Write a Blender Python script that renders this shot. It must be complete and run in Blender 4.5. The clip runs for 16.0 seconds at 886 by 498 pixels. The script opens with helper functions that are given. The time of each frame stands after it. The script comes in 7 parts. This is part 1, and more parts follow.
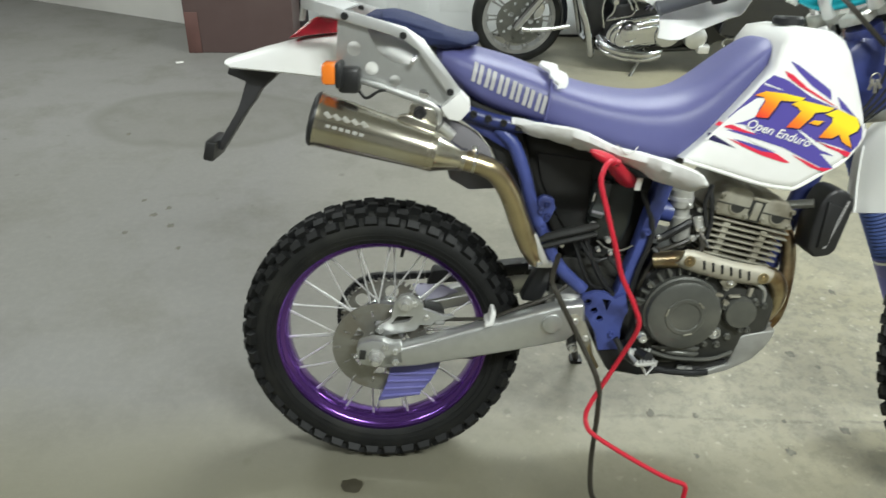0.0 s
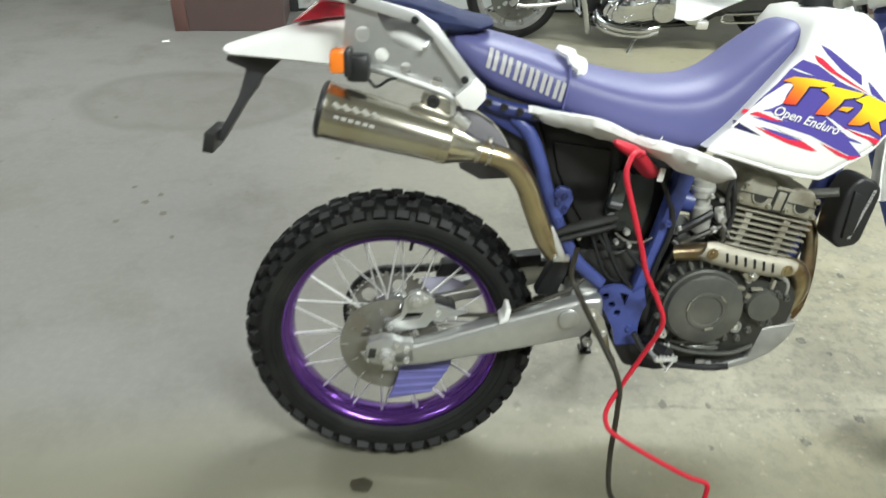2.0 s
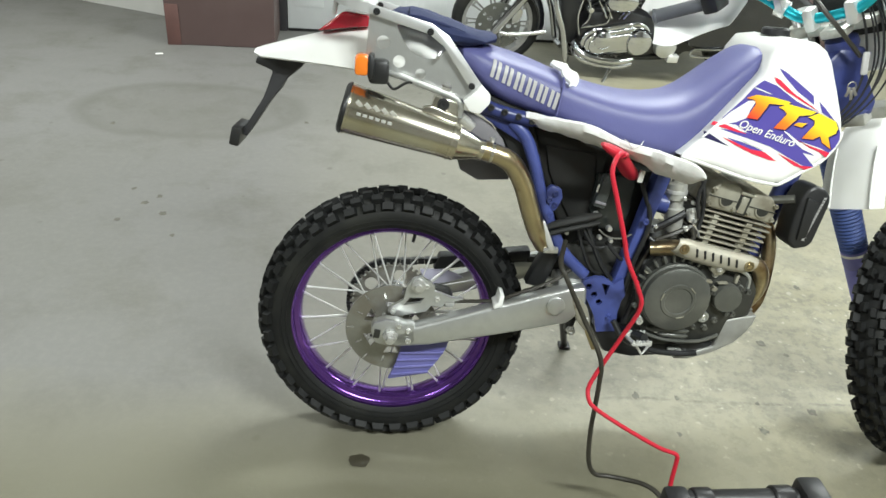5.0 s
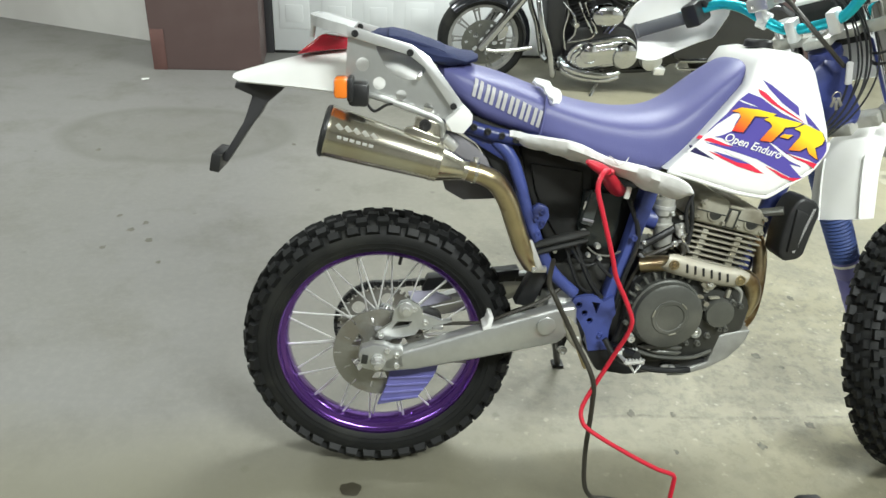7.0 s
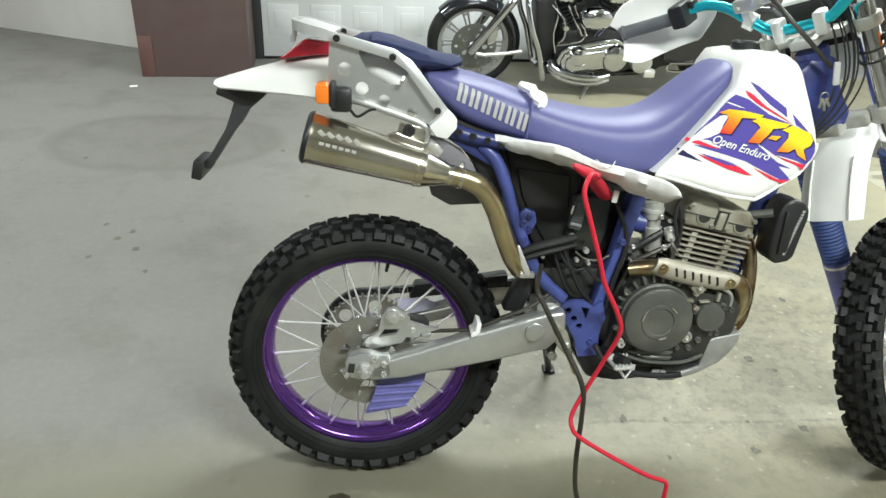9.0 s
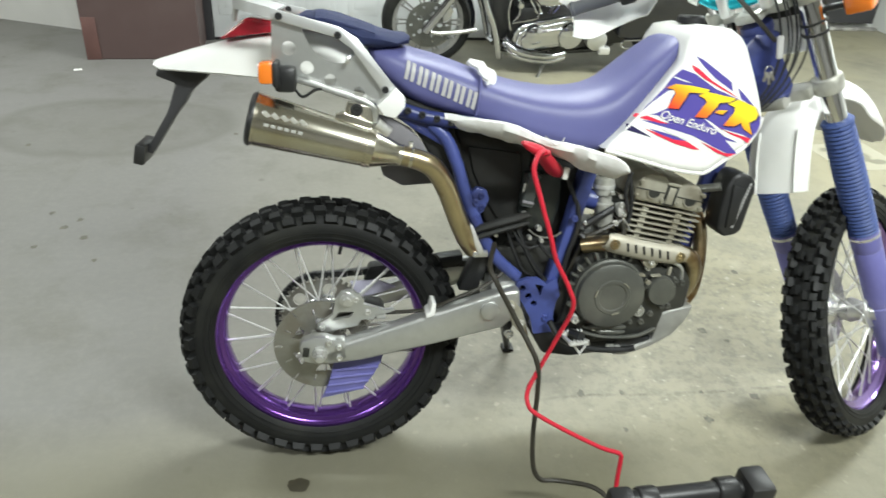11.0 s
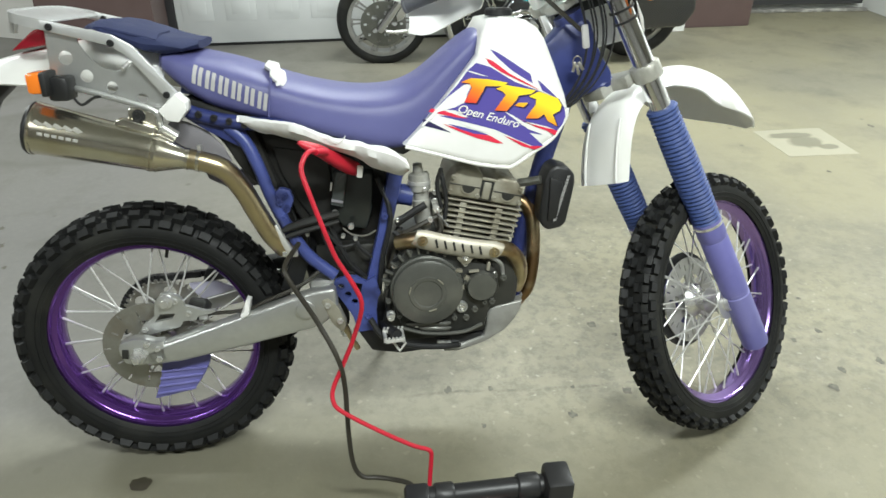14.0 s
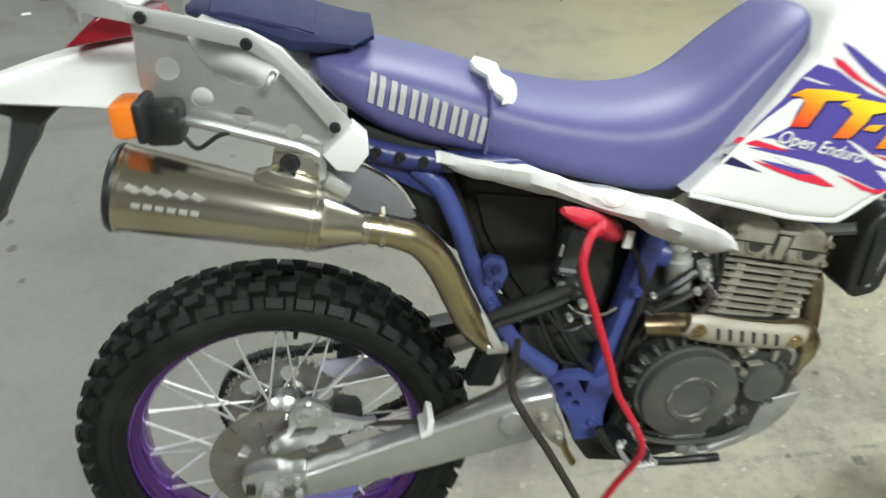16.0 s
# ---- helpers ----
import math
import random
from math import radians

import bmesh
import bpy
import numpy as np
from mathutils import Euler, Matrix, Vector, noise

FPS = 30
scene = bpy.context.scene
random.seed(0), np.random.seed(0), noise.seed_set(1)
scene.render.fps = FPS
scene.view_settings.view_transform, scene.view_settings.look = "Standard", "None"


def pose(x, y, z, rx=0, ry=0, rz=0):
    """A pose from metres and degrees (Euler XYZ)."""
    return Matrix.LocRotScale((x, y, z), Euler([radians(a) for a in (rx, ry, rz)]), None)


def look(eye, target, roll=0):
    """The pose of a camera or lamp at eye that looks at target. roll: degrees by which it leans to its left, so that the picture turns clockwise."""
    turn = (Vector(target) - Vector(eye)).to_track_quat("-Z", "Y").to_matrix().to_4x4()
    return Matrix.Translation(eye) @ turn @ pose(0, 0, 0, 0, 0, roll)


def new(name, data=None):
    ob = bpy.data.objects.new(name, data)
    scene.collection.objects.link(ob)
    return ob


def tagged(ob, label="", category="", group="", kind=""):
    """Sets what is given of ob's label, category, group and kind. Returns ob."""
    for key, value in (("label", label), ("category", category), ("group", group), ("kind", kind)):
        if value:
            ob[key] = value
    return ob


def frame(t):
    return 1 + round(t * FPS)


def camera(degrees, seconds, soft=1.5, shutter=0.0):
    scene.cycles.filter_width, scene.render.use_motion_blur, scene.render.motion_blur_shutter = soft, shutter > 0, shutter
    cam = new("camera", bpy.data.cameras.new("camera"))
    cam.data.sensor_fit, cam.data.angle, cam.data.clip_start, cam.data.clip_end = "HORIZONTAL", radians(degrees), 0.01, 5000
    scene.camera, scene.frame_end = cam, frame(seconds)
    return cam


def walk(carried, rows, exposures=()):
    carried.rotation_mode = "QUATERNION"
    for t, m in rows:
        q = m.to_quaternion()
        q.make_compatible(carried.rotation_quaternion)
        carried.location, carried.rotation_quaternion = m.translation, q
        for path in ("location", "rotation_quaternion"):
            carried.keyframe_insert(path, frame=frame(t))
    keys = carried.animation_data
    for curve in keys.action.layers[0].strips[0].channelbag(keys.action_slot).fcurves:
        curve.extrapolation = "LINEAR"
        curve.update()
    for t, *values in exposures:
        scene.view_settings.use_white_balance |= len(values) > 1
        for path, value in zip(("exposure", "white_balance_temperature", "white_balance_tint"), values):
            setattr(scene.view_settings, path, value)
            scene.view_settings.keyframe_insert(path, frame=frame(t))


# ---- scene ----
cam = camera(64.5, 16.0, shutter=0.5)
PATH = [
    (0, (0.121, -1.194, 1.372), (0.159, 0.511, 0.326), 2.2),
    (0.5, (0.051, -1.107, 1.365), (0.09, 0.573, 0.281), 2.1),
    (1, (0.152, -0.939, 1.387), (0.211, 0.74, 0.302), 1.7),
    (1.5, (0.172, -0.951, 1.374), (0.242, 0.732, 0.296), 1.1),
    (2, (0.072, -1.122, 1.37), (0.145, 0.545, 0.268), 2.3),
    (2.5, (0.004, -1.265, 1.358), (0.092, 0.401, 0.254), 4.2),
    (3, (-0.008, -1.297, 1.371), (0.101, 0.373, 0.275), 5.4),
    (3.5, (-0.012, -1.294, 1.371), (0.107, 0.392, 0.301), 5.8),
    (4, (-0.008, -1.292, 1.373), (0.13, 0.4, 0.316), 6.0),
    (6.5, (-0.002, -1.289, 1.386), (0.18, 0.436, 0.391), 4.5),
    (7, (0.015, -1.264, 1.38), (0.188, 0.463, 0.388), 4.0),
    (7.5, (0.03, -1.241, 1.377), (0.204, 0.487, 0.386), 3.9),
    (8, (0.035, -1.237, 1.377), (0.207, 0.496, 0.394), 3.7),
    (8.5, (0.033, -1.247, 1.376), (0.214, 0.487, 0.396), 3.6),
    (10.8, (0.056, -1.234, 1.371), (0.305, 0.471, 0.356), 3.8),
    (11, (0.06, -1.24, 1.37), (0.349, 0.455, 0.348), 3.9),
    (11.5, (0.11, -1.25, 1.365), (0.473, 0.418, 0.323), 3.5),
    (12, (0.236, -1.229, 1.361), (0.648, 0.415, 0.298), 4.1),
    (12.5, (0.506, -1.235, 1.371), (0.878, 0.407, 0.293), 3.2),
    (13, (0.588, -1.252, 1.376), (0.891, 0.405, 0.298), 1.8),
    (13.5, (0.578, -1.281, 1.38), (0.806, 0.403, 0.325), 0.4),
    (14, (0.553, -1.302, 1.392), (0.739, 0.401, 0.36), 0.7),
    (14.5, (0.538, -1.293, 1.389), (0.685, 0.413, 0.356), 2.2),
    (15, (0.456, -1.204, 1.363), (0.598, 0.487, 0.304), 4.0),
    (15.4, (0.317, -0.984, 1.349), (0.486, 0.672, 0.241), 4.4),
    (15.5, (0.273, -0.942, 1.349), (0.455, 0.712, 0.239), 4.4),
    (16, (0.177, -0.663, 1.334), (0.4, 0.896, 0.101), 1.4),
]
walk(cam, [(t, look(eye, target, roll)) for t, eye, target, roll in PATH], exposures=[(0.0, -0.25), (0.5, -0.08), (2.0, -0.02), (2.6, 0.04), (8.5, 0.0), (11.5, 0.02), (12.5, 0.0), (13.2, -0.11), (14.0, -0.18), (16.0, -0.20)])

# ---- world, lights ----
world = bpy.data.worlds.new("world")
scene.world = world
world.use_nodes = True
world.node_tree.nodes["Background"].inputs[0].default_value = (0.55, 0.6, 0.65, 1)
world.node_tree.nodes["Background"].inputs[1].default_value = 0.02


def strip_lamp(x, y, z, lx, ly, watts):
    d = bpy.data.lights.new("strip_light", "AREA")
    d.shape, d.size, d.size_y, d.energy = "RECTANGLE", lx, ly, watts
    d.color = (0.938, 1.0, 0.972)
    o = new("strip_light", d)
    o.location = (x, y, z)
    return o


LAMPS = [(-2.6, 2.3, 104), (1.2, 1.9, 116), (-2.4, -1.8, 72), (1.3, -1.7, 150), (4.0, 1.9, 164)]
for lx_, ly_, w_ in LAMPS:
    strip_lamp(lx_, ly_, 2.86, 1.5, 0.25, w_)

# ---- materials ----


def material(name, color, rough=0.5, metal=0.0, vary=0.15, scale=30.0, bump=0.1, bump_scale=200.0, coat=0.0, second=None, second_scale=4.0, spec=0.5):
    """A surface with colour variation at two scales, uneven gloss and fine relief."""
    m = bpy.data.materials.new(name)
    m.use_nodes = True
    nt = m.node_tree
    n, l = nt.nodes, nt.links
    b = n["Principled BSDF"]
    tc = n.new("ShaderNodeTexCoord")
    n1 = n.new("ShaderNodeTexNoise")
    n1.inputs["Scale"].default_value, n1.inputs["Detail"].default_value = scale, 6
    n2 = n.new("ShaderNodeTexNoise")
    n2.inputs["Scale"].default_value, n2.inputs["Detail"].default_value = second_scale, 4
    nb = n.new("ShaderNodeTexNoise")
    nb.inputs["Scale"].default_value, nb.inputs["Detail"].default_value = bump_scale, 3
    for q in (n1, n2, nb):
        l.new(tc.outputs["Object"], q.inputs["Vector"])
    r1 = n.new("ShaderNodeMix")
    r1.data_type = "RGBA"
    c = Vector(color)
    r1.inputs["A"].default_value = (*(c * (1 - vary)), 1)
    r1.inputs["B"].default_value = (*[min(1, v) for v in c * (1 + vary)], 1)
    l.new(n1.outputs["Fac"], r1.inputs["Factor"])
    out = r1.outputs["Result"]
    if second:
        ramp = n.new("ShaderNodeValToRGB")
        ramp.color_ramp.elements[0].position, ramp.color_ramp.elements[1].position = 0.48, 0.66
        l.new(n2.outputs["Fac"], ramp.inputs["Fac"])
        r2 = n.new("ShaderNodeMix")
        r2.data_type = "RGBA"
        l.new(ramp.outputs["Color"], r2.inputs["Factor"])
        l.new(out, r2.inputs["A"])
        r2.inputs["B"].default_value = (*second, 1)
        out = r2.outputs["Result"]
    l.new(out, b.inputs["Base Color"])
    mr = n.new("ShaderNodeMapRange")
    mr.inputs["To Min"].default_value, mr.inputs["To Max"].default_value = max(0.02, rough * 0.8), min(1, rough * 1.2)
    l.new(n2.outputs["Fac"], mr.inputs["Value"])
    l.new(mr.outputs["Result"], b.inputs["Roughness"])
    b.inputs["Metallic"].default_value = metal
    b.inputs["Coat Weight"].default_value = coat
    b.inputs["Coat Roughness"].default_value = 0.08
    b.inputs["Specular IOR Level"].default_value = spec
    if bump:
        bp = n.new("ShaderNodeBump")
        bp.inputs["Strength"].default_value, bp.inputs["Distance"].default_value = bump, 0.002
        l.new(nb.outputs["Fac"], bp.inputs["Height"])
        l.new(bp.outputs["Normal"], b.inputs["Normal"])
    return m


RUBBER = material("tyre_rubber", (0.0095, 0.0100, 0.0100), 0.60, vary=0.3, scale=18, bump=0.25, bump_scale=120, second=(0.024, 0.0245, 0.021), second_scale=7, spec=0.32)
BLACK = material("black_plastic", (0.0145, 0.015, 0.016), 0.42, vary=0.25, bump=0.15, second=(0.018, 0.018, 0.018))
BLACK_GLOSS = material("black_paint", (0.012, 0.013, 0.016), 0.12, coat=0.6, bump=0)
WHITE = material("white_plastic", (0.80, 0.80, 0.78), 0.35, vary=0.03, bump=0.04, second=(0.74, 0.74, 0.70), second_scale=5)
SEAT = material("purple_vinyl", (0.098, 0.101, 0.252), 0.44, vary=0.06, scale=12, bump=0.25, bump_scale=420, second=(0.112, 0.114, 0.27))
FRAME_BLUE = material("blue_frame_paint", (0.052, 0.072, 0.245), 0.36, vary=0.25, bump=0.1, second=(0.026, 0.034, 0.115), second_scale=14)
GAITER_BLUE = material("blue_rubber", (0.040, 0.072, 0.225), 0.6, vary=0.12, bump=0.12)
PURPLE = material("purple_plastic", (0.145, 0.142, 0.375), 0.45, vary=0.12, bump=0.1, second=(0.18, 0.175, 0.41), second_scale=9)
RIM = material("purple_anodised_rim", (0.185, 0.072, 0.38), 0.19, metal=0.9, vary=0.1, bump=0.02, coat=0.3)
RIM_FRONT = material("faded_purple_rim", (0.27, 0.17, 0.46), 0.20, metal=0.85, vary=0.1, bump=0.02, coat=0.3)
STEEL = material("bright_steel", (0.68, 0.68, 0.66), 0.28, metal=0.75, vary=0.08, bump=0.04)
FORK_CHROME = material("hard_chrome", (0.78, 0.78, 0.79), 0.10, metal=1.0, vary=0.04, bump=0.01)
CHROME = material("chrome", (0.56, 0.57, 0.59), 0.06, metal=1.0, vary=0.03, bump=0.0)
ALU = material("brushed_aluminium", (0.60, 0.61, 0.60), 0.33, metal=0.78, vary=0.10, scale=60, bump=0.08, second=(0.51, 0.515, 0.50))
RACK = material("satin_rack_aluminium", (0.70, 0.71, 0.71), 0.36, metal=0.65, vary=0.08, scale=50, bump=0.06, second=(0.62, 0.63, 0.625))
ALU_PALE = material("pale_aluminium", (0.74, 0.74, 0.72), 0.4, metal=0.6, vary=0.06, bump=0.06)
CAST = material("cast_engine_alloy", (0.36, 0.345, 0.28), 0.42, metal=0.4, vary=0.2, scale=40, bump=0.3, bump_scale=260, second=(0.22, 0.20, 0.15), second_scale=16)
COVER = material("grey_engine_paint", (0.122, 0.125, 0.113), 0.34, metal=0.5, vary=0.2, bump=0.2, second=(0.165, 0.165, 0.148), second_scale=9)
TITAN = material("burnished_exhaust_steel", (0.76, 0.73, 0.63), 0.21, metal=1.0, vary=0.08, scale=20, bump=0.05, second=(0.62, 0.56, 0.43), second_scale=7)
BRONZE = material("heat_stained_pipe", (0.56, 0.47, 0.30), 0.3, metal=1.0, vary=0.2, scale=20, bump=0.1, second=(0.24, 0.15, 0.075), second_scale=9)
CAST_WHEEL = material("dull_cast_wheel", (0.33, 0.33, 0.32), 0.4, metal=0.5, vary=0.15, scale=40, bump=0.08, second=(0.25, 0.25, 0.24), second_scale=9)
DISC = material("brake_disc_steel", (0.32, 0.315, 0.285), 0.36, metal=0.7, vary=0.18, scale=70, bump=0.05, second=(0.28, 0.26, 0.22), second_scale=20)
RED_LENS = material("red_lens", (0.42, 0.012, 0.03), 0.18, vary=0.1, bump=0, coat=0.5)
ORANGE = material("orange_lens", (0.9, 0.22, 0.02), 0.25, vary=0.08, bump=0.1, coat=0.4)
NAVY = material("navy_cloth", (0.015, 0.023, 0.078), 0.85, vary=0.25, scale=60, bump=0.5, bump_scale=500)
CLOTH = material("white_cloth", (0.74, 0.74, 0.73), 0.85, vary=0.10, scale=45, bump=0.8, bump_scale=60, second=(0.62, 0.615, 0.59), second_scale=10)
RED_CABLE = material("red_cable_rubber", (0.52, 0.014, 0.034), 0.4, vary=0.08, bump=0.05)
BLACK_CABLE = material("dark_cable_rubber", (0.03, 0.027, 0.02), 0.45, vary=0.2, bump=0.05)
TEAL = material("teal_anodised_bar", (0.02, 0.48, 0.58), 0.25, metal=0.6, vary=0.06, bump=0.02)
GREY_GRIP = material("grey_grip_rubber", (0.11, 0.115, 0.125), 0.65, vary=0.12, bump=0.3, bump_scale=300)
DECAL = material("violet_decal", (0.09, 0.07, 0.33), 0.3, vary=0.05, bump=0.0)
DECAL_RED = material("red_decal", (0.70, 0.03, 0.07), 0.3, vary=0.05, bump=0.0)
PRINT = material("pale_print", (0.43, 0.425, 0.42), 0.5, vary=0.08, bump=0.0)
BROWN = material("brown_painted_steel", (0.088, 0.056, 0.052), 0.5, vary=0.12, scale=8, bump=0.1, second=(0.10, 0.068, 0.063), second_scale=2)
RUST = material("rust_red_steel", (0.115, 0.056, 0.048), 0.6, vary=0.35, scale=10, bump=0.2)
DOOR_WHITE = material("white_door_enamel", (0.66, 0.68, 0.68), 0.45, vary=0.05, scale=6, bump=0.1, second=(0.60, 0.62, 0.62), second_scale=1.6)
WALL_GREY = material("pale_grey_wall_paint", (0.58, 0.57, 0.54), 0.7, vary=0.08, scale=5, bump=0.3, bump_scale=60, second=(0.52, 0.505, 0.48), second_scale=1.2)
# for the wall out of view behind the camera, darkened to cut frontal fill
WALL_DIM = material("dim_unseen_wall", (0.20, 0.195, 0.18), 0.8, vary=0.12, scale=5, bump=0.3, bump_scale=60, second=(0.16, 0.155, 0.145), second_scale=1.2)
# ceiling is out of view; its low grey deepens the shadows below
CEILING_GREY = material("unseen_ceiling_grey", (0.36, 0.36, 0.345), 0.8, vary=0.08, scale=4, bump=0.2, bump_scale=50)
WALL_WHITE = material("white_wall_paint", (0.68, 0.69, 0.67), 0.65, vary=0.05, scale=5, bump=0.2, bump_scale=60)
DARK_DOOR = material("dark_door_paint", (0.035, 0.035, 0.038), 0.5, vary=0.2, scale=5, bump=0.1)


def stained_card():
    """Card with three soaked oil marks."""
    m = material("card_sheet", (0.30, 0.285, 0.215), 0.8, vary=0.06, scale=14, bump=0.2)
    n, l = m.node_tree.nodes, m.node_tree.links
    bsdf = n["Principled BSDF"]
    src = bsdf.inputs["Base Color"].links[0].from_socket
    tc, nz = n.new("ShaderNodeTexCoord"), n.new("ShaderNodeTexNoise")
    nz.inputs["Scale"].default_value, nz.inputs["Detail"].default_value = 16, 5
    l.new(tc.outputs["Object"], nz.inputs["Vector"])
    for cx, cy, rx, ry in ((-0.03, 0.10, 0.14, 0.040), (0.01, 0.01, 0.105, 0.080), (0.09, -0.065, 0.06, 0.036)):
        mp, ln, ad, mr, mx = (n.new(k) for k in ("ShaderNodeMapping", "ShaderNodeVectorMath", "ShaderNodeMath", "ShaderNodeMapRange", "ShaderNodeMix"))
        mp.inputs["Location"].default_value, mp.inputs["Scale"].default_value = (-cx / rx, -cy / ry, 0), (1 / rx, 1 / ry, 0)
        l.new(tc.outputs["Object"], mp.inputs["Vector"])
        ln.operation, ad.operation, mx.data_type = "LENGTH", "MULTIPLY_ADD", "RGBA"
        l.new(mp.outputs["Vector"], ln.inputs[0])
        l.new(nz.outputs["Fac"], ad.inputs[0])
        ad.inputs[1].default_value = 0.7
        l.new(ln.outputs["Value"], ad.inputs[2])
        mr.inputs["From Min"].default_value, mr.inputs["From Max"].default_value, mr.inputs["To Max"].default_value = 1.38, 1.12, 0.85
        l.new(ad.outputs[0], mr.inputs["Value"])
        l.new(mr.outputs["Result"], mx.inputs["Factor"])
        l.new(src, mx.inputs["A"])
        mx.inputs["B"].default_value = (0.145, 0.138, 0.10, 1)
        src = mx.outputs["Result"]
    l.new(src, bsdf.inputs["Base Color"])
    return m


CARD = stained_card()
OIL_DARK = material("dark_oil_spot", (0.05, 0.045, 0.03), 0.3, vary=0.3, scale=60, bump=0.1)
CASE = material("dark_engine_case", (0.036, 0.037, 0.034), 0.34, metal=0.3, vary=0.25, bump=0.2, second=(0.05, 0.05, 0.045), second_scale=10)
HEAD_BLUE = material("navy_frame_paint", (0.032, 0.044, 0.165), 0.35, vary=0.2, bump=0.08, second=(0.018, 0.026, 0.10), second_scale=12)
LILAC = material("grey_lilac_plastic", (0.205, 0.198, 0.215), 0.6, vary=0.1, bump=0.08)
PAPER = material("white_label", (0.78, 0.77, 0.74), 0.6, vary=0.03, bump=0.0)
SKID = material("dull_scraped_aluminium", (0.36, 0.36, 0.34), 0.48, metal=0.45, vary=0.15, scale=40, bump=0.15, second=(0.28, 0.28, 0.26), second_scale=12)
SHIELD = material("pale_shield_steel", (0.46, 0.435, 0.36), 0.5, metal=0.5, vary=0.1, scale=30, bump=0.08, second=(0.42, 0.38, 0.30), second_scale=14)
MATTE = material("matte_black_plastic", (0.022, 0.0225, 0.0215), 0.66, vary=0.3, bump=0.2, second=(0.02, 0.019, 0.017), second_scale=9, spec=0.3)
SLIDER = material("pale_lilac_plastic", (0.46, 0.45, 0.56), 0.45, vary=0.06, bump=0.06)
BATTERY = material("battery_case_plastic", (0.020, 0.0235, 0.0225), 0.22, vary=0.2, bump=0.06)
FUSE = material("grey_fuse_plastic", (0.055, 0.062, 0.062), 0.28, vary=0.2, bump=0.08)
CARB = material("pale_carburettor_alloy", (0.50, 0.50, 0.46), 0.42, metal=0.4, vary=0.15, scale=40, bump=0.2, bump_scale=260, second=(0.34, 0.335, 0.29), second_scale=18)
DISC_PALE = material("bright_disc_steel", (0.55, 0.55, 0.53), 0.32, metal=0.7, vary=0.12, scale=70, bump=0.05)
DECAL_DARK = material("dark_print_edge", (0.025, 0.02, 0.08), 0.3, vary=0.05, bump=0.0)
STONE_EDGE = material("worn_threshold_stone", (0.20, 0.195, 0.18), 0.7, vary=0.35, scale=9, bump=0.3, bump_scale=60, second=(0.42, 0.41, 0.38), second_scale=11)


def concrete():
    m = bpy.data.materials.new("worn_concrete")
    m.use_nodes = True
    nt = m.node_tree
    n, l = nt.nodes, nt.links
    b = n["Principled BSDF"]
    tc = n.new("ShaderNodeTexCoord")

    def noise_of(scale, detail=6.0, rough=0.55, dist=0.0):
        q = n.new("ShaderNodeTexNoise")
        q.inputs["Scale"].default_value, q.inputs["Detail"].default_value = scale, detail
        q.inputs["Roughness"].default_value, q.inputs["Distortion"].default_value = rough, dist
        l.new(tc.outputs["Object"], q.inputs["Vector"])
        return q

    def ramp_of(src, a, bb):
        r = n.new("ShaderNodeValToRGB")
        r.color_ramp.elements[0].position, r.color_ramp.elements[1].position = a, bb
        l.new(src, r.inputs["Fac"])
        return r.outputs["Color"]

    def mix(fac, a, bcol, amount=1.0):
        q = n.new("ShaderNodeMix")
        q.data_type = "RGBA"
        if amount != 1.0:
            k = n.new("ShaderNodeMath")
            k.operation = "MULTIPLY"
            k.inputs[1].default_value = amount
            l.new(fac, k.inputs[0])
            fac = k.outputs[0]
        l.new(fac, q.inputs["Factor"])
        if isinstance(a, tuple):
            q.inputs["A"].default_value = (*a, 1)
        else:
            l.new(a, q.inputs["A"])
        q.inputs["B"].default_value = (*bcol, 1)
        return q.outputs["Result"]

    big = noise_of(0.55, 4)
    mid = noise_of(2.8, 9, 0.64, 0.15)
    fine = noise_of(38, 8, 0.7)
    pit = noise_of(11, 10, 0.72, 0.3)
    sep = n.new("ShaderNodeSeparateXYZ")
    l.new(tc.outputs["Object"], sep.inputs[0])
    warm = n.new("ShaderNodeMapRange")
    warm.inputs["From Min"].default_value, warm.inputs["From Max"].default_value = -0.6, 1.6
    l.new(sep.outputs["X"], warm.inputs["Value"])
    col = mix(warm.outputs["Result"], (0.176, 0.172, 0.164), (0.243, 0.225, 0.150))
    col = mix(ramp_of(big.outputs["Fac"], 0.42, 0.68), col, (0.140, 0.137, 0.118), 0.7)
    col = mix(ramp_of(mid.outputs["Fac"], 0.50, 0.70), col, (0.116, 0.111, 0.091), 0.6)
    col = mix(ramp_of(fine.outputs["Fac"], 0.45, 0.75), col, (0.27, 0.262, 0.23), 0.22)
    # scuffed patch under and ahead of the engine
    geo = n.new("ShaderNodeVectorMath")
    geo.operation = "DISTANCE"
    geo.inputs[1].default_value = (1.35, 0.40, 0)
    l.new(tc.outputs["Object"], geo.inputs[0])
    zone = n.new("ShaderNodeMapRange")
    zone.inputs["From Min"].default_value, zone.inputs["From Max"].default_value = 1.7, 0.45
    l.new(geo.outputs["Value"], zone.inputs["Value"])
    zm = n.new("ShaderNodeMath")
    zm.operation = "MULTIPLY"
    l.new(zone.outputs["Result"], zm.inputs[0])
    speck = noise_of(21, 10, 0.75, 0.2)
    l.new(ramp_of(speck.outputs["Fac"], 0.47, 0.60), zm.inputs[1])
    col = mix(zm.outputs[0], col, (0.105, 0.10, 0.08), 0.55)
    scuff = noise_of(7.5, 9, 0.72, 0.2)
    zs = n.new("ShaderNodeMath")
    zs.operation = "MULTIPLY"
    l.new(zone.outputs["Result"], zs.inputs[0])
    l.new(ramp_of(scuff.outputs["Fac"], 0.53, 0.64), zs.inputs[1])
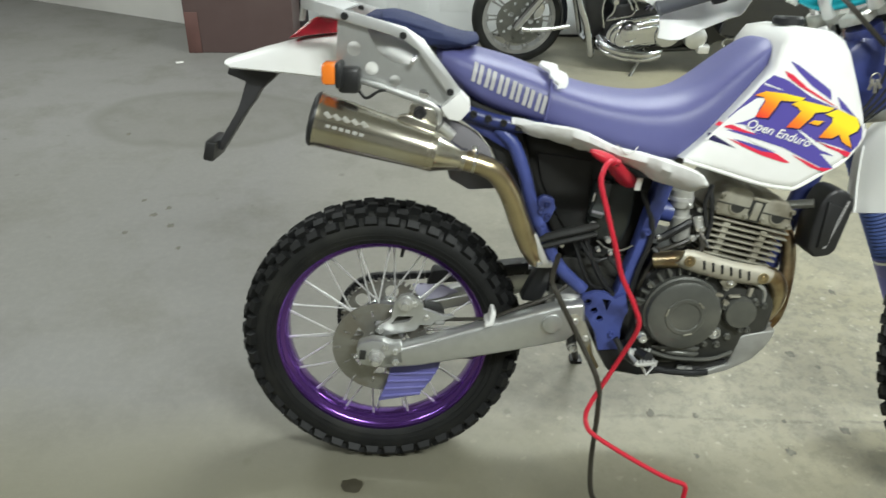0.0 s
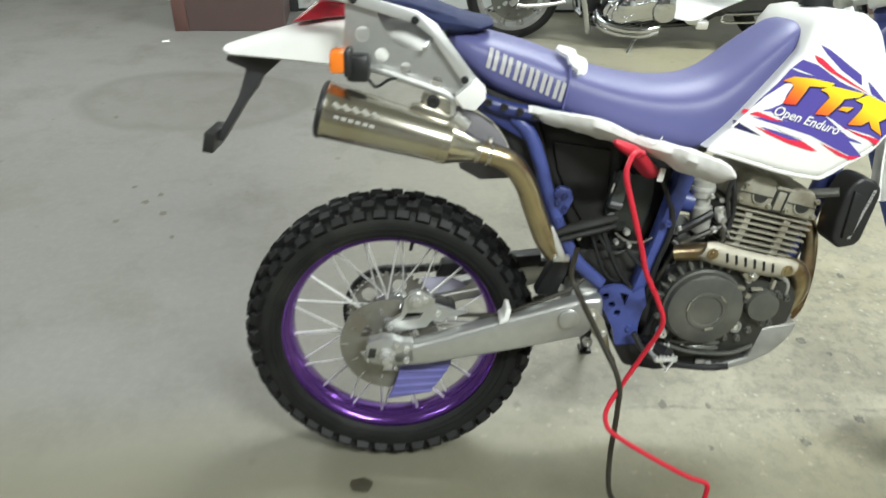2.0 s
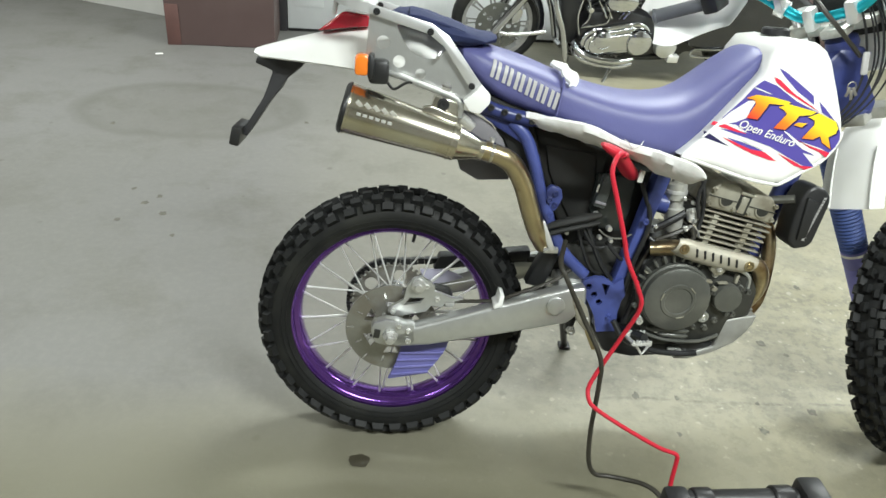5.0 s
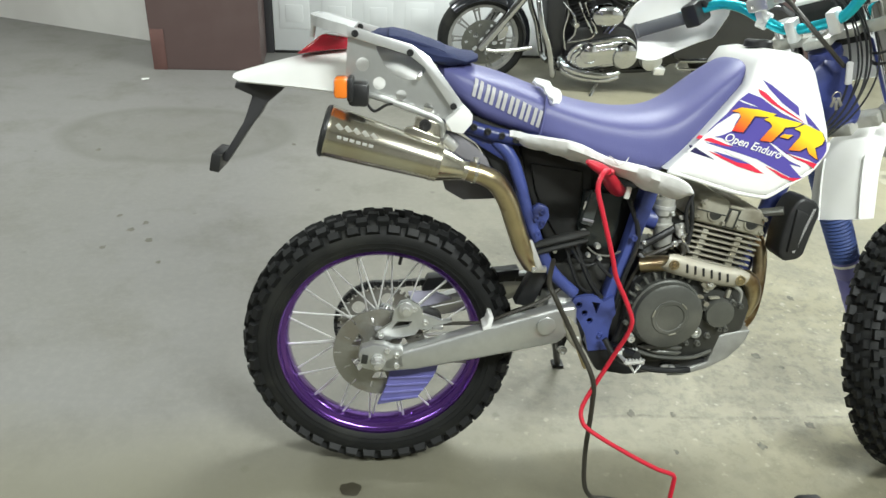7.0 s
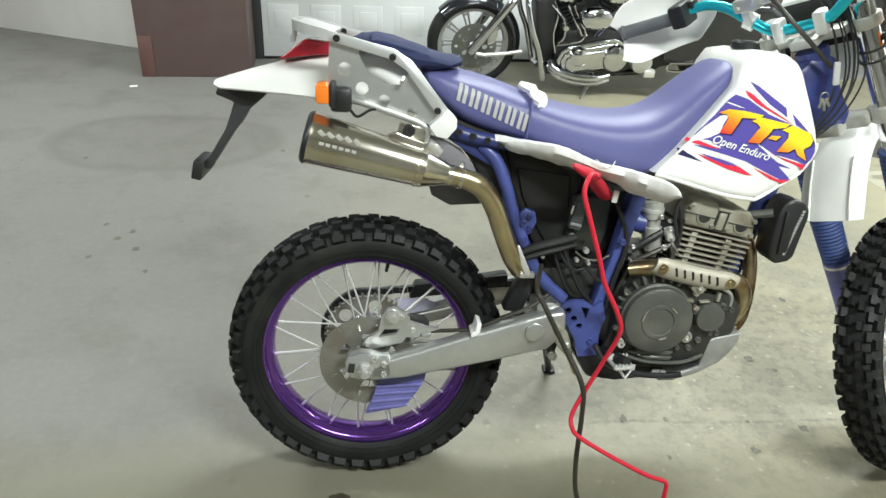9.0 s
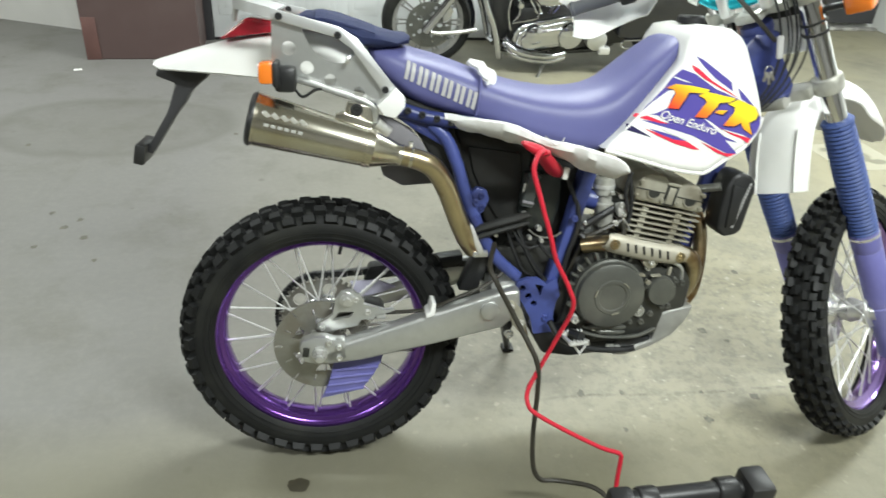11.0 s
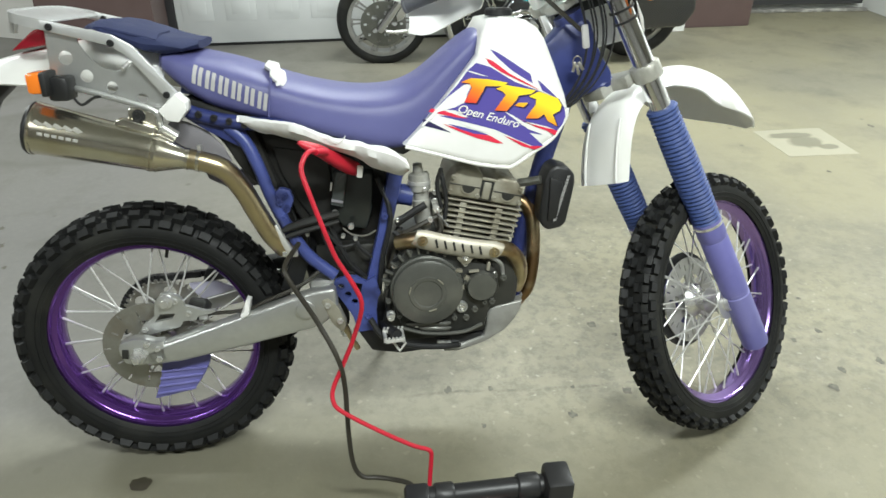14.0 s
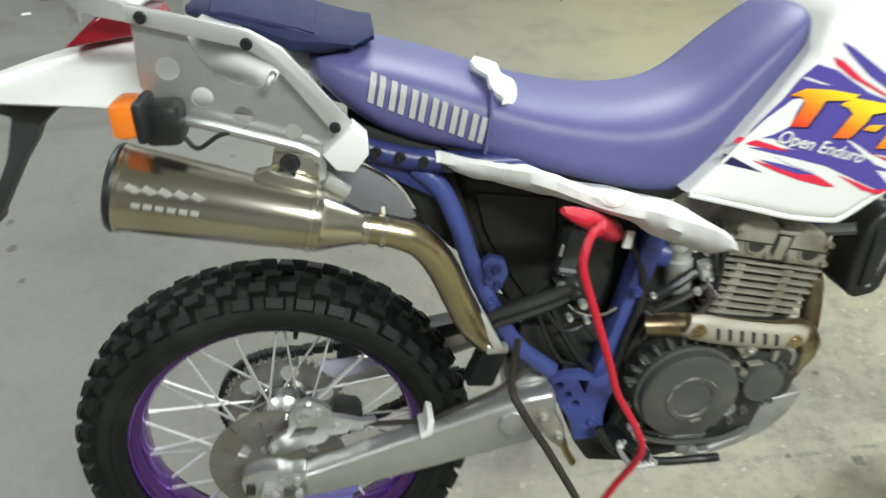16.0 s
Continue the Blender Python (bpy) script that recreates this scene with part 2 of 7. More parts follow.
    col = mix(zs.outputs[0], col, (0.31, 0.29, 0.215), 0.40)
    flecks = noise_of(34, 2, 0.5)
    zf = n.new("ShaderNodeMath")
    zf.operation = "MULTIPLY"
    l.new(zone.outputs["Result"], zf.inputs[0])
    l.new(ramp_of(flecks.outputs["Fac"], 0.66, 0.72), zf.inputs[1])
    col = mix(zf.outputs[0], col, (0.42, 0.40, 0.33), 0.5)
    vo = n.new("ShaderNodeTexVoronoi")
    vo.inputs["Scale"].default_value = 5.6
    l.new(tc.outputs["Object"], vo.inputs["Vector"])
    vn = n.new("ShaderNodeMath")
    vn.operation = "MULTIPLY_ADD"
    vn.inputs[1].default_value, vn.inputs[2].default_value = 0.22, -0.10
    l.new(pit.outputs["Fac"], vn.inputs[0])
    vs_ = n.new("ShaderNodeMath")
    l.new(vo.outputs["Distance"], vs_.inputs[0])
    l.new(vn.outputs[0], vs_.inputs[1])
    vr = n.new("ShaderNodeMapRange")
    vr.inputs["From Min"].default_value, vr.inputs["From Max"].default_value = 0.085, 0.04
    l.new(vs_.outputs[0], vr.inputs["Value"])
    col = mix(vr.outputs["Result"], col, (0.10, 0.095, 0.078), 0.6)
    # damp ring
    mp = n.new("ShaderNodeMapping")
    mp.inputs["Location"].default_value = (1.06 / 0.58, -2.3 / 0.40, 0)
    mp.inputs["Scale"].default_value = (1 / 0.58, 1 / 0.40, 1)
    l.new(tc.outputs["Object"], mp.inputs["Vector"])
    ln = n.new("ShaderNodeVectorMath")
    ln.operation = "LENGTH"
    l.new(mp.outputs["Vector"], ln.inputs[0])
    ad = n.new("ShaderNodeMath")
    ad.operation = "MULTIPLY_ADD"
    ad.inputs[1].default_value, ad.inputs[2].default_value = 0.5, -0.25
    l.new(mid.outputs["Fac"], ad.inputs[0])
    sm = n.new("ShaderNodeMath")
    l.new(ln.outputs["Value"], sm.inputs[0])
    l.new(ad.outputs[0], sm.inputs[1])
    rg = n.new("ShaderNodeValToRGB")
    e = rg.color_ramp.elements
    e[0].position, e[0].color = 0.0, (0.35, 0.35, 0.35, 1)
    e[1].position, e[1].color = 1.0, (0, 0, 0, 1)
    for p, v in ((0.40, 0.38), (0.47, 0.95), (0.53, 0.0)):
        q = e.new(p)
        q.color = (v, v, v, 1)
    hf = n.new("ShaderNodeMath")
    hf.operation = "MULTIPLY"
    hf.inputs[1].default_value = 0.5
    l.new(sm.outputs[0], hf.inputs[0])
    l.new(hf.outputs[0], rg.inputs["Fac"])
    col = mix(rg.outputs["Color"], col, (0.125, 0.122, 0.106), 0.72)
    # olive slab on the near side of the joint, soft shade painted at left
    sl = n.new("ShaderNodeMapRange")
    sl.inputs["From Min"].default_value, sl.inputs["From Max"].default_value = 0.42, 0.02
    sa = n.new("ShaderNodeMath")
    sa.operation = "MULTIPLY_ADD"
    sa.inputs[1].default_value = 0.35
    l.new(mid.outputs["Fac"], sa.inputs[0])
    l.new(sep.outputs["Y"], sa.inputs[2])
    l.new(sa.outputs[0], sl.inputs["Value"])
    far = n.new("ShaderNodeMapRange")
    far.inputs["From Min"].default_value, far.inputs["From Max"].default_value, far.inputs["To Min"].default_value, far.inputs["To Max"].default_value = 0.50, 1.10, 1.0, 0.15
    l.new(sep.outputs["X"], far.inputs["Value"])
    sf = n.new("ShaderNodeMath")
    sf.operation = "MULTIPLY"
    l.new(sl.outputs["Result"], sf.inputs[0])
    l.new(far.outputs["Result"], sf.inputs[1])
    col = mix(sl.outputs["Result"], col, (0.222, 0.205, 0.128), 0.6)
    # shade over the left part, mixed straight into the floor colour
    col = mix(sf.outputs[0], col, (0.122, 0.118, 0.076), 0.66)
    # hairline crack along the slab joint
    wv = noise_of(9, 6)
    cr = n.new("ShaderNodeMath")
    cr.operation = "MULTIPLY_ADD"
    cr.inputs[1].default_value, cr.inputs[2].default_value = 0.05, -0.222
    l.new(wv.outputs["Fac"], cr.inputs[0])
    cy = n.new("ShaderNodeMath")
    l.new(sep.outputs["Y"], cy.inputs[0])
    l.new(cr.outputs[0], cy.inputs[1])
    ab = n.new("ShaderNodeMath")
    ab.operation = "ABSOLUTE"
    l.new(cy.outputs[0], ab.inputs[0])
    cl = n.new("ShaderNodeMapRange")
    cl.inputs["From Min"].default_value, cl.inputs["From Max"].default_value = 0.009, 0.001
    l.new(ab.outputs[0], cl.inputs["Value"])
    cxr = n.new("ShaderNodeMapRange")
    cxr.inputs["From Min"].default_value, cxr.inputs["From Max"].default_value = 0.55, 0.75
    l.new(sep.outputs["X"], cxr.inputs["Value"])
    cxe = n.new("ShaderNodeMapRange")
    cxe.inputs["From Min"].default_value, cxe.inputs["From Max"].default_value = 1.6, 1.3
    l.new(sep.outputs["X"], cxe.inputs["Value"])
    cxm = n.new("ShaderNodeMath")
    cxm.operation = "MULTIPLY"
    l.new(cxr.outputs["Result"], cxm.inputs[0])
    l.new(cxe.outputs["Result"], cxm.inputs[1])
    czz = n.new("ShaderNodeMath")
    czz.operation = "MULTIPLY"
    l.new(cl.outputs["Result"], czz.inputs[0])
    l.new(cxm.outputs[0], czz.inputs[1])
    cz = n.new("ShaderNodeMath")
    cz.operation = "MULTIPLY"
    l.new(czz.outputs[0], cz.inputs[0])
    l.new(ramp_of(pit.outputs["Fac"], 0.45, 0.56), cz.inputs[1])
    col = mix(cz.outputs[0], col, (0.09, 0.082, 0.065), 0.8)
    l.new(col, b.inputs["Base Color"])
    rr = n.new("ShaderNodeMapRange")
    rr.inputs["To Min"].default_value, rr.inputs["To Max"].default_value = 0.42, 0.75
    l.new(mid.outputs["Fac"], rr.inputs["Value"])
    l.new(rr.outputs["Result"], b.inputs["Roughness"])
    bp = n.new("ShaderNodeBump")
    bp.inputs["Strength"].default_value, bp.inputs["Distance"].default_value = 0.25, 0.004
    l.new(fine.outputs["Fac"], bp.inputs["Height"])
    l.new(bp.outputs["Normal"], b.inputs["Normal"])
    return m


CONCRETE = concrete()

# ---- mesh helpers ----


def part(name, bm, mat, parent=None, label="", smooth=True, angle=35):
    """Link a bmesh as one mesh object under a thing or part."""
    me = bpy.data.meshes.new(name)
    bmesh.ops.recalc_face_normals(bm, faces=bm.faces)
    bm.to_mesh(me)
    bm.free()
    for mm in (mat if isinstance(mat, (list, tuple)) else [mat]):
        me.materials.append(mm)
    if smooth:
        for p in me.polygons:
            p.use_smooth = True
        me.set_sharp_from_angle(angle=radians(angle))
    ob = new(name, me)
    if parent:
        ob.parent = parent
    if label:
        tagged(ob, label)
    return ob


def empty(name, m, label, category, group=""):
    o = new(name)
    o.empty_display_size = 0.05
    o.matrix_world = m
    return tagged(o, label, category, group)


def box(bm, size, at, bevel=0.0, rot=(0, 0, 0), m=None):
    r = bmesh.ops.create_cube(bm, size=1)
    vs = r["verts"]
    mat = pose(*at, *rot) @ Matrix.Diagonal((*size, 1))
    if m:
        mat = m @ mat
    bmesh.ops.transform(bm, matrix=mat, verts=vs)
    if bevel:
        es = list({e for v in vs for e in v.link_edges})
        bmesh.ops.bevel(bm, geom=es, offset=bevel, segments=2, affect="EDGES", profile=0.5)
    return bm


def B():
    return bmesh.new()


def sweep(bm, pts, rad, seg=10, cap=True, flat=1.0, up=None):
    """A round tube along points; rad is a number or one a point. flat squashes it across 'up'."""
    pts = [Vector(p) for p in pts]
    n = len(pts)
    rads = rad if isinstance(rad, (list, tuple)) else [rad] * n
    rings = []
    prev = None
    for i, p in enumerate(pts):
        d = (pts[min(i + 1, n - 1)] - pts[max(i - 1, 0)]).normalized()
        if prev is None:
            a = Vector(up) if up else (Vector((0, 0, 1)) if abs(d.z) < 0.9 else Vector((0, 1, 0)))
            u = (a - d * a.dot(d)).normalized()
        else:
            u = (prev - d * prev.dot(d)).normalized()
        prev = u
        w = d.cross(u)
        rings.append([bm.verts.new(p + (u * math.cos(2 * math.pi * k / seg) * flat + w * math.sin(2 * math.pi * k / seg)) * rads[i]) for k in range(seg)])
    for a, b in zip(rings, rings[1:]):
        for k in range(seg):
            bm.faces.new((a[k], a[(k + 1) % seg], b[(k + 1) % seg], b[k]))
    if cap:
        bm.faces.new(rings[0][::-1])
        bm.faces.new(rings[-1])
    return bm


def curve(pts, steps=6):
    """Points of a smooth curve through the given ones."""
    p = [Vector(q) for q in pts]
    p = [2 * p[0] - p[1]] + p + [2 * p[-1] - p[-2]]
    out = []
    for i in range(1, len(p) - 2):
        for s in range(steps):
            t = s / steps
            a, b, c, d = p[i - 1], p[i], p[i + 1], p[i + 2]
            out.append(0.5 * ((2 * b) + (c - a) * t + (2 * a - 5 * b + 4 * c - d) * t * t + (3 * b - a - 3 * c + d) * t ** 3))
    out.append(p[-2])
    return out


def lathe(bm, prof, seg=48, center=(0, 0, 0), closed=False, m=None):
    """Turn (radius, y) points round the y axis."""
    rings = []
    c = Vector(center)
    for r, y in prof:
        if r < 1e-6:
            v = bm.verts.new(c + Vector((0, y, 0)))
            rings.append([v] * seg)
        else:
            rings.append([bm.verts.new(c + Vector((r * math.cos(2 * math.pi * k / seg), y, r * math.sin(2 * math.pi * k / seg)))) for k in range(seg)])
    pairs = list(zip(rings, rings[1:])) + ([(rings[-1], rings[0])] if closed else [])
    for a, b in pairs:
        for k in range(seg):
            f = []
            for v in (a[k], a[(k + 1) % seg], b[(k + 1) % seg], b[k]):
                if v not in f:
                    f.append(v)
            if len(f) > 2:
                bm.faces.new(f)
    if m:
        bmesh.ops.transform(bm, matrix=m, verts=list({v for r in rings for v in r}))
    return bm


def prism(bm, poly, y0, y1, bevel=0.0, m=None, segs=2):
    """A plate cut to an (x, z) outline between two y."""
    vs = [bm.verts.new((x, y0, z)) for x, z in poly]
    f = bm.faces.new(vs)
    r = bmesh.ops.extrude_face_region(bm, geom=[f])
    nv = [g for g in r["geom"] if isinstance(g, bmesh.types.BMVert)]
    for v in nv:
        v.co.y = y1
    allv = vs + nv
    if bevel:
        es = list({e for v in allv for e in v.link_edges})
        q = bmesh.ops.bevel(bm, geom=es, offset=bevel, segments=segs, affect="EDGES", profile=0.5, clamp_overlap=True)
        allv = list({v for g in q["faces"] for v in g.verts} | {v for v in allv if v.is_valid})
    if m:
        bmesh.ops.transform(bm, matrix=m, verts=[v for v in allv if v.is_valid])
    return bm


def ring_plate(bm, r0, r1, y0, y1, seg=40, center=(0, 0, 0)):
    return lathe(bm, [(r0, y0), (r1, y0), (r1, y1), (r0, y1)], seg, center, closed=True)


def loft(bm, sections, closed_ring=True, caps=True):
    rings = [[bm.verts.new(p) for p in s] for s in sections]
    k = len(rings[0])
    for a, b in zip(rings, rings[1:]):
        for i in range(k if closed_ring else k - 1):
            bm.faces.new((a[i], a[(i + 1) % k], b[(i + 1) % k], b[i]))
    if caps and closed_ring:
        bm.faces.new(rings[0][::-1])
        bm.faces.new(rings[-1])
    return bm


def circle_pts(cx, cz, r, n=14):
    return [(cx + r * math.cos(2 * math.pi * i / n), cz + r * math.sin(2 * math.pi * i / n)) for i in range(n)]


def drilled(bm, outline, holes, y0, y1):
    """A plate with real round holes, cut by triangle fill."""
    geo = []
    for loop in [outline] + [h[::-1] if isinstance(h, list) else circle_pts(*h)[::-1] for h in holes]:
        vs = [bm.verts.new((x, y0, z)) for x, z in loop]
        geo += [bm.edges.new((vs[i], vs[(i + 1) % len(vs)])) for i in range(len(vs))]
    bmesh.ops.triangle_fill(bm, use_beauty=True, use_dissolve=False, edges=geo)
    r = bmesh.ops.extrude_face_region(bm, geom=bm.faces[:])
    for g in r["geom"]:
        if isinstance(g, bmesh.types.BMVert):
            g.co.y = y1
    return bm


def bolt(name, at, r, h, mat, parent, hexed=True, m=None):
    bm = B()
    lathe(bm, [(0, 0), (r * 1.25, 0), (r * 1.25, -h * 0.35), (r, -h * 0.4), (r, -h), (r * 0.55, -h), (r * 0.45, -h * 0.7), (0, -h * 0.7)], 6 if hexed else 14, at, m=m)
    return part(name, bm, mat, parent, smooth=not hexed)


# ---- the garage ----
def slab(name, size, at, mat, label, category, rot=(0, 0, 0), bevel=0.0):
    bm = B()
    box(bm, size, (0, 0, 0), bevel)
    o = part(name, bm, mat, smooth=False)
    o.matrix_world = pose(*at, *rot)
    return tagged(o, label, category, kind="structure")


bm = B()
bmesh.ops.create_grid(bm, x_segments=2, y_segments=2, size=9)
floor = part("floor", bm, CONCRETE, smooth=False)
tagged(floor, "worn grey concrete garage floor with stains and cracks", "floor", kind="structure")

SKEW = math.degrees(math.atan(0.085))


def back(x, off=0.0):
    """A place on the skewed back wall's line."""
    return Vector((x, 4.04 + 0.085 * x + off, 0))


def wall(name, a, b, height, thick, mat, label, base=0.0):
    a, b = Vector((*a, 0)), Vector((*b, 0))
    d = b - a
    mid = (a + b) / 2
    bm = B()
    box(bm, (d.length, thick, height), (0, thick / 2, height / 2 + base))
    o = part(name, bm, mat, smooth=False)
    o.matrix_world = pose(mid.x, mid.y, 0, 0, 0, math.degrees(math.atan2(d.y, d.x)))
    return tagged(o, label, "wall", kind="structure")


wall("wall_north_1", (-6.6, 6.16), (-1.30, 3.98), 2.95, 0.2, WALL_GREY, "pale grey painted wall, slightly scuffed")
wall("wall_north_2", (3.86, 4.92), (5.2, 4.95), 2.95, 0.2, WALL_WHITE, "painted wall behind the dark door")
wall("wall_east", (5.08, 5.1), (5.08, -4.2), 2.95, 0.2, WALL_WHITE, "plain white painted garage wall")
wall("wall_south", (5.3, -4.0), (-6.6, -4.0), 2.95, 0.2, WALL_DIM, "unseen grey wall behind the camera, dark to cut fill light")
wall("wall_west", (-6.4, -4.2), (-6.4, 6.3), 2.95, 0.2, WALL_GREY, "plain grey garage side wall")
slab("ceiling", (12.4, 11, 0.15), (-0.6, 1.0, 3.02), CEILING_GREY, "unseen grey ceiling, kept dark to deepen shadows", "ceiling")

# brown steel pillars beside the sectional door
bm = B()
box(bm, (0.69, 0.62, 2.94), (0, 0.31, 1.47), 0.006)
o = part("column", bm, BROWN, smooth=False)
o.matrix_world = pose(-1.155, 3.46, 0, 0, 0, SKEW)
tagged(o, "dark brown painted steel pillar beside the door", "column", kind="structure")
bm = B()
box(bm, (0.085, 0.006, 0.26), (-0.30, -0.002, 0.13), 0.001)
part("rust_patch", bm, RUST, o, "rust-red scuffed corner")
bm = B()
box(bm, (0.62, 0.62, 2.94), (0, 0.31, 1.47), 0.006)
o = part("column", bm, BROWN, smooth=False)
o.matrix_world = pose(3.385, 4.325, 0, 0, 0, SKEW)
tagged(o, "dark brown painted steel pillar by the dark doorway", "column", kind="structure")

# white sectional garage door with embossed panels
door = new("door_1")
door.matrix_world = pose(1.15, back(1.15).y, 0, 0, 0, SKEW)
tagged(door, "white sectional garage door with embossed panels", "garage door", kind="structure")
for i in range(5):
    bm = B()
    z0 = 0.02 + i * 0.52
    box(bm, (3.9, 0.05, 0.514), (0, 0.025, z0 + 0.257), 0.004)
    panel = part("panel", bm, DOOR_WHITE, door)
    for k in range(13):
        bm = B()
        cx = -1.95 + 3.9 * (k + 0.5) / 13
        box(bm, (0.215, 0.010, 0.215), (cx, 0.001, z0 + 0.262), 0.006)
        box(bm, (0.125, 0.010, 0.125), (cx, -0.002, z0 + 0.262), 0.005)
        part("embossed_field", bm, DOOR_WHITE, panel)
bm = B()
box(bm, (3.9, 0.045, 0.022), (0, 0.025, 0.011), 0.004)
part("rubber_seal", bm, BLACK, door)
bm = B()
box(bm, (3.98, 0.12, 0.4), (0, 0.06, 2.78), 0.004)
part("lintel", bm, WALL_WHITE, door)
bm = B()
box(bm, (0.06, 0.08, 2.6), (-1.985, 0.03, 1.3), 0.004)
part("guide_rail", bm, DARK_DOOR, door)

slab("door_2", (1.15, 0.06, 2.2), (4.43, 4.87, 1.16), DARK_DOOR, "dark closed door in the far corner", "door", (0, 0, 1.3), 0.004)
slab("threshold", (1.2, 0.07, 0.026), (4.45, 4.83, 0.013), STONE_EDGE, "worn chipped threshold under the dark door", "threshold", (0, 0, 1.3), 0.008)
slab("baseboard", (0.3, 0.05, 0.10), (2.93, 4.22, 0.05), WALL_WHITE, "short white skirting piece by the pillar", "baseboard", (0, 0, SKEW), 0.004)

# ceiling strip fixtures
for lx_, ly_, w_ in LAMPS:
    fx = empty("ceiling_light", pose(lx_, ly_, 2.945), "white ceiling strip light fixture", "ceiling light", "garage ceiling lights")
    bm = B()
    box(bm, (1.6, 0.3, 0.05), (0, 0, -0.025), 0.006)
    part("housing", bm, WHITE, fx)

# flat things on the floor
sheet = empty("cardboard_sheet", pose(2.79, 1.90, 0.002, 0, 0, 3), "pale cardboard sheet with dark oil marks on the floor", "cardboard")
bm = B()
prism(bm, [(-0.19, -0.185), (0.200, -0.185), (0.19, 0.17), (-0.185, 0.16)], 0, 0.017, 0.002, m=Matrix.Rotation(radians(90), 4, "X") @ Matrix.Scale(-1, 4, (0, 1, 0)))
part("sheet", bm, CARD, sheet)


def puddle(name, x, y, rx, ry, mat, label):
    bm = B()
    c = bm.verts.new((0, 0, 0.002))
    vs = []
    for i in range(24):
        a = 2 * math.pi * i / 24
        k = 1 + 0.3 * noise.noise((math.cos(a) * 1.7 + x, math.sin(a) * 1.7 + y, 3))
        vs.append(bm.verts.new((rx * k * math.cos(a), ry * k * math.sin(a), 0.0006)))
    for i in range(24):
        bm.faces.new((c, vs[i], vs[(i + 1) % 24]))
    o = part(name, bm, mat)
    o.location = (x, y, 0.0015)
    return tagged(o, label, "stain")


puddle("oil_spot", -0.05, -0.055, 0.027, 0.020, OIL_DARK, "small dark oil spot on the concrete")

# pits and chips in the slab
CHIP = material("pitted_concrete", (0.118, 0.112, 0.092), 0.85, vary=0.3, scale=90, bump=0.5, bump_scale=90, second=(0.16, 0.152, 0.122), second_scale=45)
rng = random.Random(21)
for cx, cy, s in ((1.24, 0.475, 0.026), (1.255, 0.16, 0.024), (1.07, 0.08, 0.022), (1.535, 0.82, 0.020), (1.86, 0.12, 0.024), (1.93, 0.19, 0.022), (1.965, 0.38, 0.018), (1.86, 0.34, 0.016), (2.0, 0.56, 0.013), (3.29, 2.10, 0.030), (2.71, 1.55, 0.018), (1.30, 0.42, 0.016), (0.74, 0.21, 0.022), (0.86, 0.205, 0.015), (-0.45, 2.19, 0.020), (1.10, 0.19, 0.012), (-1.05, 1.36, 0.020), (-1.03, 1.10, 0.018), (-0.97, 1.24, 0.024), (-0.93, 1.30, 0.022), (-0.88, 1.16, 0.026), (-0.80, 1.00, 0.018), (-1.37, 2.04, 0.026), (2.07, 0.22, 0.022), (2.13, 0.17, 0.016), (0.82, 0.06, 0.014)):
    bm = B()
    vs = []
    n_ = 13
    for i in range(n_):
        a = 2 * math.pi * i / n_
        k = rng.uniform(0.55, 1.15)
        vs.append(bm.verts.new((cx + s * 0.62 * k * math.cos(a), cy + s * 0.8 * k * math.sin(a), 0.0012)))
    bm.faces.new(vs)
    part("chip", bm, CHIP, floor, smooth=False)
bm = B()
box(bm, (0.045, 0.03, 0.003), (0, 0, 0.0025), 0.001)
o = part("paper_scrap", bm, PAPER, smooth=False)
o.matrix_world = pose(-1.49, 3.21, 0, 0, 0, 25)
tagged(o, "small white paper scrap on the concrete floor", "scrap")

# ---- the enduro motorcycle: x forward, y to its left, z up, leaning on its side stand ----
LEANING = 10.0
BIKE = pose(0, 0.085, 0, -LEANING, 0, 0)
bike = empty("enduro_motorcycle", BIKE, "white and purple enduro motorcycle leaning on its side stand", "motorcycle")

RAKE = 27.5
HEAD = Vector((1.04, 0, 0.97))
STEER = Matrix.Translation(HEAD) @ Matrix.Rotation(radians(-RAKE), 4, "Y") @ Matrix.Rotation(radians(37), 4, "Z")


def section(w, r_bead, r_crown, n=16):
    """Half-round tyre section as (radius, y)."""
    mid = r_bead + (r_crown - r_bead) * 0.45
    out = []
    for i in range(n + 1):
        a = radians(-128 + 256 * i / n)
        s, c = math.sin(a), math.cos(a)
        y = w / 2 * math.copysign(abs(s) ** 0.9, s)
        r = mid + (r_crown - mid) * c ** 0.8 if c > 0 else mid - (mid - r_bead) * min(1, abs(c) / 0.6)
        out.append((r, y))
    return out


def knob(bm, ang, y, r, ny, nr, lt, ls, h, taper=0.8, skew=0.0):
    """One tread block on the tyre at an angle round the wheel."""
    ca, sa = math.cos(ang), math.sin(ang)
    rad = Vector((ca, 0, sa))
    t = Vector((-sa, 0, ca))
    nrm = (rad * nr + Vector((0, ny, 0))).normalized()
    s = t.cross(nrm)
    o = rad * r + Vector((0, y, 0))
    lo, hi = [], []
    for u, v in ((-1, -1), (1, -1), (1, 1), (-1, 1)):
        lo.append(bm.verts.new(o + t * (u * lt / 2 + skew * v) + s * v * ls / 2 - nrm * 0.004))
        hi.append(bm.verts.new(o + t * (u * lt / 2 * taper + skew * v) + s * v * ls / 2 * taper + nrm * h))
    bm.faces.new(hi)
    for i in range(4):
        bm.faces.new((lo[i], lo[(i + 1) % 4], hi[(i + 1) % 4], hi[i]))


def carcass(w, r_bead, r_out, kh):
    bm = B()
    lathe(bm, section(w, r_bead, r_out - kh), 80, closed=False)
    return bm


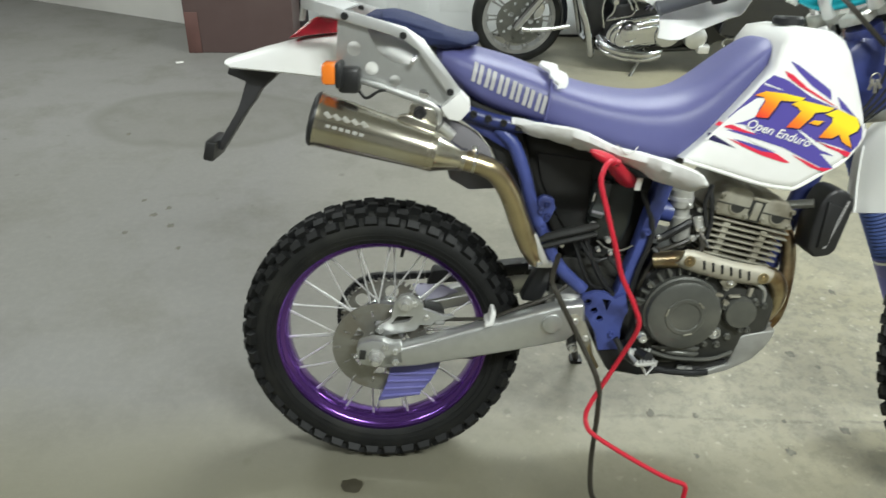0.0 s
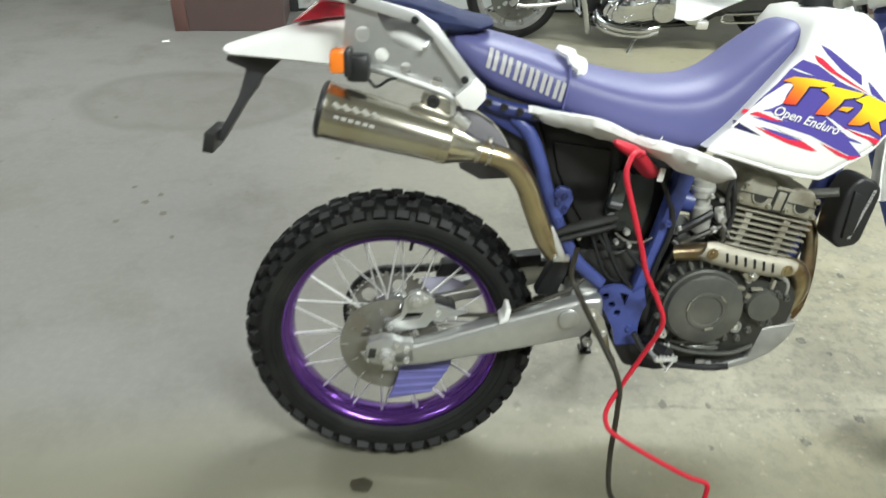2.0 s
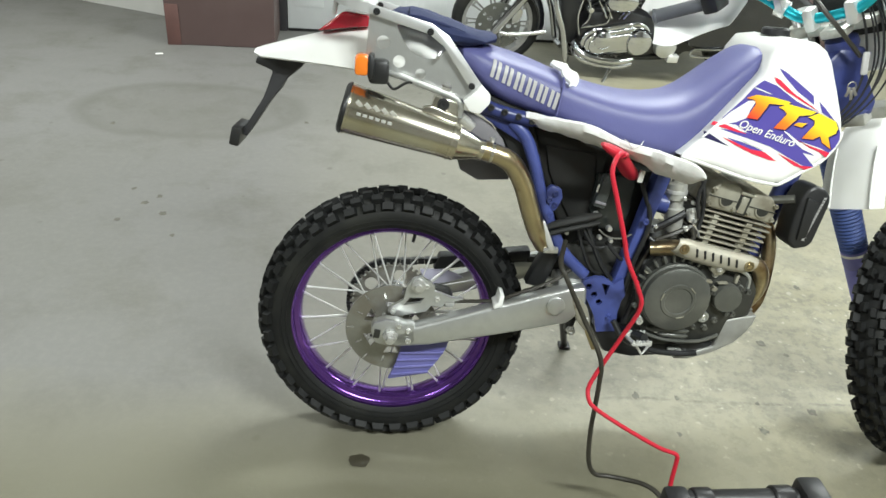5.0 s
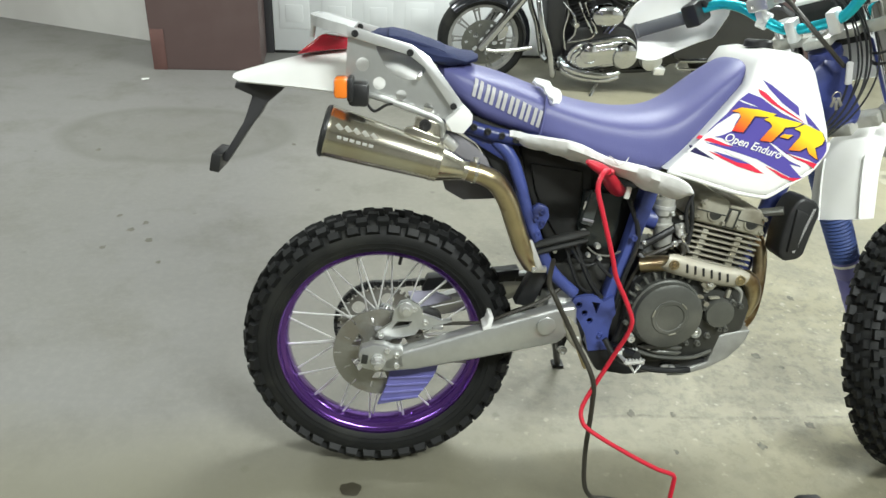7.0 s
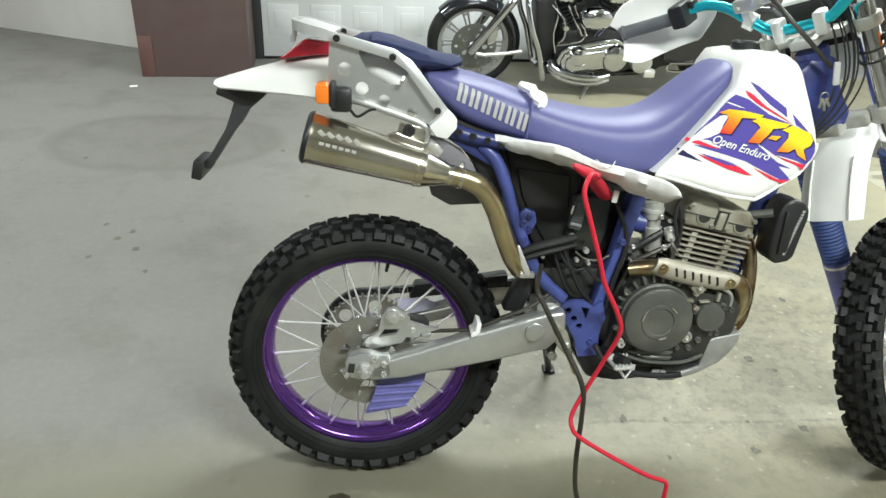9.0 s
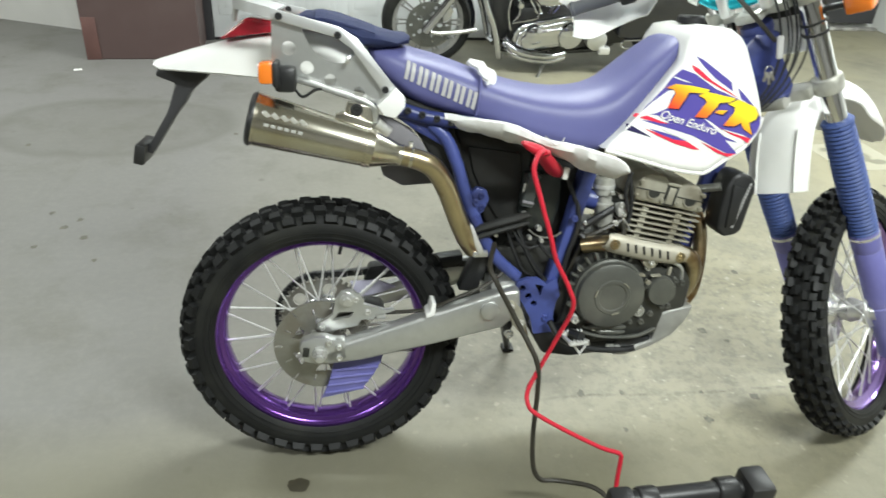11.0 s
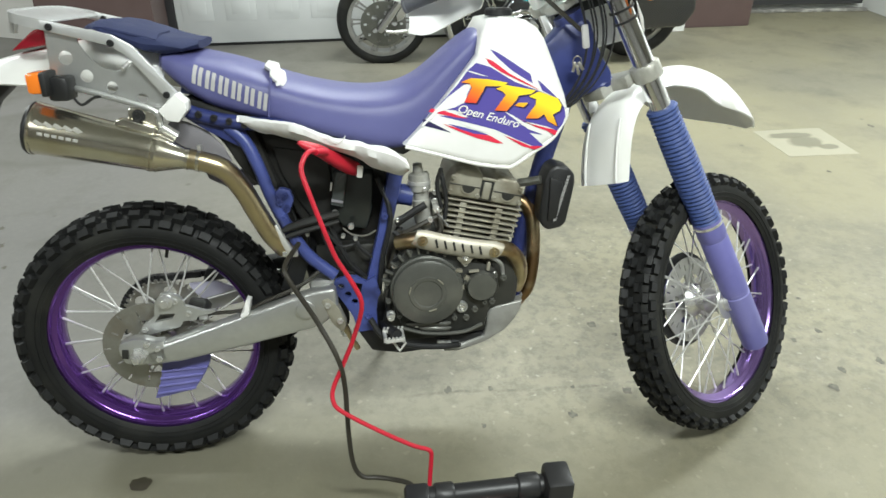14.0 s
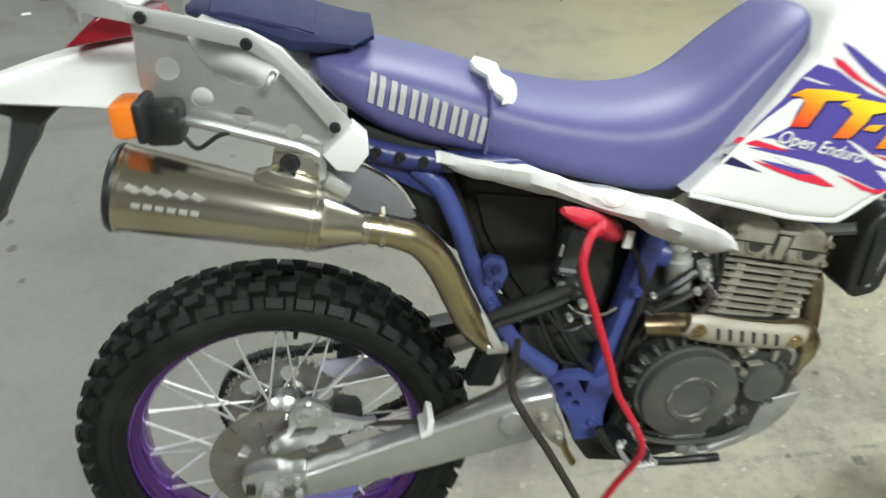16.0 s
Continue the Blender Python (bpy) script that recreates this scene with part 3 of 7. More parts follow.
def tread(hub, w, r_bead, r_out, pitch, kh, rows):
    """Tread blocks, one mesh a row, turned round the wheel."""
    mid = r_bead + (r_out - kh - r_bead) * 0.45
    rng = random.Random(3)
    for shift, a, lt, ls, h in rows:
        s, c = math.sin(radians(a)), math.cos(radians(a))
        r = mid + (r_out - kh - mid) * c ** 0.8
        for sgn in (-1, 1):
            bm = B()
            knob(bm, 0.0, sgn * w / 2 * s ** 0.9, r, sgn * s * 0.9, c, lt, ls, h, 0.74)
            first = part("tread_block", bm, RUBBER, hub, smooth=False)
            for i in range(pitch):
                o = first if i == 0 else new("tread_block", first.data)
                o.parent = hub
                o.matrix_basis = Matrix.Rotation(2 * math.pi * (i + shift + (0.25 if sgn > 0 else 0) + rng.uniform(-0.06, 0.06)) / pitch, 4, "Y")


def make_wheel(name, m, w, r_bead, r_out, rim_mat, pitch, kh, rows, hub_w, spokes, label, waist=0.022):
    bm = B()
    hw = hub_w / 2
    lathe(bm, [(0.012, -hw - 0.012), (0.022, -hw - 0.012), (0.024, -hw), (0.043, -hw), (0.046, -hw + 0.003), (0.043, -hw + 0.008), (0.024, -hw + 0.02),
               (waist, 0), (0.024, hw - 0.02), (0.043, hw - 0.008), (0.046, hw - 0.003), (0.043, hw), (0.024, hw), (0.022, hw + 0.012), (0.012, hw + 0.012)], 32)
    hub = part(name, bm, STEEL, bike, label)
    hub.matrix_basis = m
    part("tyre", carcass(w, r_bead, r_out, kh), RUBBER, hub, "black knobbly off-road tyre, dusty")
    tread(hub, w, r_bead, r_out, pitch, kh, rows)
    for sgn in (-1, 1):
        for f_, y_ in ((0.17, 0.475), (0.34, 0.500)):
            bm = B()
            r_ = r_bead + (r_out - kh - r_bead) * f_
            sweep(bm, [(r_ * math.cos(2 * math.pi * i / 64), sgn * w * y_, r_ * math.sin(2 * math.pi * i / 64)) for i in range(65)], 0.0016, 5, cap=False)
            part("wall_ring", bm, RUBBER, hub)
    bm = B()
    b = r_bead
    q = w * 0.29
    half = [(b + 0.010, q), (b + 0.012, q + 0.0015), (b + 0.010, q + 0.004), (b + 0.003, q + 0.0048), (b - 0.001, q + 0.003), (b - 0.0035, q - 0.002), (b - 0.007, q - 0.005), (b - 0.015, q - 0.008), (b - 0.020, q * 0.55), (b - 0.022, 0.0)]
    lathe(bm, half + [(r, -y) for r, y in half[-2::-1]] + [(b + 0.002, -q + 0.006), (b - 0.010, -q * 0.4), (b - 0.010, q * 0.4), (b + 0.002, q - 0.006)], 84, closed=True)
    part("rim", bm, rim_mat, hub)
    # four spoke kinds, each turned round the wheel
    k = spokes // 4
    for side in (-1, 1):
        for lead in (-1, 1):
            sp = B()
            a1 = radians(lead * 34)
            p0 = Vector((0.040, side * (hw - 0.003), 0))
            p1 = Vector(((b - 0.02) * math.cos(a1), side * 0.009, (b - 0.02) * math.sin(a1)))
            d = (p1 - p0).normalized()
            sweep(sp, [p0, p0 + d * 0.01, p1 - d * 0.016, p1 - d * 0.016, p1], [0.0022, 0.0022, 0.0021, 0.0029, 0.0029], 6)
            first = part("spoke", sp, ALU_PALE, hub)
            off = (0.5 if side > 0 else 0) + (0.25 if lead > 0 else 0)
            for j in range(k):
                o = first if j == 0 else new("spoke", first.data)
                o.parent = hub
                o.matrix_basis = Matrix.Rotation(2 * math.pi * (j + off) / k, 4, "Y")
    bm = B()
    sweep(bm, [(0, 0, b - 0.018), (0, 0, b - 0.045)], [0.0045, 0.004], 8)
    v = part("valve", bm, BLACK, hub)
    v.matrix_basis = Matrix.Rotation(radians(12), 4, "Y")
    return hub


def brake_disc(m, r, y, holes, label, mat=DISC):
    """A drilled disc: slots near the rim, large openings round the carrier."""
    hs = []
    for i in range(holes):
        a = 2 * math.pi * i / holes
        u, w = Vector((math.cos(a), math.sin(a))), Vector((-math.sin(a), math.cos(a)))
        k = 0.90 if i % 2 else 0.78
        hs.append([tuple(u * (r * (k + da)) + w * (r * dw)) for da, dw in ((-0.07, -0.018), (0.07, -0.018), (0.07, 0.018), (-0.07, 0.018))])
    for i in range(6):
        a = 2 * math.pi * (i + 0.5) / 6
        u, w = Vector((math.cos(a), math.sin(a))), Vector((-math.sin(a), math.cos(a)))
        hs.append([tuple(u * (r * p) + w * (r * q)) for p, q in ((0.46, -0.10), (0.62, -0.17), (0.62, 0.17), (0.46, 0.10))])
    bm = drilled(B(), circle_pts(0, 0, r, 56), hs, y - 0.002, y + 0.002)
    d = part("brake_disc", bm, mat, bike, label)
    d.matrix_basis = m
    for i in range(6):
        a = 2 * math.pi * i / 6
        bolt("disc_bolt", (r * 0.36 * math.cos(a), y - 0.002, r * 0.36 * math.sin(a)), 0.005, 0.005, STEEL, d)
    return d


REAR = (0.016, -0.010, 0.326)
rear = make_wheel("rear_wheel", Matrix.Translation(REAR), 0.118, 0.244, 0.328, RIM, 42, 0.015,
                  [(0, 11, 0.030, 0.016, 0.015), (0.5, 34, 0.032, 0.020, 0.015), (0.05, 60, 0.033, 0.021, 0.014)], 0.11, 36, "spoked rear wheel with purple rim")
brake_disc(Matrix.Translation(REAR), 0.111, -0.075, 14, "worn drilled steel disc")
bm = B()
drilled(bm, circle_pts(0, 0, 0.101, 56), [(0.076 * math.cos(a), 0.076 * math.sin(a), 0.017) for a in [2 * math.pi * (i + 0.3) / 6 for i in range(6)]], 0.066, 0.072)
for i in range(44):
    a = 2 * math.pi * i / 44
    box(bm, (0.012, 0.006, 0.007), (0.104 * math.cos(a), 0.069, 0.104 * math.sin(a)), 0, (0, -math.degrees(a), 0))
part("sprocket", bm, DISC, rear, "brown-grey rear sprocket")
bm = B()
lathe(bm, [(0.02, 0.045), (0.062, 0.045), (0.064, 0.05), (0.064, 0.064), (0.02, 0.064)], 32)
part("sprocket_carrier", bm, CHROME, rear)

front = make_wheel("front_wheel", STEER @ Matrix.Translation((0.032, -0.03, -0.746)), 0.090, 0.263, 0.337, RIM_FRONT, 45, 0.014,
                   [(0, 12, 0.028, 0.014, 0.014), (0.5, 36, 0.029, 0.016, 0.014), (0.08, 60, 0.028, 0.017, 0.012)], 0.10, 36, "spoked front wheel with faded purple rim", 0.034)
brake_disc(STEER @ Matrix.Translation((0.032, -0.03, -0.746)), 0.114, 0.060, 30, "slotted steel front disc", DISC_PALE)
bm = B()
ring_plate(bm, 0.105, 0.128, 0.072, 0.078, 48)
part("disc_cover", bm, BLACK, front)

# swingarm, chain and rear brake
bm = B()
prism(bm, [(0.02, 0.352), (0.10, 0.377), (0.25, 0.427), (0.41, 0.478), (0.455, 0.484), (0.46, 0.43), (0.42, 0.390), (0.25, 0.351), (0.10, 0.320), (0.02, 0.312)], -0.158, -0.118, 0.009, segs=3)
sw = part("swingarm", bm, ALU, bike, "brushed aluminium swingarm")
bm = B()
prism(bm, [(0.06, 0.358), (0.25, 0.420), (0.41, 0.468), (0.455, 0.478), (0.46, 0.43), (0.42, 0.406), (0.266, 0.358), (0.06, 0.312)], 0.095, 0.130, 0.009)
part("far_arm", bm, ALU, sw)
bm = B()
box(bm, (0.06, 0.24, 0.08), (0.425, 0, 0.45), 0.01)
part("cross_member", bm, ALU, sw)
bm = B()
lathe(bm, [(0, -0.159), (0.018, -0.159), (0.021, -0.161), (0.021, -0.166), (0.016, -0.168), (0.0, -0.167)], 28, (0.387, 0, 0.437))
part("pivot_cap", bm, ALU, sw)
bm = B()
prism(bm, [(-0.033, 0.360), (-0.027, 0.374), (0.000, 0.383), (0.026, 0.381), (0.045, 0.373), (0.066, 0.374), (0.072, 0.328), (0.043, 0.322), (0.005, 0.316), (-0.023, 0.323), (-0.031, 0.344)], -0.158, -0.128, 0.004)
adj = part("axle_block", bm, ALU, sw)
bm = B()
box(bm, (0.014, 0.004, 0.022), (-0.019, -0.159, 0.348), 0.001, (0, 8, 0))
part("block_window", bm, CASE, adj)
bm = B()
lathe(bm, [(0.02, 0), (0.018, -0.004), (0.0165, -0.004), (0.0165, -0.014), (0.010, -0.017), (0.009, -0.03), (0, -0.031)], 6, (0.011, -0.158, 0.344))
part("axle_nut", bm, STEEL, adj, smooth=False)
for dx, dz in ((0.042, 0.014), (0.042, -0.012), (0.020, 0.026)):
    bolt("adjuster_bolt", (0.011 + dx, -0.158, 0.344 + dz), 0.006, 0.008, STEEL, adj)
# caliper hanger
bm = B()
drilled(bm, [(0.004, 0.380), (0.014, 0.396), (0.040, 0.414), (0.047, 0.450), (0.060, 0.468), (0.078, 0.473), (0.100, 0.461), (0.111, 0.448), (0.110, 0.438), (0.125, 0.433), (0.155, 0.422), (0.177, 0.424), (0.180, 0.418), (0.138, 0.410), (0.131, 0.400), (0.104, 0.400), (0.095, 0.386), (0.025, 0.370)],
        [[(0.040, 0.400), (0.054, 0.420), (0.088, 0.420), (0.079, 0.407)]], -0.111, -0.100)
cb = part("caliper_bracket", bm, ALU, bike, "pale cast brake hanger")
bm = B()
lathe(bm, [(0, -0.020), (0.008, -0.020), (0.009, -0.012), (0.016, -0.010), (0.017, 0.0), (0, 0.0)], 20, (0.072, -0.111, 0.452))
part("pivot_boss", bm, STEEL, cb)
for x_, z_ in ((0.016, 0.383), (0.118, 0.418), (0.092, 0.450)):
    bolt("hanger_bolt", (x_, -0.111, z_), 0.006, 0.007, STEEL, cb)
bm = B()
prism(bm, [(0.100, 0.404), (0.112, 0.436), (0.150, 0.428), (0.160, 0.412), (0.150, 0.396), (0.110, 0.390)], -0.099, -0.05, 0.006)
cal = part("brake_caliper", bm, CASE, bike)
bm = B()
box(bm, (0.022, 0.010, 0.014), (0.148, -0.103, 0.404), 0.003)
part("pin_cap", bm, STEEL, cal)
bm = B()
sweep(bm, curve([(0.160, -0.105, 0.412), (0.25, -0.13, 0.430), (0.3, -0.135, 0.452), (0.38, -0.13, 0.485), (0.43, -0.12, 0.52)]), 0.0045, 8)
part("brake_hose", bm, BLACK_CABLE, bike)
bm = B()
prism(bm, [(0.244, 0.424), (0.262, 0.432), (0.266, 0.458), (0.256, 0.462), (0.252, 0.44), (0.243, 0.434)], -0.166, -0.12, 0.002)
part("hose_guide", bm, WHITE, bike, "white plastic hose clip")
# disc guard under the arm
gd = B()
prism(gd, [(0.045, 0.312), (0.155, 0.325), (0.149, 0.288), (0.131, 0.254), (0.104, 0.216), (0.010, 0.197), (0.030, 0.246)], -0.109, -0.101, 0.003)
gd = part("disc_guard", gd, PURPLE, bike, "purple ribbed plastic disc guard")
for i in range(4):
    t = i / 3
    bm = B()
    a, b = Vector((0.037 - 0.017 * t, -0.111, 0.272 - 0.060 * t)), Vector((0.142 - 0.034 * t, -0.111, 0.277 - 0.054 * t))
    sweep(bm, [a, b], 0.0035, 6)
    part("rib", bm, PURPLE, gd)
# chain as alternating links
bm = B()
wrap = [(0.016 + 0.112 * math.cos(a), 0.069, 0.326 + 0.112 * math.sin(a)) for a in [radians(-62 - 18 * k) for k in range(13)]]
up_run = curve([(0.50, 0.069, 0.42), (0.30, 0.069, 0.335), (0.15, 0.069, 0.262)] + wrap + [(0.15, 0.069, 0.446), (0.30, 0.069, 0.456), (0.50, 0.069, 0.47)], 7)
for i, (a, b) in enumerate(zip(up_run, up_run[1:])):
    d = b - a
    if d.length > 0.06 or d.length < 1e-4:
        continue
    box(bm, (d.length * 0.95, 0.018 if i % 2 else 0.012, 0.015), (a + b) / 2, 0, (0, -math.degrees(math.atan2(d.z, d.x)), 0))
part("chain", bm, BLACK, bike, "dirty drive chain")
bm = B()
prism(bm, [(0.115, 0.425), (0.13, 0.462), (0.25, 0.475), (0.36, 0.49), (0.36, 0.465), (0.25, 0.44), (0.16, 0.43)], 0.05, 0.09, 0.004)
part("chain_guard", bm, BLACK, bike)
bm = B()
prism(bm, [(0.081, 0.424), (0.148, 0.428), (0.195, 0.406), (0.160, 0.392), (0.111, 0.381), (0.091, 0.400)], 0.050, 0.058, 0.003)
part("chain_slider", bm, SLIDER, bike)

# exhaust
EY = -0.175
bm = B()
sweep(bm, [(-0.100, EY, 0.864), (-0.095, EY, 0.8632), (0.118, EY, 0.809), (0.126, EY, 0.807), (0.130, EY, 0.806), (0.172, EY, 0.7955), (0.178, EY, 0.794)],
      [0.049, 0.051, 0.0385, 0.0395, 0.037, 0.0225, 0.0205], 28)
muf = part("silencer", bm, TITAN, bike, "brushed steel silencer with tapered body")
bm = B()
d = Vector((0.213, 0, -0.0542)).normalized()
c0 = Vector((-0.100, EY, 0.864))
sweep(bm, [c0 + d * 0.003, c0, c0 - d * 0.005, c0 - d * 0.008, c0 - d * 0.008, c0 + d * 0.004], [0.052, 0.0525, 0.050, 0.044, 0.026, 0.024], 28)
part("end_cap", bm, BLACK, muf)
for i, t in enumerate((0.02, 0.985)):
    p = c0 + (Vector((0.118, EY, 0.809)) - c0) * t
    bm = B()
    r = 0.0515 if i == 0 else 0.040
    sweep(bm, [p - d * 0.004, p - d * 0.003, p + d * 0.003, p + d * 0.004], [r - 0.001, r + 0.0005, r + 0.0005, r - 0.001], 28)
    part("band", bm, TITAN, muf)
for i in range(5):
    bm = B()
    p = c0 + d * (0.038 + 0.017 * i)
    box(bm, (0.0085, 0.0012, 0.027), (p.x - 0.004, EY - 0.0462 + 0.0012 * i, p.z + 0.0225), 0.0004, (27, -38, 0))
    part("etched_mark", bm, ALU_PALE, muf)
for i in range(6):
    bm = B()
    p = c0 + d * (0.030 + 0.0125 * i)
    box(bm, (0.009, 0.0012, 0.006), (p.x, EY - 0.0494 + 0.0007 * i, p.z + 0.0045), 0.0003, (6, 14, 0))
    part("etched_line", bm, ALU_PALE, muf)
bm = B()
sweep(bm, curve([(0.174, EY, 0.795), (0.215, EY, 0.785), (0.25, -0.168, 0.765), (0.278, -0.158, 0.722), (0.30, -0.148, 0.668), (0.325, -0.137, 0.61), (0.35, -0.12, 0.57)]), [0.0205] * 8 + [0.0215] * 29, 20)
part("mid_pipe", bm, BRONZE, bike, "heat-stained bent exhaust pipe")
for p, q in (((0.176, EY, 0.7945), (0.184, EY, 0.7925)), ((0.198, EY, 0.789), (0.205, EY, 0.7875))):
    bm = B()
    sweep(bm, [p, q], 0.0222, 20)
    pc = part("pipe_clamp", bm, TITAN, bike)
bm = B()
lathe(bm, [(0.0, -0.010), (0.005, -0.010), (0.006, 0.006), (0.0, 0.006)], 6, m=pose(0.204, EY + 0.012, 0.812, 90, 0, 0))
part("clamp_bolt", bm, STEEL, pc)
bm = B()
prism(bm, [(0.072, 0.872), (0.078, 0.896), (0.125, 0.886), (0.130, 0.855), (0.120, 0.838), (0.085, 0.848)], -0.163, -0.150, 0.003)
prism(bm, [(0.050, 0.862), (0.056, 0.876), (0.072, 0.879), (0.128, 0.858), (0.124, 0.838), (0.100, 0.842)], -0.184, -0.164, 0.003)
hang = part("silencer_bracket", bm, TITAN, bike, "folded steel silencer bracket")
bolt("rubber_mount", (0.096, -0.165, 0.880), 0.010, 0.008, BLACK, hang, False)
bm = B()
sweep(bm, [(0.135, -0.16, 0.855), (0.16, -0.155, 0.835)], 0.011, 12)
part("mount_bolt", bm, STEEL, hang)

# luggage rack
RY = -0.150
for sgn, nm in ((1, "rack_rail"), (-1, "rack_rail")):
    bm = B()
    prism(bm, [(-0.062, 1.0635), (0.065, 1.033), (0.100, 1.012), (0.176, 0.917), (0.160, 0.898), (0.090, 0.992), (0.060, 1.013), (-0.062, 1.0445)], sgn * RY - 0.005, sgn * RY + 0.005, 0.0012)
    rail = part(nm, bm, RACK, bike, "brushed aluminium flat rack rail")
    for x, z in ((-0.045, 1.049), (0.062, 1.018), (0.152, 0.918)):
        bolt("bolt", (x, sgn * RY - 0.005, z), 0.0055, 0.005, BLACK, rail, False)
    bm = B()
    sweep(bm, [(0.079, sgn * RY - 0.012, 0.970), (0.086, sgn * RY + 0.012, 0.980)], 0.0042, 10)
    part("locating_pin", bm, STEEL, rail)
# the bar bends inwards and runs across behind
bend = curve([(-0.060, RY, 1.0540), (-0.085, RY, 1.0600), (-0.108, RY + 0.010, 1.0655), (-0.124, RY + 0.034, 1.0690), (-0.131, RY + 0.075, 1.0705), (-0.132, 0, 1.0710)], 6)
bend += [Vector((p.x, -p.y, p.z)) for p in reversed(bend[:-1])]
secs = []
for i, p in enumerate(bend):
    q = (bend[min(i + 1, len(bend) - 1)] - bend[max(i - 1, 0)]).normalized()
    nrm = Vector((q.y, -q.x, 0)).normalized() * 0.005
    up = Vector((0, 0, 0.0095))
    secs.append([p - nrm - up, p + nrm - up, p + nrm + up, p - nrm + up])
rc = part("rear_loop", loft(B(), secs), RACK, bike, "bent aluminium bar across the rack's end", angle=50)
bm = B()
prism(bm, [(-0.126, 1.0735), (-0.126, 1.0775), (-0.050, 1.0590), (-0.050, 1.0550)], -0.128, 0.128, 0.001)
part("end_plate", bm, RACK, rc)
for y in (-0.115, -0.095):
    bm = B()
    sweep(bm, [(-0.126, y, 1.064), (-0.131, y, 1.036)], 0.004, 8)
    part("stud", bm, STEEL, rc)
bm = B()
box(bm, (0.05, 0.28, 0.008), (0.03, 0, 1.032), 0.003, (0, 14, 0))
part("rack_crossbar", bm, ALU_PALE, bike)


PLATE = [(-0.059, 1.050), (-0.063, 0.972), (-0.04, 0.929), (-0.001, 0.926), (0.063, 0.911), (0.135, 0.889), (0.155, 0.900), (0.152, 0.918), (0.096, 0.993), (0.094, 0.983), (0.088, 0.973), (0.076, 0.966), (0.060, 0.965), (0.042, 0.969), (0.024, 0.979), (0.010, 0.996), (0.000, 1.014), (-0.006, 1.033)]
bm = drilled(B(), PLATE,
             [(-0.030, 0.991, 0.0135), (0.003, 0.956, 0.0125), (0.047, 0.934, 0.011), (0.102, 0.911, 0.010)], -0.142, -0.138)
part("side_plate", bm, ALU, bike, "drilled aluminium side plate")
bm = drilled(B(), PLATE,
             [(-0.030, 0.991, 0.0135), (0.003, 0.956, 0.0125)], 0.138, 0.142)
part("side_plate", bm, ALU, bike)
bm = B()
sweep(bm, curve([(-0.025, -0.155, 0.935), (0.0, -0.158, 0.931), (0.06, -0.158, 0.912), (0.115, -0.158, 0.893), (0.132, -0.158, 0.878), (0.13, -0.155, 0.855)]), 0.0065, 10)
part("grab_tube", bm, ALU, bike)
bm = B()
prism(bm, [(0.135, 0.890), (0.172, 0.922), (0.190, 0.905), (0.190, 0.888), (0.172, 0.866), (0.15, 0.87)], -0.172, -0.13, 0.002)
part("rack_foot", bm, WHITE, bike, "white rack mounting foot")

# folded navy pouch strapped on the rack
pouch = empty("pouch", BIKE @ pose(0, 0, 0), "navy fabric pouch lying on the luggage rack", "bag")
secs = []
for x, zt, zb, hw in ((-0.02, 1.044, 1.03, 0.05), (0.0, 1.053, 1.030, 0.09), (0.03, 1.055, 1.020, 0.110), (0.065, 1.050, 1.008, 0.118), (0.11, 1.036, 0.990, 0.118), (0.145, 1.026, 0.985, 0.112), (0.180, 1.018, 0.990, 0.095), (0.206, 1.014, 0.998, 0.07)):
    zm, hh = (zt + zb) / 2, (zt - zb) / 2
    secs.append([Vector((x, hw * math.copysign(abs(math.cos(a)) ** 0.6, math.cos(a)), zm + hh * math.copysign(abs(math.sin(a)) ** 0.8, math.sin(a)) + 0.005 * noise.noise((x * 30, a * 1.6, 1)))) for a in [2 * math.pi * i / 20 for i in range(20)]])
part("body", loft(B(), secs), NAVY, pouch)
bm = B()
sweep(bm, curve([(0.04, -0.110, 1.043), (0.1, -0.112, 1.028), (0.158, -0.085, 1.010)]), 0.004, 8)
part("zip_seam", bm, NAVY, pouch)
for x0_, x1_, z0_, z1_, y_ in ((0.02, 0.135, 1.056, 1.030, -0.088), (0.06, 0.180, 1.044, 1.005, -0.070)):
    bm = B()
    secs = []
    for k in range(9):
        t = k / 8
        zz = z0_ + (z1_ - z0_) * t + 0.004 * noise.noise((t * 6, y_ * 40, 2))
        secs.append([Vector((x0_ + (x1_ - x0_) * t, y_ - 0.022, zz - 0.008)), Vector((x0_ + (x1_ - x0_) * t, y_, zz + 0.002)), Vector((x0_ + (x1_ - x0_) * t, y_ + 0.09, zz + 0.003)), Vector((x0_ + (x1_ - x0_) * t, y_ + 0.09, zz - 0.003)), Vector((x0_ + (x1_ - x0_) * t, y_ - 0.020, zz - 0.012))])
    part("fabric_flap", loft(bm, secs), NAVY, pouch)
bm = B()
box(bm, (0.02, 0.03, 0.012), (0.155, -0.08, 1.008), 0.004)
part("buckle", bm, BLACK, pouch)

# tail: white mudguard, lamp, indicator, plate hanger


def shell(bm, stations, thick=0.003, n=14):
    """A mudguard: stations of centre, sideways axis half width, drop, and up direction."""
    outer = []
    for c, up, hw, drop in stations:
        c, up = Vector(c), Vector(up).normalized()
        o, i = [], []
        for k in range(n + 1):
            s = -1 + 2 * k / n
            p = c + Vector((0, math.copysign(abs(s) ** 0.85, s) * hw, 0)) - up * drop * abs(s) ** 3
            o.append(p)
            i.append(p - up * thick - Vector((0, s * thick, 0)))
        outer.append(o + i[::-1])
    return loft(bm, outer)


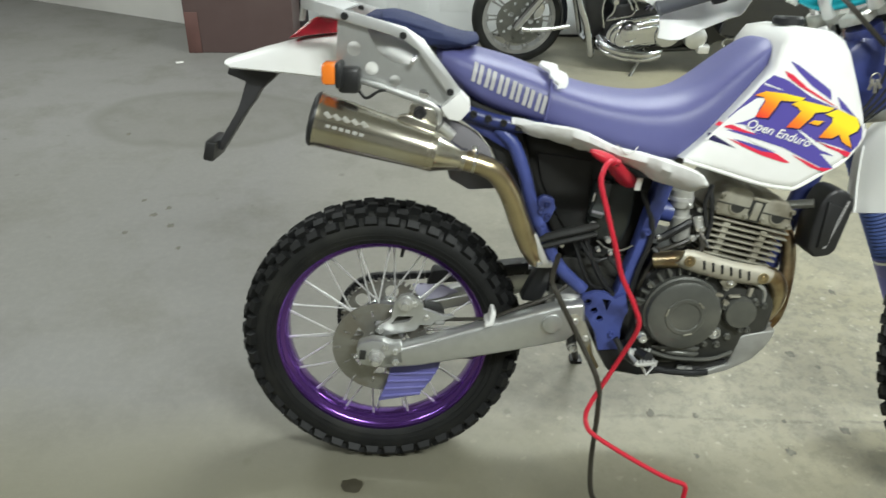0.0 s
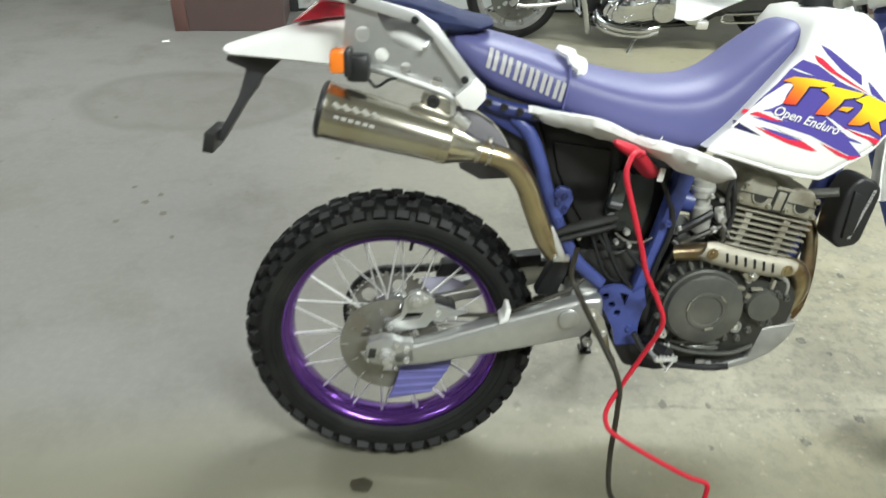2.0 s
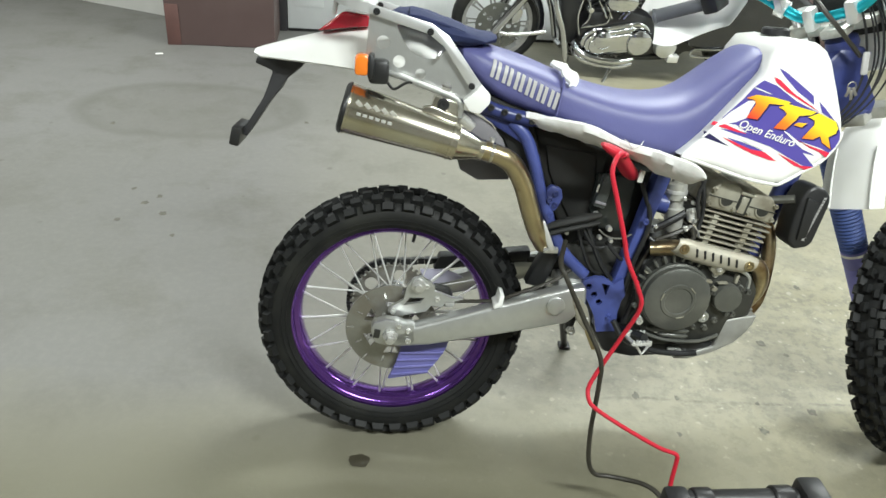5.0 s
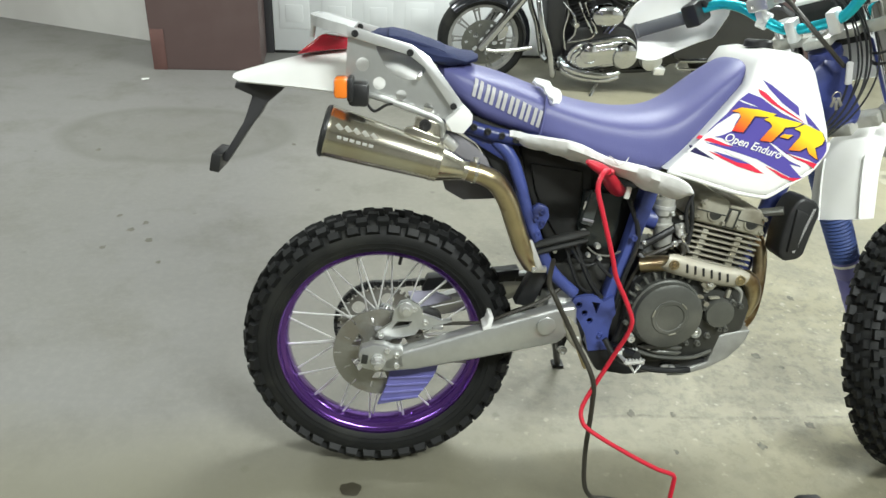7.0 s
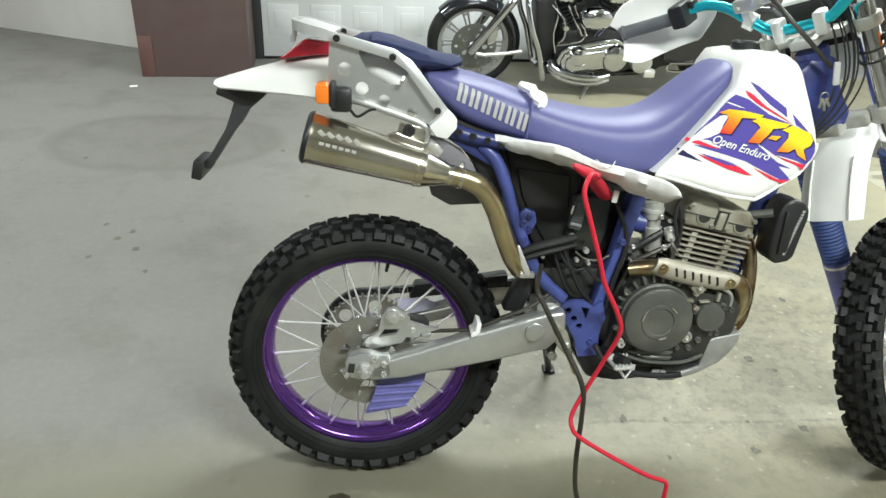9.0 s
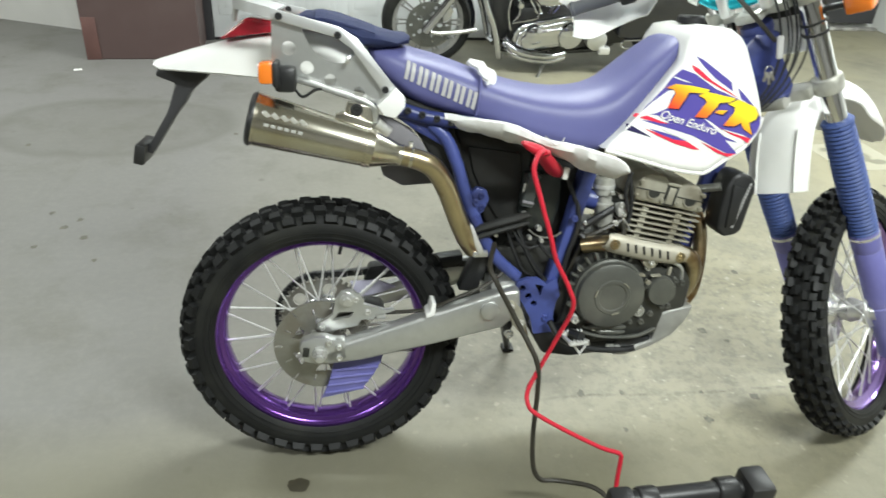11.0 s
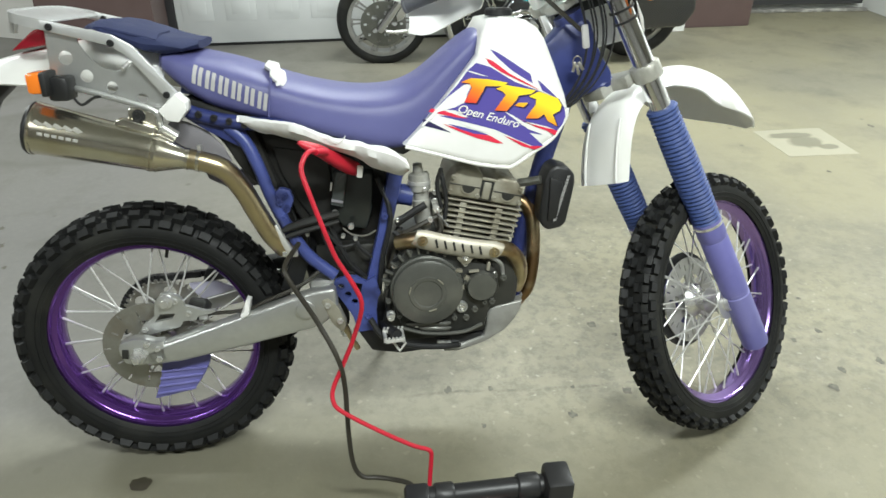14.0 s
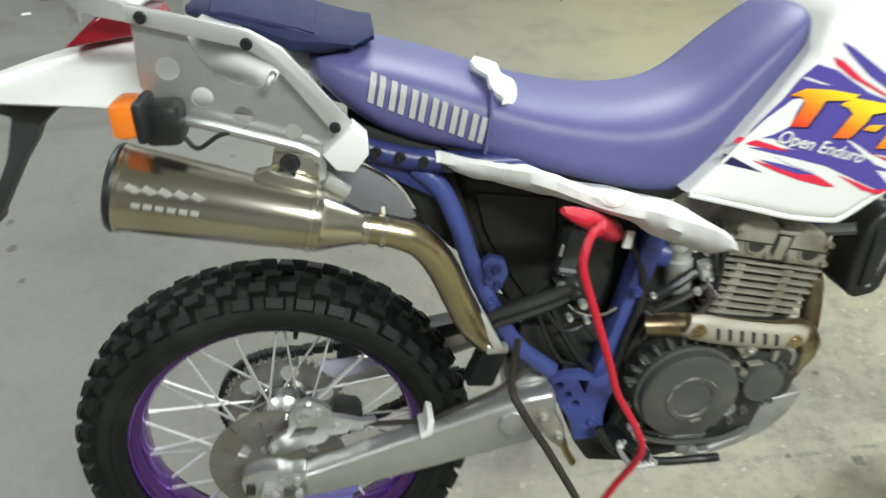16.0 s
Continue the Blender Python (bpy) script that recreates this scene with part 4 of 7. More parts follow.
bm = B()
shell(bm, [((-0.304, 0, 0.950), (-0.2, 0, 1), 0.040, 0.006), ((-0.29, 0, 0.955), (-0.2, 0, 1), 0.060, 0.016), ((-0.23, 0, 0.974), (-0.25, 0, 1), 0.072, 0.038), ((-0.165, 0, 0.992), (-0.25, 0, 1), 0.080, 0.060),
           ((-0.10, 0, 1.006), (-0.15, 0, 1), 0.085, 0.078), ((-0.03, 0, 1.016), (-0.1, 0, 1), 0.088, 0.085), ((0.05, 0, 1.018), (0, 0, 1), 0.09, 0.10), ((0.13, 0, 0.99), (0, 0, 1), 0.09, 0.09)])
part("rear_mudguard", bm, WHITE, bike, "white plastic rear mudguard")
bm = B()
prism(bm, [(-0.17, 0.997), (-0.122, 1.036), (-0.112, 1.040), (-0.062, 1.034), (-0.06, 1.012), (-0.10, 1.008)], -0.055, 0.055, 0.008, segs=3)
part("tail_lamp", bm, RED_LENS, bike, "red tail lamp lens")
ind = B()
box(ind, (0.040, 0.05, 0.046), (-0.036, -0.168, 0.938), 0.008)
ind = part("indicator", ind, BLACK, bike, "rear indicator with orange lens")
bm = B()
box(bm, (0.028, 0.055, 0.039), (-0.068, -0.187, 0.952), 0.007)
part("lens", bm, ORANGE, ind)
bm = B()
box(bm, (0.012, 0.060, 0.046), (-0.051, -0.187, 0.950), 0.005)
part("bezel", bm, BLACK, ind)
bm = B()
sweep(bm, curve([(-0.02, -0.165, 0.918), (-0.005, -0.17, 0.905), (0.02, -0.165, 0.918), (0.05, -0.155, 0.92)]), 0.003, 6)
part("wire", bm, BLACK, ind)
ind2 = B()
box(ind2, (0.055, 0.05, 0.05), (-0.032, 0.165, 0.942), 0.01)
ind2 = part("indicator", ind2, BLACK, bike)
bm = B()
box(bm, (0.028, 0.06, 0.048), (-0.073, 0.19, 0.954), 0.008)
part("lens", bm, ORANGE, ind2)
bm = B()
prism(bm, [(-0.300, 0.935), (-0.195, 0.938), (-0.205, 0.918), (-0.240, 0.888), (-0.252, 0.866), (-0.272, 0.842), (-0.328, 0.757), (-0.341, 0.764), (-0.290, 0.846), (-0.282, 0.866), (-0.268, 0.905), (-0.306, 0.920)], -0.020, 0.020, 0.004)
hanger = part("plate_hanger", bm, DARK_DOOR, bike, "black plastic plate hanger")
bm = B()
box(bm, (0.022, 0.10, 0.042), (-0.347, 0, 0.763), 0.004, (0, 12, 0))
part("reflector_mount", bm, BLACK, hanger)

# seat
SEAT_ST = [(0.122, 0.988, 0.966, 0.080), (0.132, 1.000, 0.952, 0.098), (0.165, 0.998, 0.915, 0.106), (0.21, 0.987, 0.880, 0.112), (0.28, 0.972, 0.858, 0.116), (0.345, 0.947, 0.846, 0.118),
           (0.415, 0.925, 0.820, 0.12), (0.48, 0.912, 0.802, 0.122), (0.54, 0.906, 0.784, 0.122), (0.60, 0.911, 0.770, 0.12), (0.635, 0.923, 0.774, 0.117), (0.67, 0.944, 0.818, 0.112), (0.713, 0.982, 0.880, 0.104),
           (0.75, 1.009, 0.930, 0.096), (0.775, 1.027, 0.958, 0.088), (0.792, 1.028, 0.982, 0.076), (0.801, 1.016, 0.994, 0.055)]
secs = []
for x, zt, zb, hw in SEAT_ST:
    ring = []
    for i in range(28):
        a = 2 * math.pi * i / 28
        c, s = math.cos(a), math.sin(a)
        zz = (zt + zb) / 2 + (zt - zb) / 2 * math.copysign(abs(s) ** 0.62, s)
        yy = hw * math.copysign(abs(c) ** 0.50, c)
        if s > 0:
            yy *= 1 - 0.30 * s ** 2
        ring.append(Vector((x, yy, zz)))
    secs.append(ring)
bm = loft(B(), secs)
seat = part("seat", bm, SEAT, bike, "purple vinyl bench seat")
sub = seat.modifiers.new("subsurf", "SUBSURF")
sub.levels = sub.render_levels = 1


def seat_y(x, z):
    """The right side of the seat at a height."""
    for a, b in zip(SEAT_ST, SEAT_ST[1:]):
        if a[0] <= x <= b[0]:
            t = (x - a[0]) / (b[0] - a[0])
            zt, zb, hw = (a[k] + (b[k] - a[k]) * t for k in (1, 2, 3))
            s = max(-0.98, min(0.98, (z - (zt + zb) / 2) / ((zt - zb) / 2)))
            s = math.copysign(abs(s) ** (1 / 0.62), s)
            c = math.sqrt(1 - s * s)
            return -hw * c ** 0.50 * (1 - 0.30 * s * s if s > 0 else 1)
    return -0.12


bm = B()
sweep(bm, curve([(0.341, -0.118, 0.862), (0.345, -0.1205, 0.90), (0.35, -0.110, 0.934), (0.352, -0.07, 0.949), (0.352, 0, 0.951)]), 0.0022, 6)
part("seam", bm, SEAT, seat)
bm = B()
prism(bm, [(0.28, 0.868), (0.40, 0.858), (0.66, 0.85), (0.672, 0.80), (0.62, 0.768), (0.50, 0.80), (0.36, 0.832)], -0.098, 0.098, 0.006)
part("seat_base", bm, BLACK, seat)
# maker's mark as plain slanted bars
for i in range(12):
    x = 0.194 + 0.0252 * (i // 2) + 0.0112 * (i % 2)
    z = 0.951 - 0.42 * (x - 0.194)
    bm = B()
    vs = []
    for k in range(5):
        q = -1 + 2 * k / 4
        px, pz = x + 0.0055 + q * 0.0035, z + 0.0175 * q
        vs.append([bm.verts.new((px + d_, seat_y(px, pz) - 0.0012, pz - 0.42 * d_)) for d_ in (-0.0036, 0.0036)])
    for a, b in zip(vs, vs[1:]):
        bm.faces.new((a[0], a[1], b[1], b[0]))
    part("printed_bar", bm, PRINT, seat)

# tank
def flame():
    """Printed blend from yellow down to red."""
    m = material("flame_print", (0.9, 0.3, 0.03), 0.3, bump=0.0)
    n, l = m.node_tree.nodes, m.node_tree.links
    tc, sp = n.new("ShaderNodeTexCoord"), n.new("ShaderNodeSeparateXYZ")
    l.new(tc.outputs["Object"], sp.inputs[0])
    ad = n.new("ShaderNodeMath")
    ad.operation = "MULTIPLY_ADD"
    ad.inputs[1].default_value = 0.5
    l.new(sp.outputs["X"], ad.inputs[0])
    l.new(sp.outputs["Z"], ad.inputs[2])
    mr = n.new("ShaderNodeMapRange")
    mr.inputs["From Min"].default_value, mr.inputs["From Max"].default_value = 1.262, 1.335
    l.new(ad.outputs[0], mr.inputs["Value"])
    rp = n.new("ShaderNodeValToRGB")
    e = rp.color_ramp.elements
    e[0].color, e[1].color = (0.75, 0.03, 0.03, 1), (0.95, 0.72, 0.03, 1)
    q = e.new(0.5)
    q.color = (0.92, 0.24, 0.02, 1)
    l.new(mr.outputs["Result"], rp.inputs["Fac"])
    l.new(rp.outputs["Color"], n["Principled BSDF"].inputs["Base Color"])
    return m


FLAME = flame()
TANK = [(0.617, 0.798), (0.664, 0.845), (0.722, 0.912), (0.776, 0.979), (0.784, 1.020), (0.80, 1.046), (0.84, 1.052), (0.881, 1.047), (0.905, 1.032), (0.919, 1.012), (0.945, 0.95), (0.966, 0.895), (0.972, 0.868), (0.968, 0.846), (0.939, 0.804), (0.90, 0.778), (0.855, 0.750), (0.835, 0.747), (0.774, 0.756), (0.70, 0.776)]


def tank_y(z, lift=0.0):
    return -(0.137 - 0.116 * (z - 0.85)) - lift


cxz = Vector((0.82, 0.90))
secs = []
for sgn, shrink, inset in ((-1, 0.90, 0.0), (-1, 0.965, 0.002), (-1, 0.99, 0.007), (-1, 1.0, 0.016), (-1, 1.0, 0.06), (1, 1.0, 0.06), (1, 1.0, 0.016), (1, 0.99, 0.007), (1, 0.965, 0.002), (1, 0.90, 0.0)):
    ring = []
    for x, z in TANK:
        p = cxz + (Vector((x, z)) - cxz) * shrink
        ring.append(Vector((p.x, -sgn * (tank_y(p.y) + inset), p.y)))
    secs.append(ring)
bm = loft(B(), secs)
tank = part("fuel_tank", bm, WHITE, bike, "white fuel tank with violet, red and yellow graphics", angle=50)


def decal(name, poly, mat, lift):
    bm = B()
    bm.faces.new([bm.verts.new((x, tank_y(z, lift), z)) for x, z in poly])
    return part(name, bm, mat, tank, smooth=False)


decal("violet_panel", [(0.774, 0.965), (0.804, 0.956), (0.854, 0.926), (0.912, 0.904), (0.952, 0.888), (0.964, 0.868), (0.966, 0.851), (0.960, 0.835), (0.948, 0.822), (0.927, 0.831), (0.883, 0.842), (0.867, 0.836), (0.807, 0.847), (0.756, 0.855), (0.729, 0.870), (0.692, 0.873), (0.698, 0.885), (0.735, 0.923), (0.756, 0.950)], DECAL, 0.0006)
decal("violet_flash", [(0.693, 0.860), (0.735, 0.857), (0.807, 0.848), (0.867, 0.837), (0.894, 0.827), (0.916, 0.814), (0.888, 0.819), (0.919, 0.791), (0.904, 0.787), (0.865, 0.804), (0.813, 0.828), (0.770, 0.840), (0.727, 0.851)], DECAL, 0.0009)
decal("violet_streak", [(0.802, 0.992), (0.821, 0.984), (0.889, 0.940), (0.894, 0.921), (0.851, 0.947), (0.818, 0.975)], DECAL, 0.0006)
decal("violet_streak", [(0.904, 0.929), (0.920, 0.916), (0.952, 0.886), (0.936, 0.895), (0.915, 0.906)], DECAL, 0.0009)
decal("violet_streak", [(0.659, 0.853), (0.665, 0.853), (0.720, 0.824), (0.697, 0.830), (0.664, 0.839)], DECAL_DARK, 0.0009)
decal("red_streak", [(0.672, 0.868), (0.678, 0.875), (0.704, 0.870), (0.756, 0.852), (0.731, 0.855), (0.693, 0.864)], DECAL_RED, 0.0013)
decal("red_streak", [(0.701, 0.843), (0.734, 0.833), (0.772, 0.824), (0.803, 0.815), (0.832, 0.798), (0.817, 0.799), (0.774, 0.811), (0.734, 0.827)], DECAL_RED, 0.0013)
decal("violet_core", [(0.712, 0.843), (0.745, 0.835), (0.775, 0.826), (0.800, 0.817), (0.770, 0.820), (0.738, 0.831)], DECAL, 0.0015)
decal("red_streak", [(0.832, 0.815), (0.865, 0.802), (0.890, 0.791), (0.918, 0.790), (0.900, 0.783), (0.873, 0.791)], DECAL_RED, 0.0013)
decal("red_streak", [(0.863, 0.850), (0.883, 0.840), (0.919, 0.830), (0.949, 0.822), (0.943, 0.812), (0.924, 0.823), (0.901, 0.831)], DECAL_RED, 0.0013)
decal("red_streak", [(0.794, 0.974), (0.811, 0.967), (0.843, 0.943), (0.888, 0.919), (0.911, 0.906), (0.871, 0.924), (0.826, 0.946), (0.801, 0.963)], DECAL_RED, 0.0013)
decal("white_flash", [(0.766, 0.924), (0.747, 0.921), (0.713, 0.897), (0.688, 0.873), (0.656, 0.840), (0.661, 0.839), (0.692, 0.867), (0.728, 0.876), (0.750, 0.886), (0.754, 0.902)], WHITE, 0.0016)
decal("white_sliver", [(0.752, 0.950), (0.762, 0.949), (0.799, 0.937), (0.786, 0.939), (0.765, 0.945)], WHITE, 0.0016)
decal("white_sliver", [(0.734, 0.846), (0.770, 0.837), (0.802, 0.820), (0.780, 0.826), (0.759, 0.833)], WHITE, 0.0018)
decal("white_sliver", [(0.832, 0.866), (0.851, 0.857), (0.884, 0.836), (0.917, 0.815), (0.885, 0.827), (0.864, 0.842)], WHITE, 0.0018)
for p_ in ([(0.741, 0.927), (0.762, 0.935), (0.799, 0.932), (0.841, 0.924), (0.830, 0.917), (0.793, 0.918), (0.788, 0.908), (0.773, 0.884), (0.748, 0.886), (0.764, 0.916), (0.759, 0.924)],
           [(0.815, 0.912), (0.834, 0.920), (0.856, 0.916), (0.901, 0.907), (0.891, 0.900), (0.864, 0.897), (0.859, 0.888), (0.838, 0.866), (0.812, 0.868), (0.836, 0.899), (0.828, 0.907)],
           [(0.855, 0.877), (0.864, 0.883), (0.885, 0.882), (0.874, 0.873)],
           [(0.885, 0.895), (0.907, 0.905), (0.948, 0.890), (0.957, 0.875), (0.953, 0.864), (0.938, 0.856), (0.948, 0.831), (0.927, 0.843), (0.919, 0.857), (0.905, 0.849), (0.879, 0.850), (0.901, 0.879), (0.901, 0.889)]):
    decal("logo_block", p_, FLAME, 0.0030)
    decal("logo_edge", [(x_ + 0.0035, z_ - 0.0025) for x_, z_ in p_], DECAL_DARK, 0.0024)


def lettering(words, size, m, parent, mat):
    """Printed words in the built-in font, turned into a flat mesh."""
    cu = bpy.data.curves.new("lettering", "FONT")
    cu.body, cu.size, cu.offset = words, size, 0.0003
    tmp = bpy.data.objects.new("lettering", cu)
    me = bpy.data.meshes.new_from_object(tmp)
    bpy.data.objects.remove(tmp)
    bpy.data.curves.remove(cu)
    me.transform(m)
    me.materials.clear()
    me.materials.append(mat)
    o = new("lettering", me)
    o.parent = parent
    return o


side = Matrix.Translation((0.731, 0, 0.867)) @ Matrix.Rotation(radians(15.5), 4, "Y") @ Matrix.Rotation(radians(90), 4, "X") @ Matrix(((1, 0.3, 0, 0), (0, 1, 0, 0), (0, 0, 1, 0), (0, 0, 0, 1)))
words = lettering("Open Enduro", 0.0245, side, tank, PAPER)
for v in words.data.vertices:
    v.co.y = tank_y(v.co.z, 0.0034)
bm = B()
sweep(bm, [(x_, tank_y(z_) + 0.006, z_) for x_, z_ in [(p.x, p.z) for p in curve([(0.622, 0, 0.796), (0.70, 0, 0.775), (0.774, 0, 0.755), (0.835, 0, 0.746), (0.856, 0, 0.749), (0.90, 0, 0.777), (0.940, 0, 0.804), (0.967, 0, 0.844), (0.972, 0, 0.868)], 5)]], 0.0042, 8)
part("moulded_lip", bm, WHITE, tank)
bm = B()
lathe(bm, [(0, 0.0), (0.03, 0.0), (0.03, 0.012), (0.026, 0.016), (0, 0.016)], 24, m=pose(0.84, 0, 1.052, 90, 0, 0))
part("filler_cap", bm, BLACK, tank)

# frame tubes
frame_ob = B()
sweep(frame_ob, curve([(0.250, -0.098, 0.842), (0.283, -0.103, 0.812), (0.306, -0.110, 0.762), (0.327, -0.116, 0.696), (0.349, -0.12, 0.643), (0.374, -0.12, 0.590), (0.405, -0.12, 0.545), (0.455, -0.12, 0.500)]), 0.0138, 14)
fr = part("frame", frame_ob, FRAME_BLUE, bike, "blue painted steel frame")


def tube(name, pts, r, mat=FRAME_BLUE, parent=None, seg=12):
    return part(name, sweep(B(), curve(pts), r, seg), mat, parent or fr)


tube("far_stay", [(0.278, 0.105, 0.853), (0.305, 0.11, 0.764), (0.361, 0.118, 0.626), (0.47, 0.12, 0.50)], 0.0138)
bm = B()
prism(bm, [(0.338, 0.700), (0.350, 0.712), (0.372, 0.706), (0.378, 0.684), (0.366, 0.655), (0.352, 0.650)], -0.128, -0.110, 0.004)
lug = part("mount_lug", bm, FRAME_BLUE, fr)
for x_, z_ in ((0.360, 0.694), (0.362, 0.668)):
    bolt("lug_bolt", (x_, -0.128, z_), 0.006, 0.006, HEAD_BLUE, lug)
bm = B()
prism(bm, [(0.588, 0.76), (0.622, 0.752), (0.588, 0.61), (0.553, 0.46), (0.532, 0.355), (0.500, 0.36), (0.520, 0.46), (0.556, 0.60)], -0.118, -0.078, 0.006)
part("centre_upright", bm, FRAME_BLUE, fr)
bm = B()
prism(bm, [(0.588, 0.76), (0.622, 0.752), (0.588, 0.61), (0.553, 0.46), (0.532, 0.355), (0.500, 0.36), (0.520, 0.46), (0.556, 0.60)], 0.078, 0.118, 0.006)
part("far_upright", bm, FRAME_BLUE, fr)
bm = drilled(B(), [(0.448, 0.470), (0.454, 0.491), (0.480, 0.499), (0.502, 0.498), (0.524, 0.484), (0.545, 0.497), (0.556, 0.456), (0.549, 0.440), (0.545, 0.411), (0.546, 0.362), (0.501, 0.358), (0.490, 0.400), (0.470, 0.436)],
             [(0.467, 0.475, 0.0075), (0.482, 0.455, 0.0075), (0.496, 0.436, 0.0075), [(0.496, 0.484), (0.516, 0.480), (0.510, 0.454)]], -0.130, -0.118)
part("pivot_plate", bm, FRAME_BLUE, fr)
bm = B()
prism(bm, [(0.46, 0.485), (0.53, 0.49), (0.54, 0.45), (0.527, 0.36), (0.508, 0.352), (0.485, 0.42)], -0.112, -0.104, 0.0)
part("pivot_backing", bm, CASE, fr)
bm = B()
prism(bm, [(0.168, 0.862), (0.200, 0.872), (0.284, 0.846), (0.296, 0.800), (0.282, 0.793), (0.222, 0.826)], -0.104, -0.094, 0.003)
part("rail_gusset", bm, HEAD_BLUE, fr)
tube("seat_rail", [(0.12, -0.10, 0.900), (0.20, -0.105, 0.868), (0.29, -0.108, 0.850), (0.45, -0.09, 0.84), (0.62, -0.07, 0.86), (0.80, -0.04, 0.90)], 0.015, HEAD_BLUE)
tube("far_rail", [(0.12, 0.10, 0.900), (0.29, 0.108, 0.850), (0.45, 0.10, 0.84), (0.62, 0.07, 0.86), (0.80, 0.04, 0.90)], 0.015)
tube("backbone", [(0.60, 0, 0.80), (0.80, 0, 0.90), (1.0, 0, 0.985)], 0.026)
tube("down_tube", [(1.02, 0, 0.93), (0.96, 0, 0.74), (0.915, 0, 0.56), (0.89, 0, 0.42)], 0.022, HEAD_BLUE)
tube("cradle_tube", [(0.89, -0.06, 0.42), (0.85, -0.07, 0.335), (0.74, -0.075, 0.305), (0.58, -0.08, 0.31), (0.52, -0.09, 0.35)], 0.0145)
tube("far_cradle_tube", [(0.89, 0.06, 0.42), (0.85, 0.07, 0.335), (0.74, 0.075, 0.305), (0.58, 0.08, 0.31), (0.52, 0.09, 0.35)], 0.0145)
bm = B()
hm = Matrix.Translation(HEAD) @ Matrix.Rotation(radians(-RAKE), 4, "Y")
lathe(bm, [(0.0, -0.09), (0.032, -0.09), (0.036, -0.08), (0.031, -0.065), (0.030, 0.065), (0.036, 0.08), (0.034, 0.095), (0, 0.095)], 24, m=hm @ pose(0, 0, 0, 90, 0, 0))
part("head_tube", bm, HEAD_BLUE, fr)
bm = B()
prism(bm, [(0.88, 0.95), (0.958, 1.006), (0.985, 1.038), (1.04, 1.045), (1.066, 0.977), (1.102, 0.924), (1.096, 0.898), (1.03, 0.872), (0.95, 0.80), (0.91, 0.86)], -0.034, 0.034, 0.012)
part("head_gusset", bm, HEAD_BLUE, fr)
for x, z in ((0.348, 0.680), (0.353, 0.645), (0.572, 0.64), (0.525, 0.40)):
    bolt("frame_bolt", (x, -0.128, z), 0.007, 0.008, FRAME_BLUE, fr)
bm = B()
prism(bm, [(0.165, 0.905), (0.29, 0.87), (0.315, 0.80), (0.345, 0.70), (0.325, 0.692), (0.300, 0.708), (0.262, 0.752), (0.238, 0.800), (0.205, 0.838), (0.17, 0.855)], -0.09, 0.085, 0.01)
part("rear_inner_guard", bm, MATTE, bike, "dark inner mudguard")
for k in range(4):
    bolt("guard_clip", (0.20 + 0.03 * k, -0.12, 0.872 - 0.008 * k), 0.006, 0.008, BLACK, fr, False)
bm = B()
prism(bm, [(0.150, 0.727), (0.215, 0.715), (0.280, 0.702), (0.285, 0.670), (0.207, 0.665), (0.163, 0.689)], 0.056, 0.064, 0.002)
part("mud_flap", bm, LILAC, bike, "grey plastic flap behind the silencer")
bm = B()
prism(bm, [(0.126, 0.835), (0.130, 0.852), (0.142, 0.860), (0.170, 0.852), (0.208, 0.832), (0.236, 0.800), (0.252, 0.765), (0.225, 0.758), (0.180, 0.770), (0.145, 0.788), (0.128, 0.812)], -0.094, -0.090, 0.0015)
part("inner_panel", bm, LILAC, bike, "grey plastic inner mudguard panel")
bm = B()
shell(bm, [((0.26, 0, 0.85), (-1, 0, 0.6), 0.075, 0.03), ((0.30, 0, 0.76), (-1, 0, 0.4), 0.075, 0.03), ((0.34, 0, 0.64), (-1, 0, 0.3), 0.075, 0.03), ((0.37, 0, 0.53), (-1, 0, 0.2), 0.07, 0.03), ((0.385, 0, 0.46), (-1, 0, 0.1), 0.065, 0.03)])
part("splash_guard", bm, BLACK, bike)
bm = B()
prism(bm, [(0.325, 0.455), (0.36, 0.54), (0.375, 0.61), (0.40, 0.60), (0.395, 0.52), (0.37, 0.45)], -0.09, -0.05, 0.006)
part("shock_link_cover", bm, BLACK, bike)
bm = B()
box(bm, (0.014, 0.016, 0.075), (0.349, -0.142, 0.60), 0.004, (0, -25, 0))
part("brake_reservoir_stay", bm, ALU_PALE, bike)
bm = B()
box(bm, (0.034, 0.014, 0.014), (0.362, -0.140, 0.566), 0.003)
part("stay_foot", bm, STEEL, bike)

# rear brake pump beside the arm's pivot
bm = B()
prism(bm, [(0.420, 0.456), (0.438, 0.464), (0.462, 0.436), (0.477, 0.395), (0.467, 0.371), (0.443, 0.396)], -0.160, -0.132, 0.006)
pump = part("brake_pump", bm, CAST, bike, "cast alloy rear brake pump")
bm = B()
sweep(bm, [(0.470, -0.145, 0.385), (0.482, -0.142, 0.352), (0.498, -0.14, 0.320)], [0.009, 0.006, 0.007], 10)
part("push_rod", bm, BRONZE, pump)
for x_, z_ in ((0.436, 0.444), (0.462, 0.404)):
    bolt("pump_bolt", (x_, -0.160, z_), 0.006, 0.007, STEEL, pump)

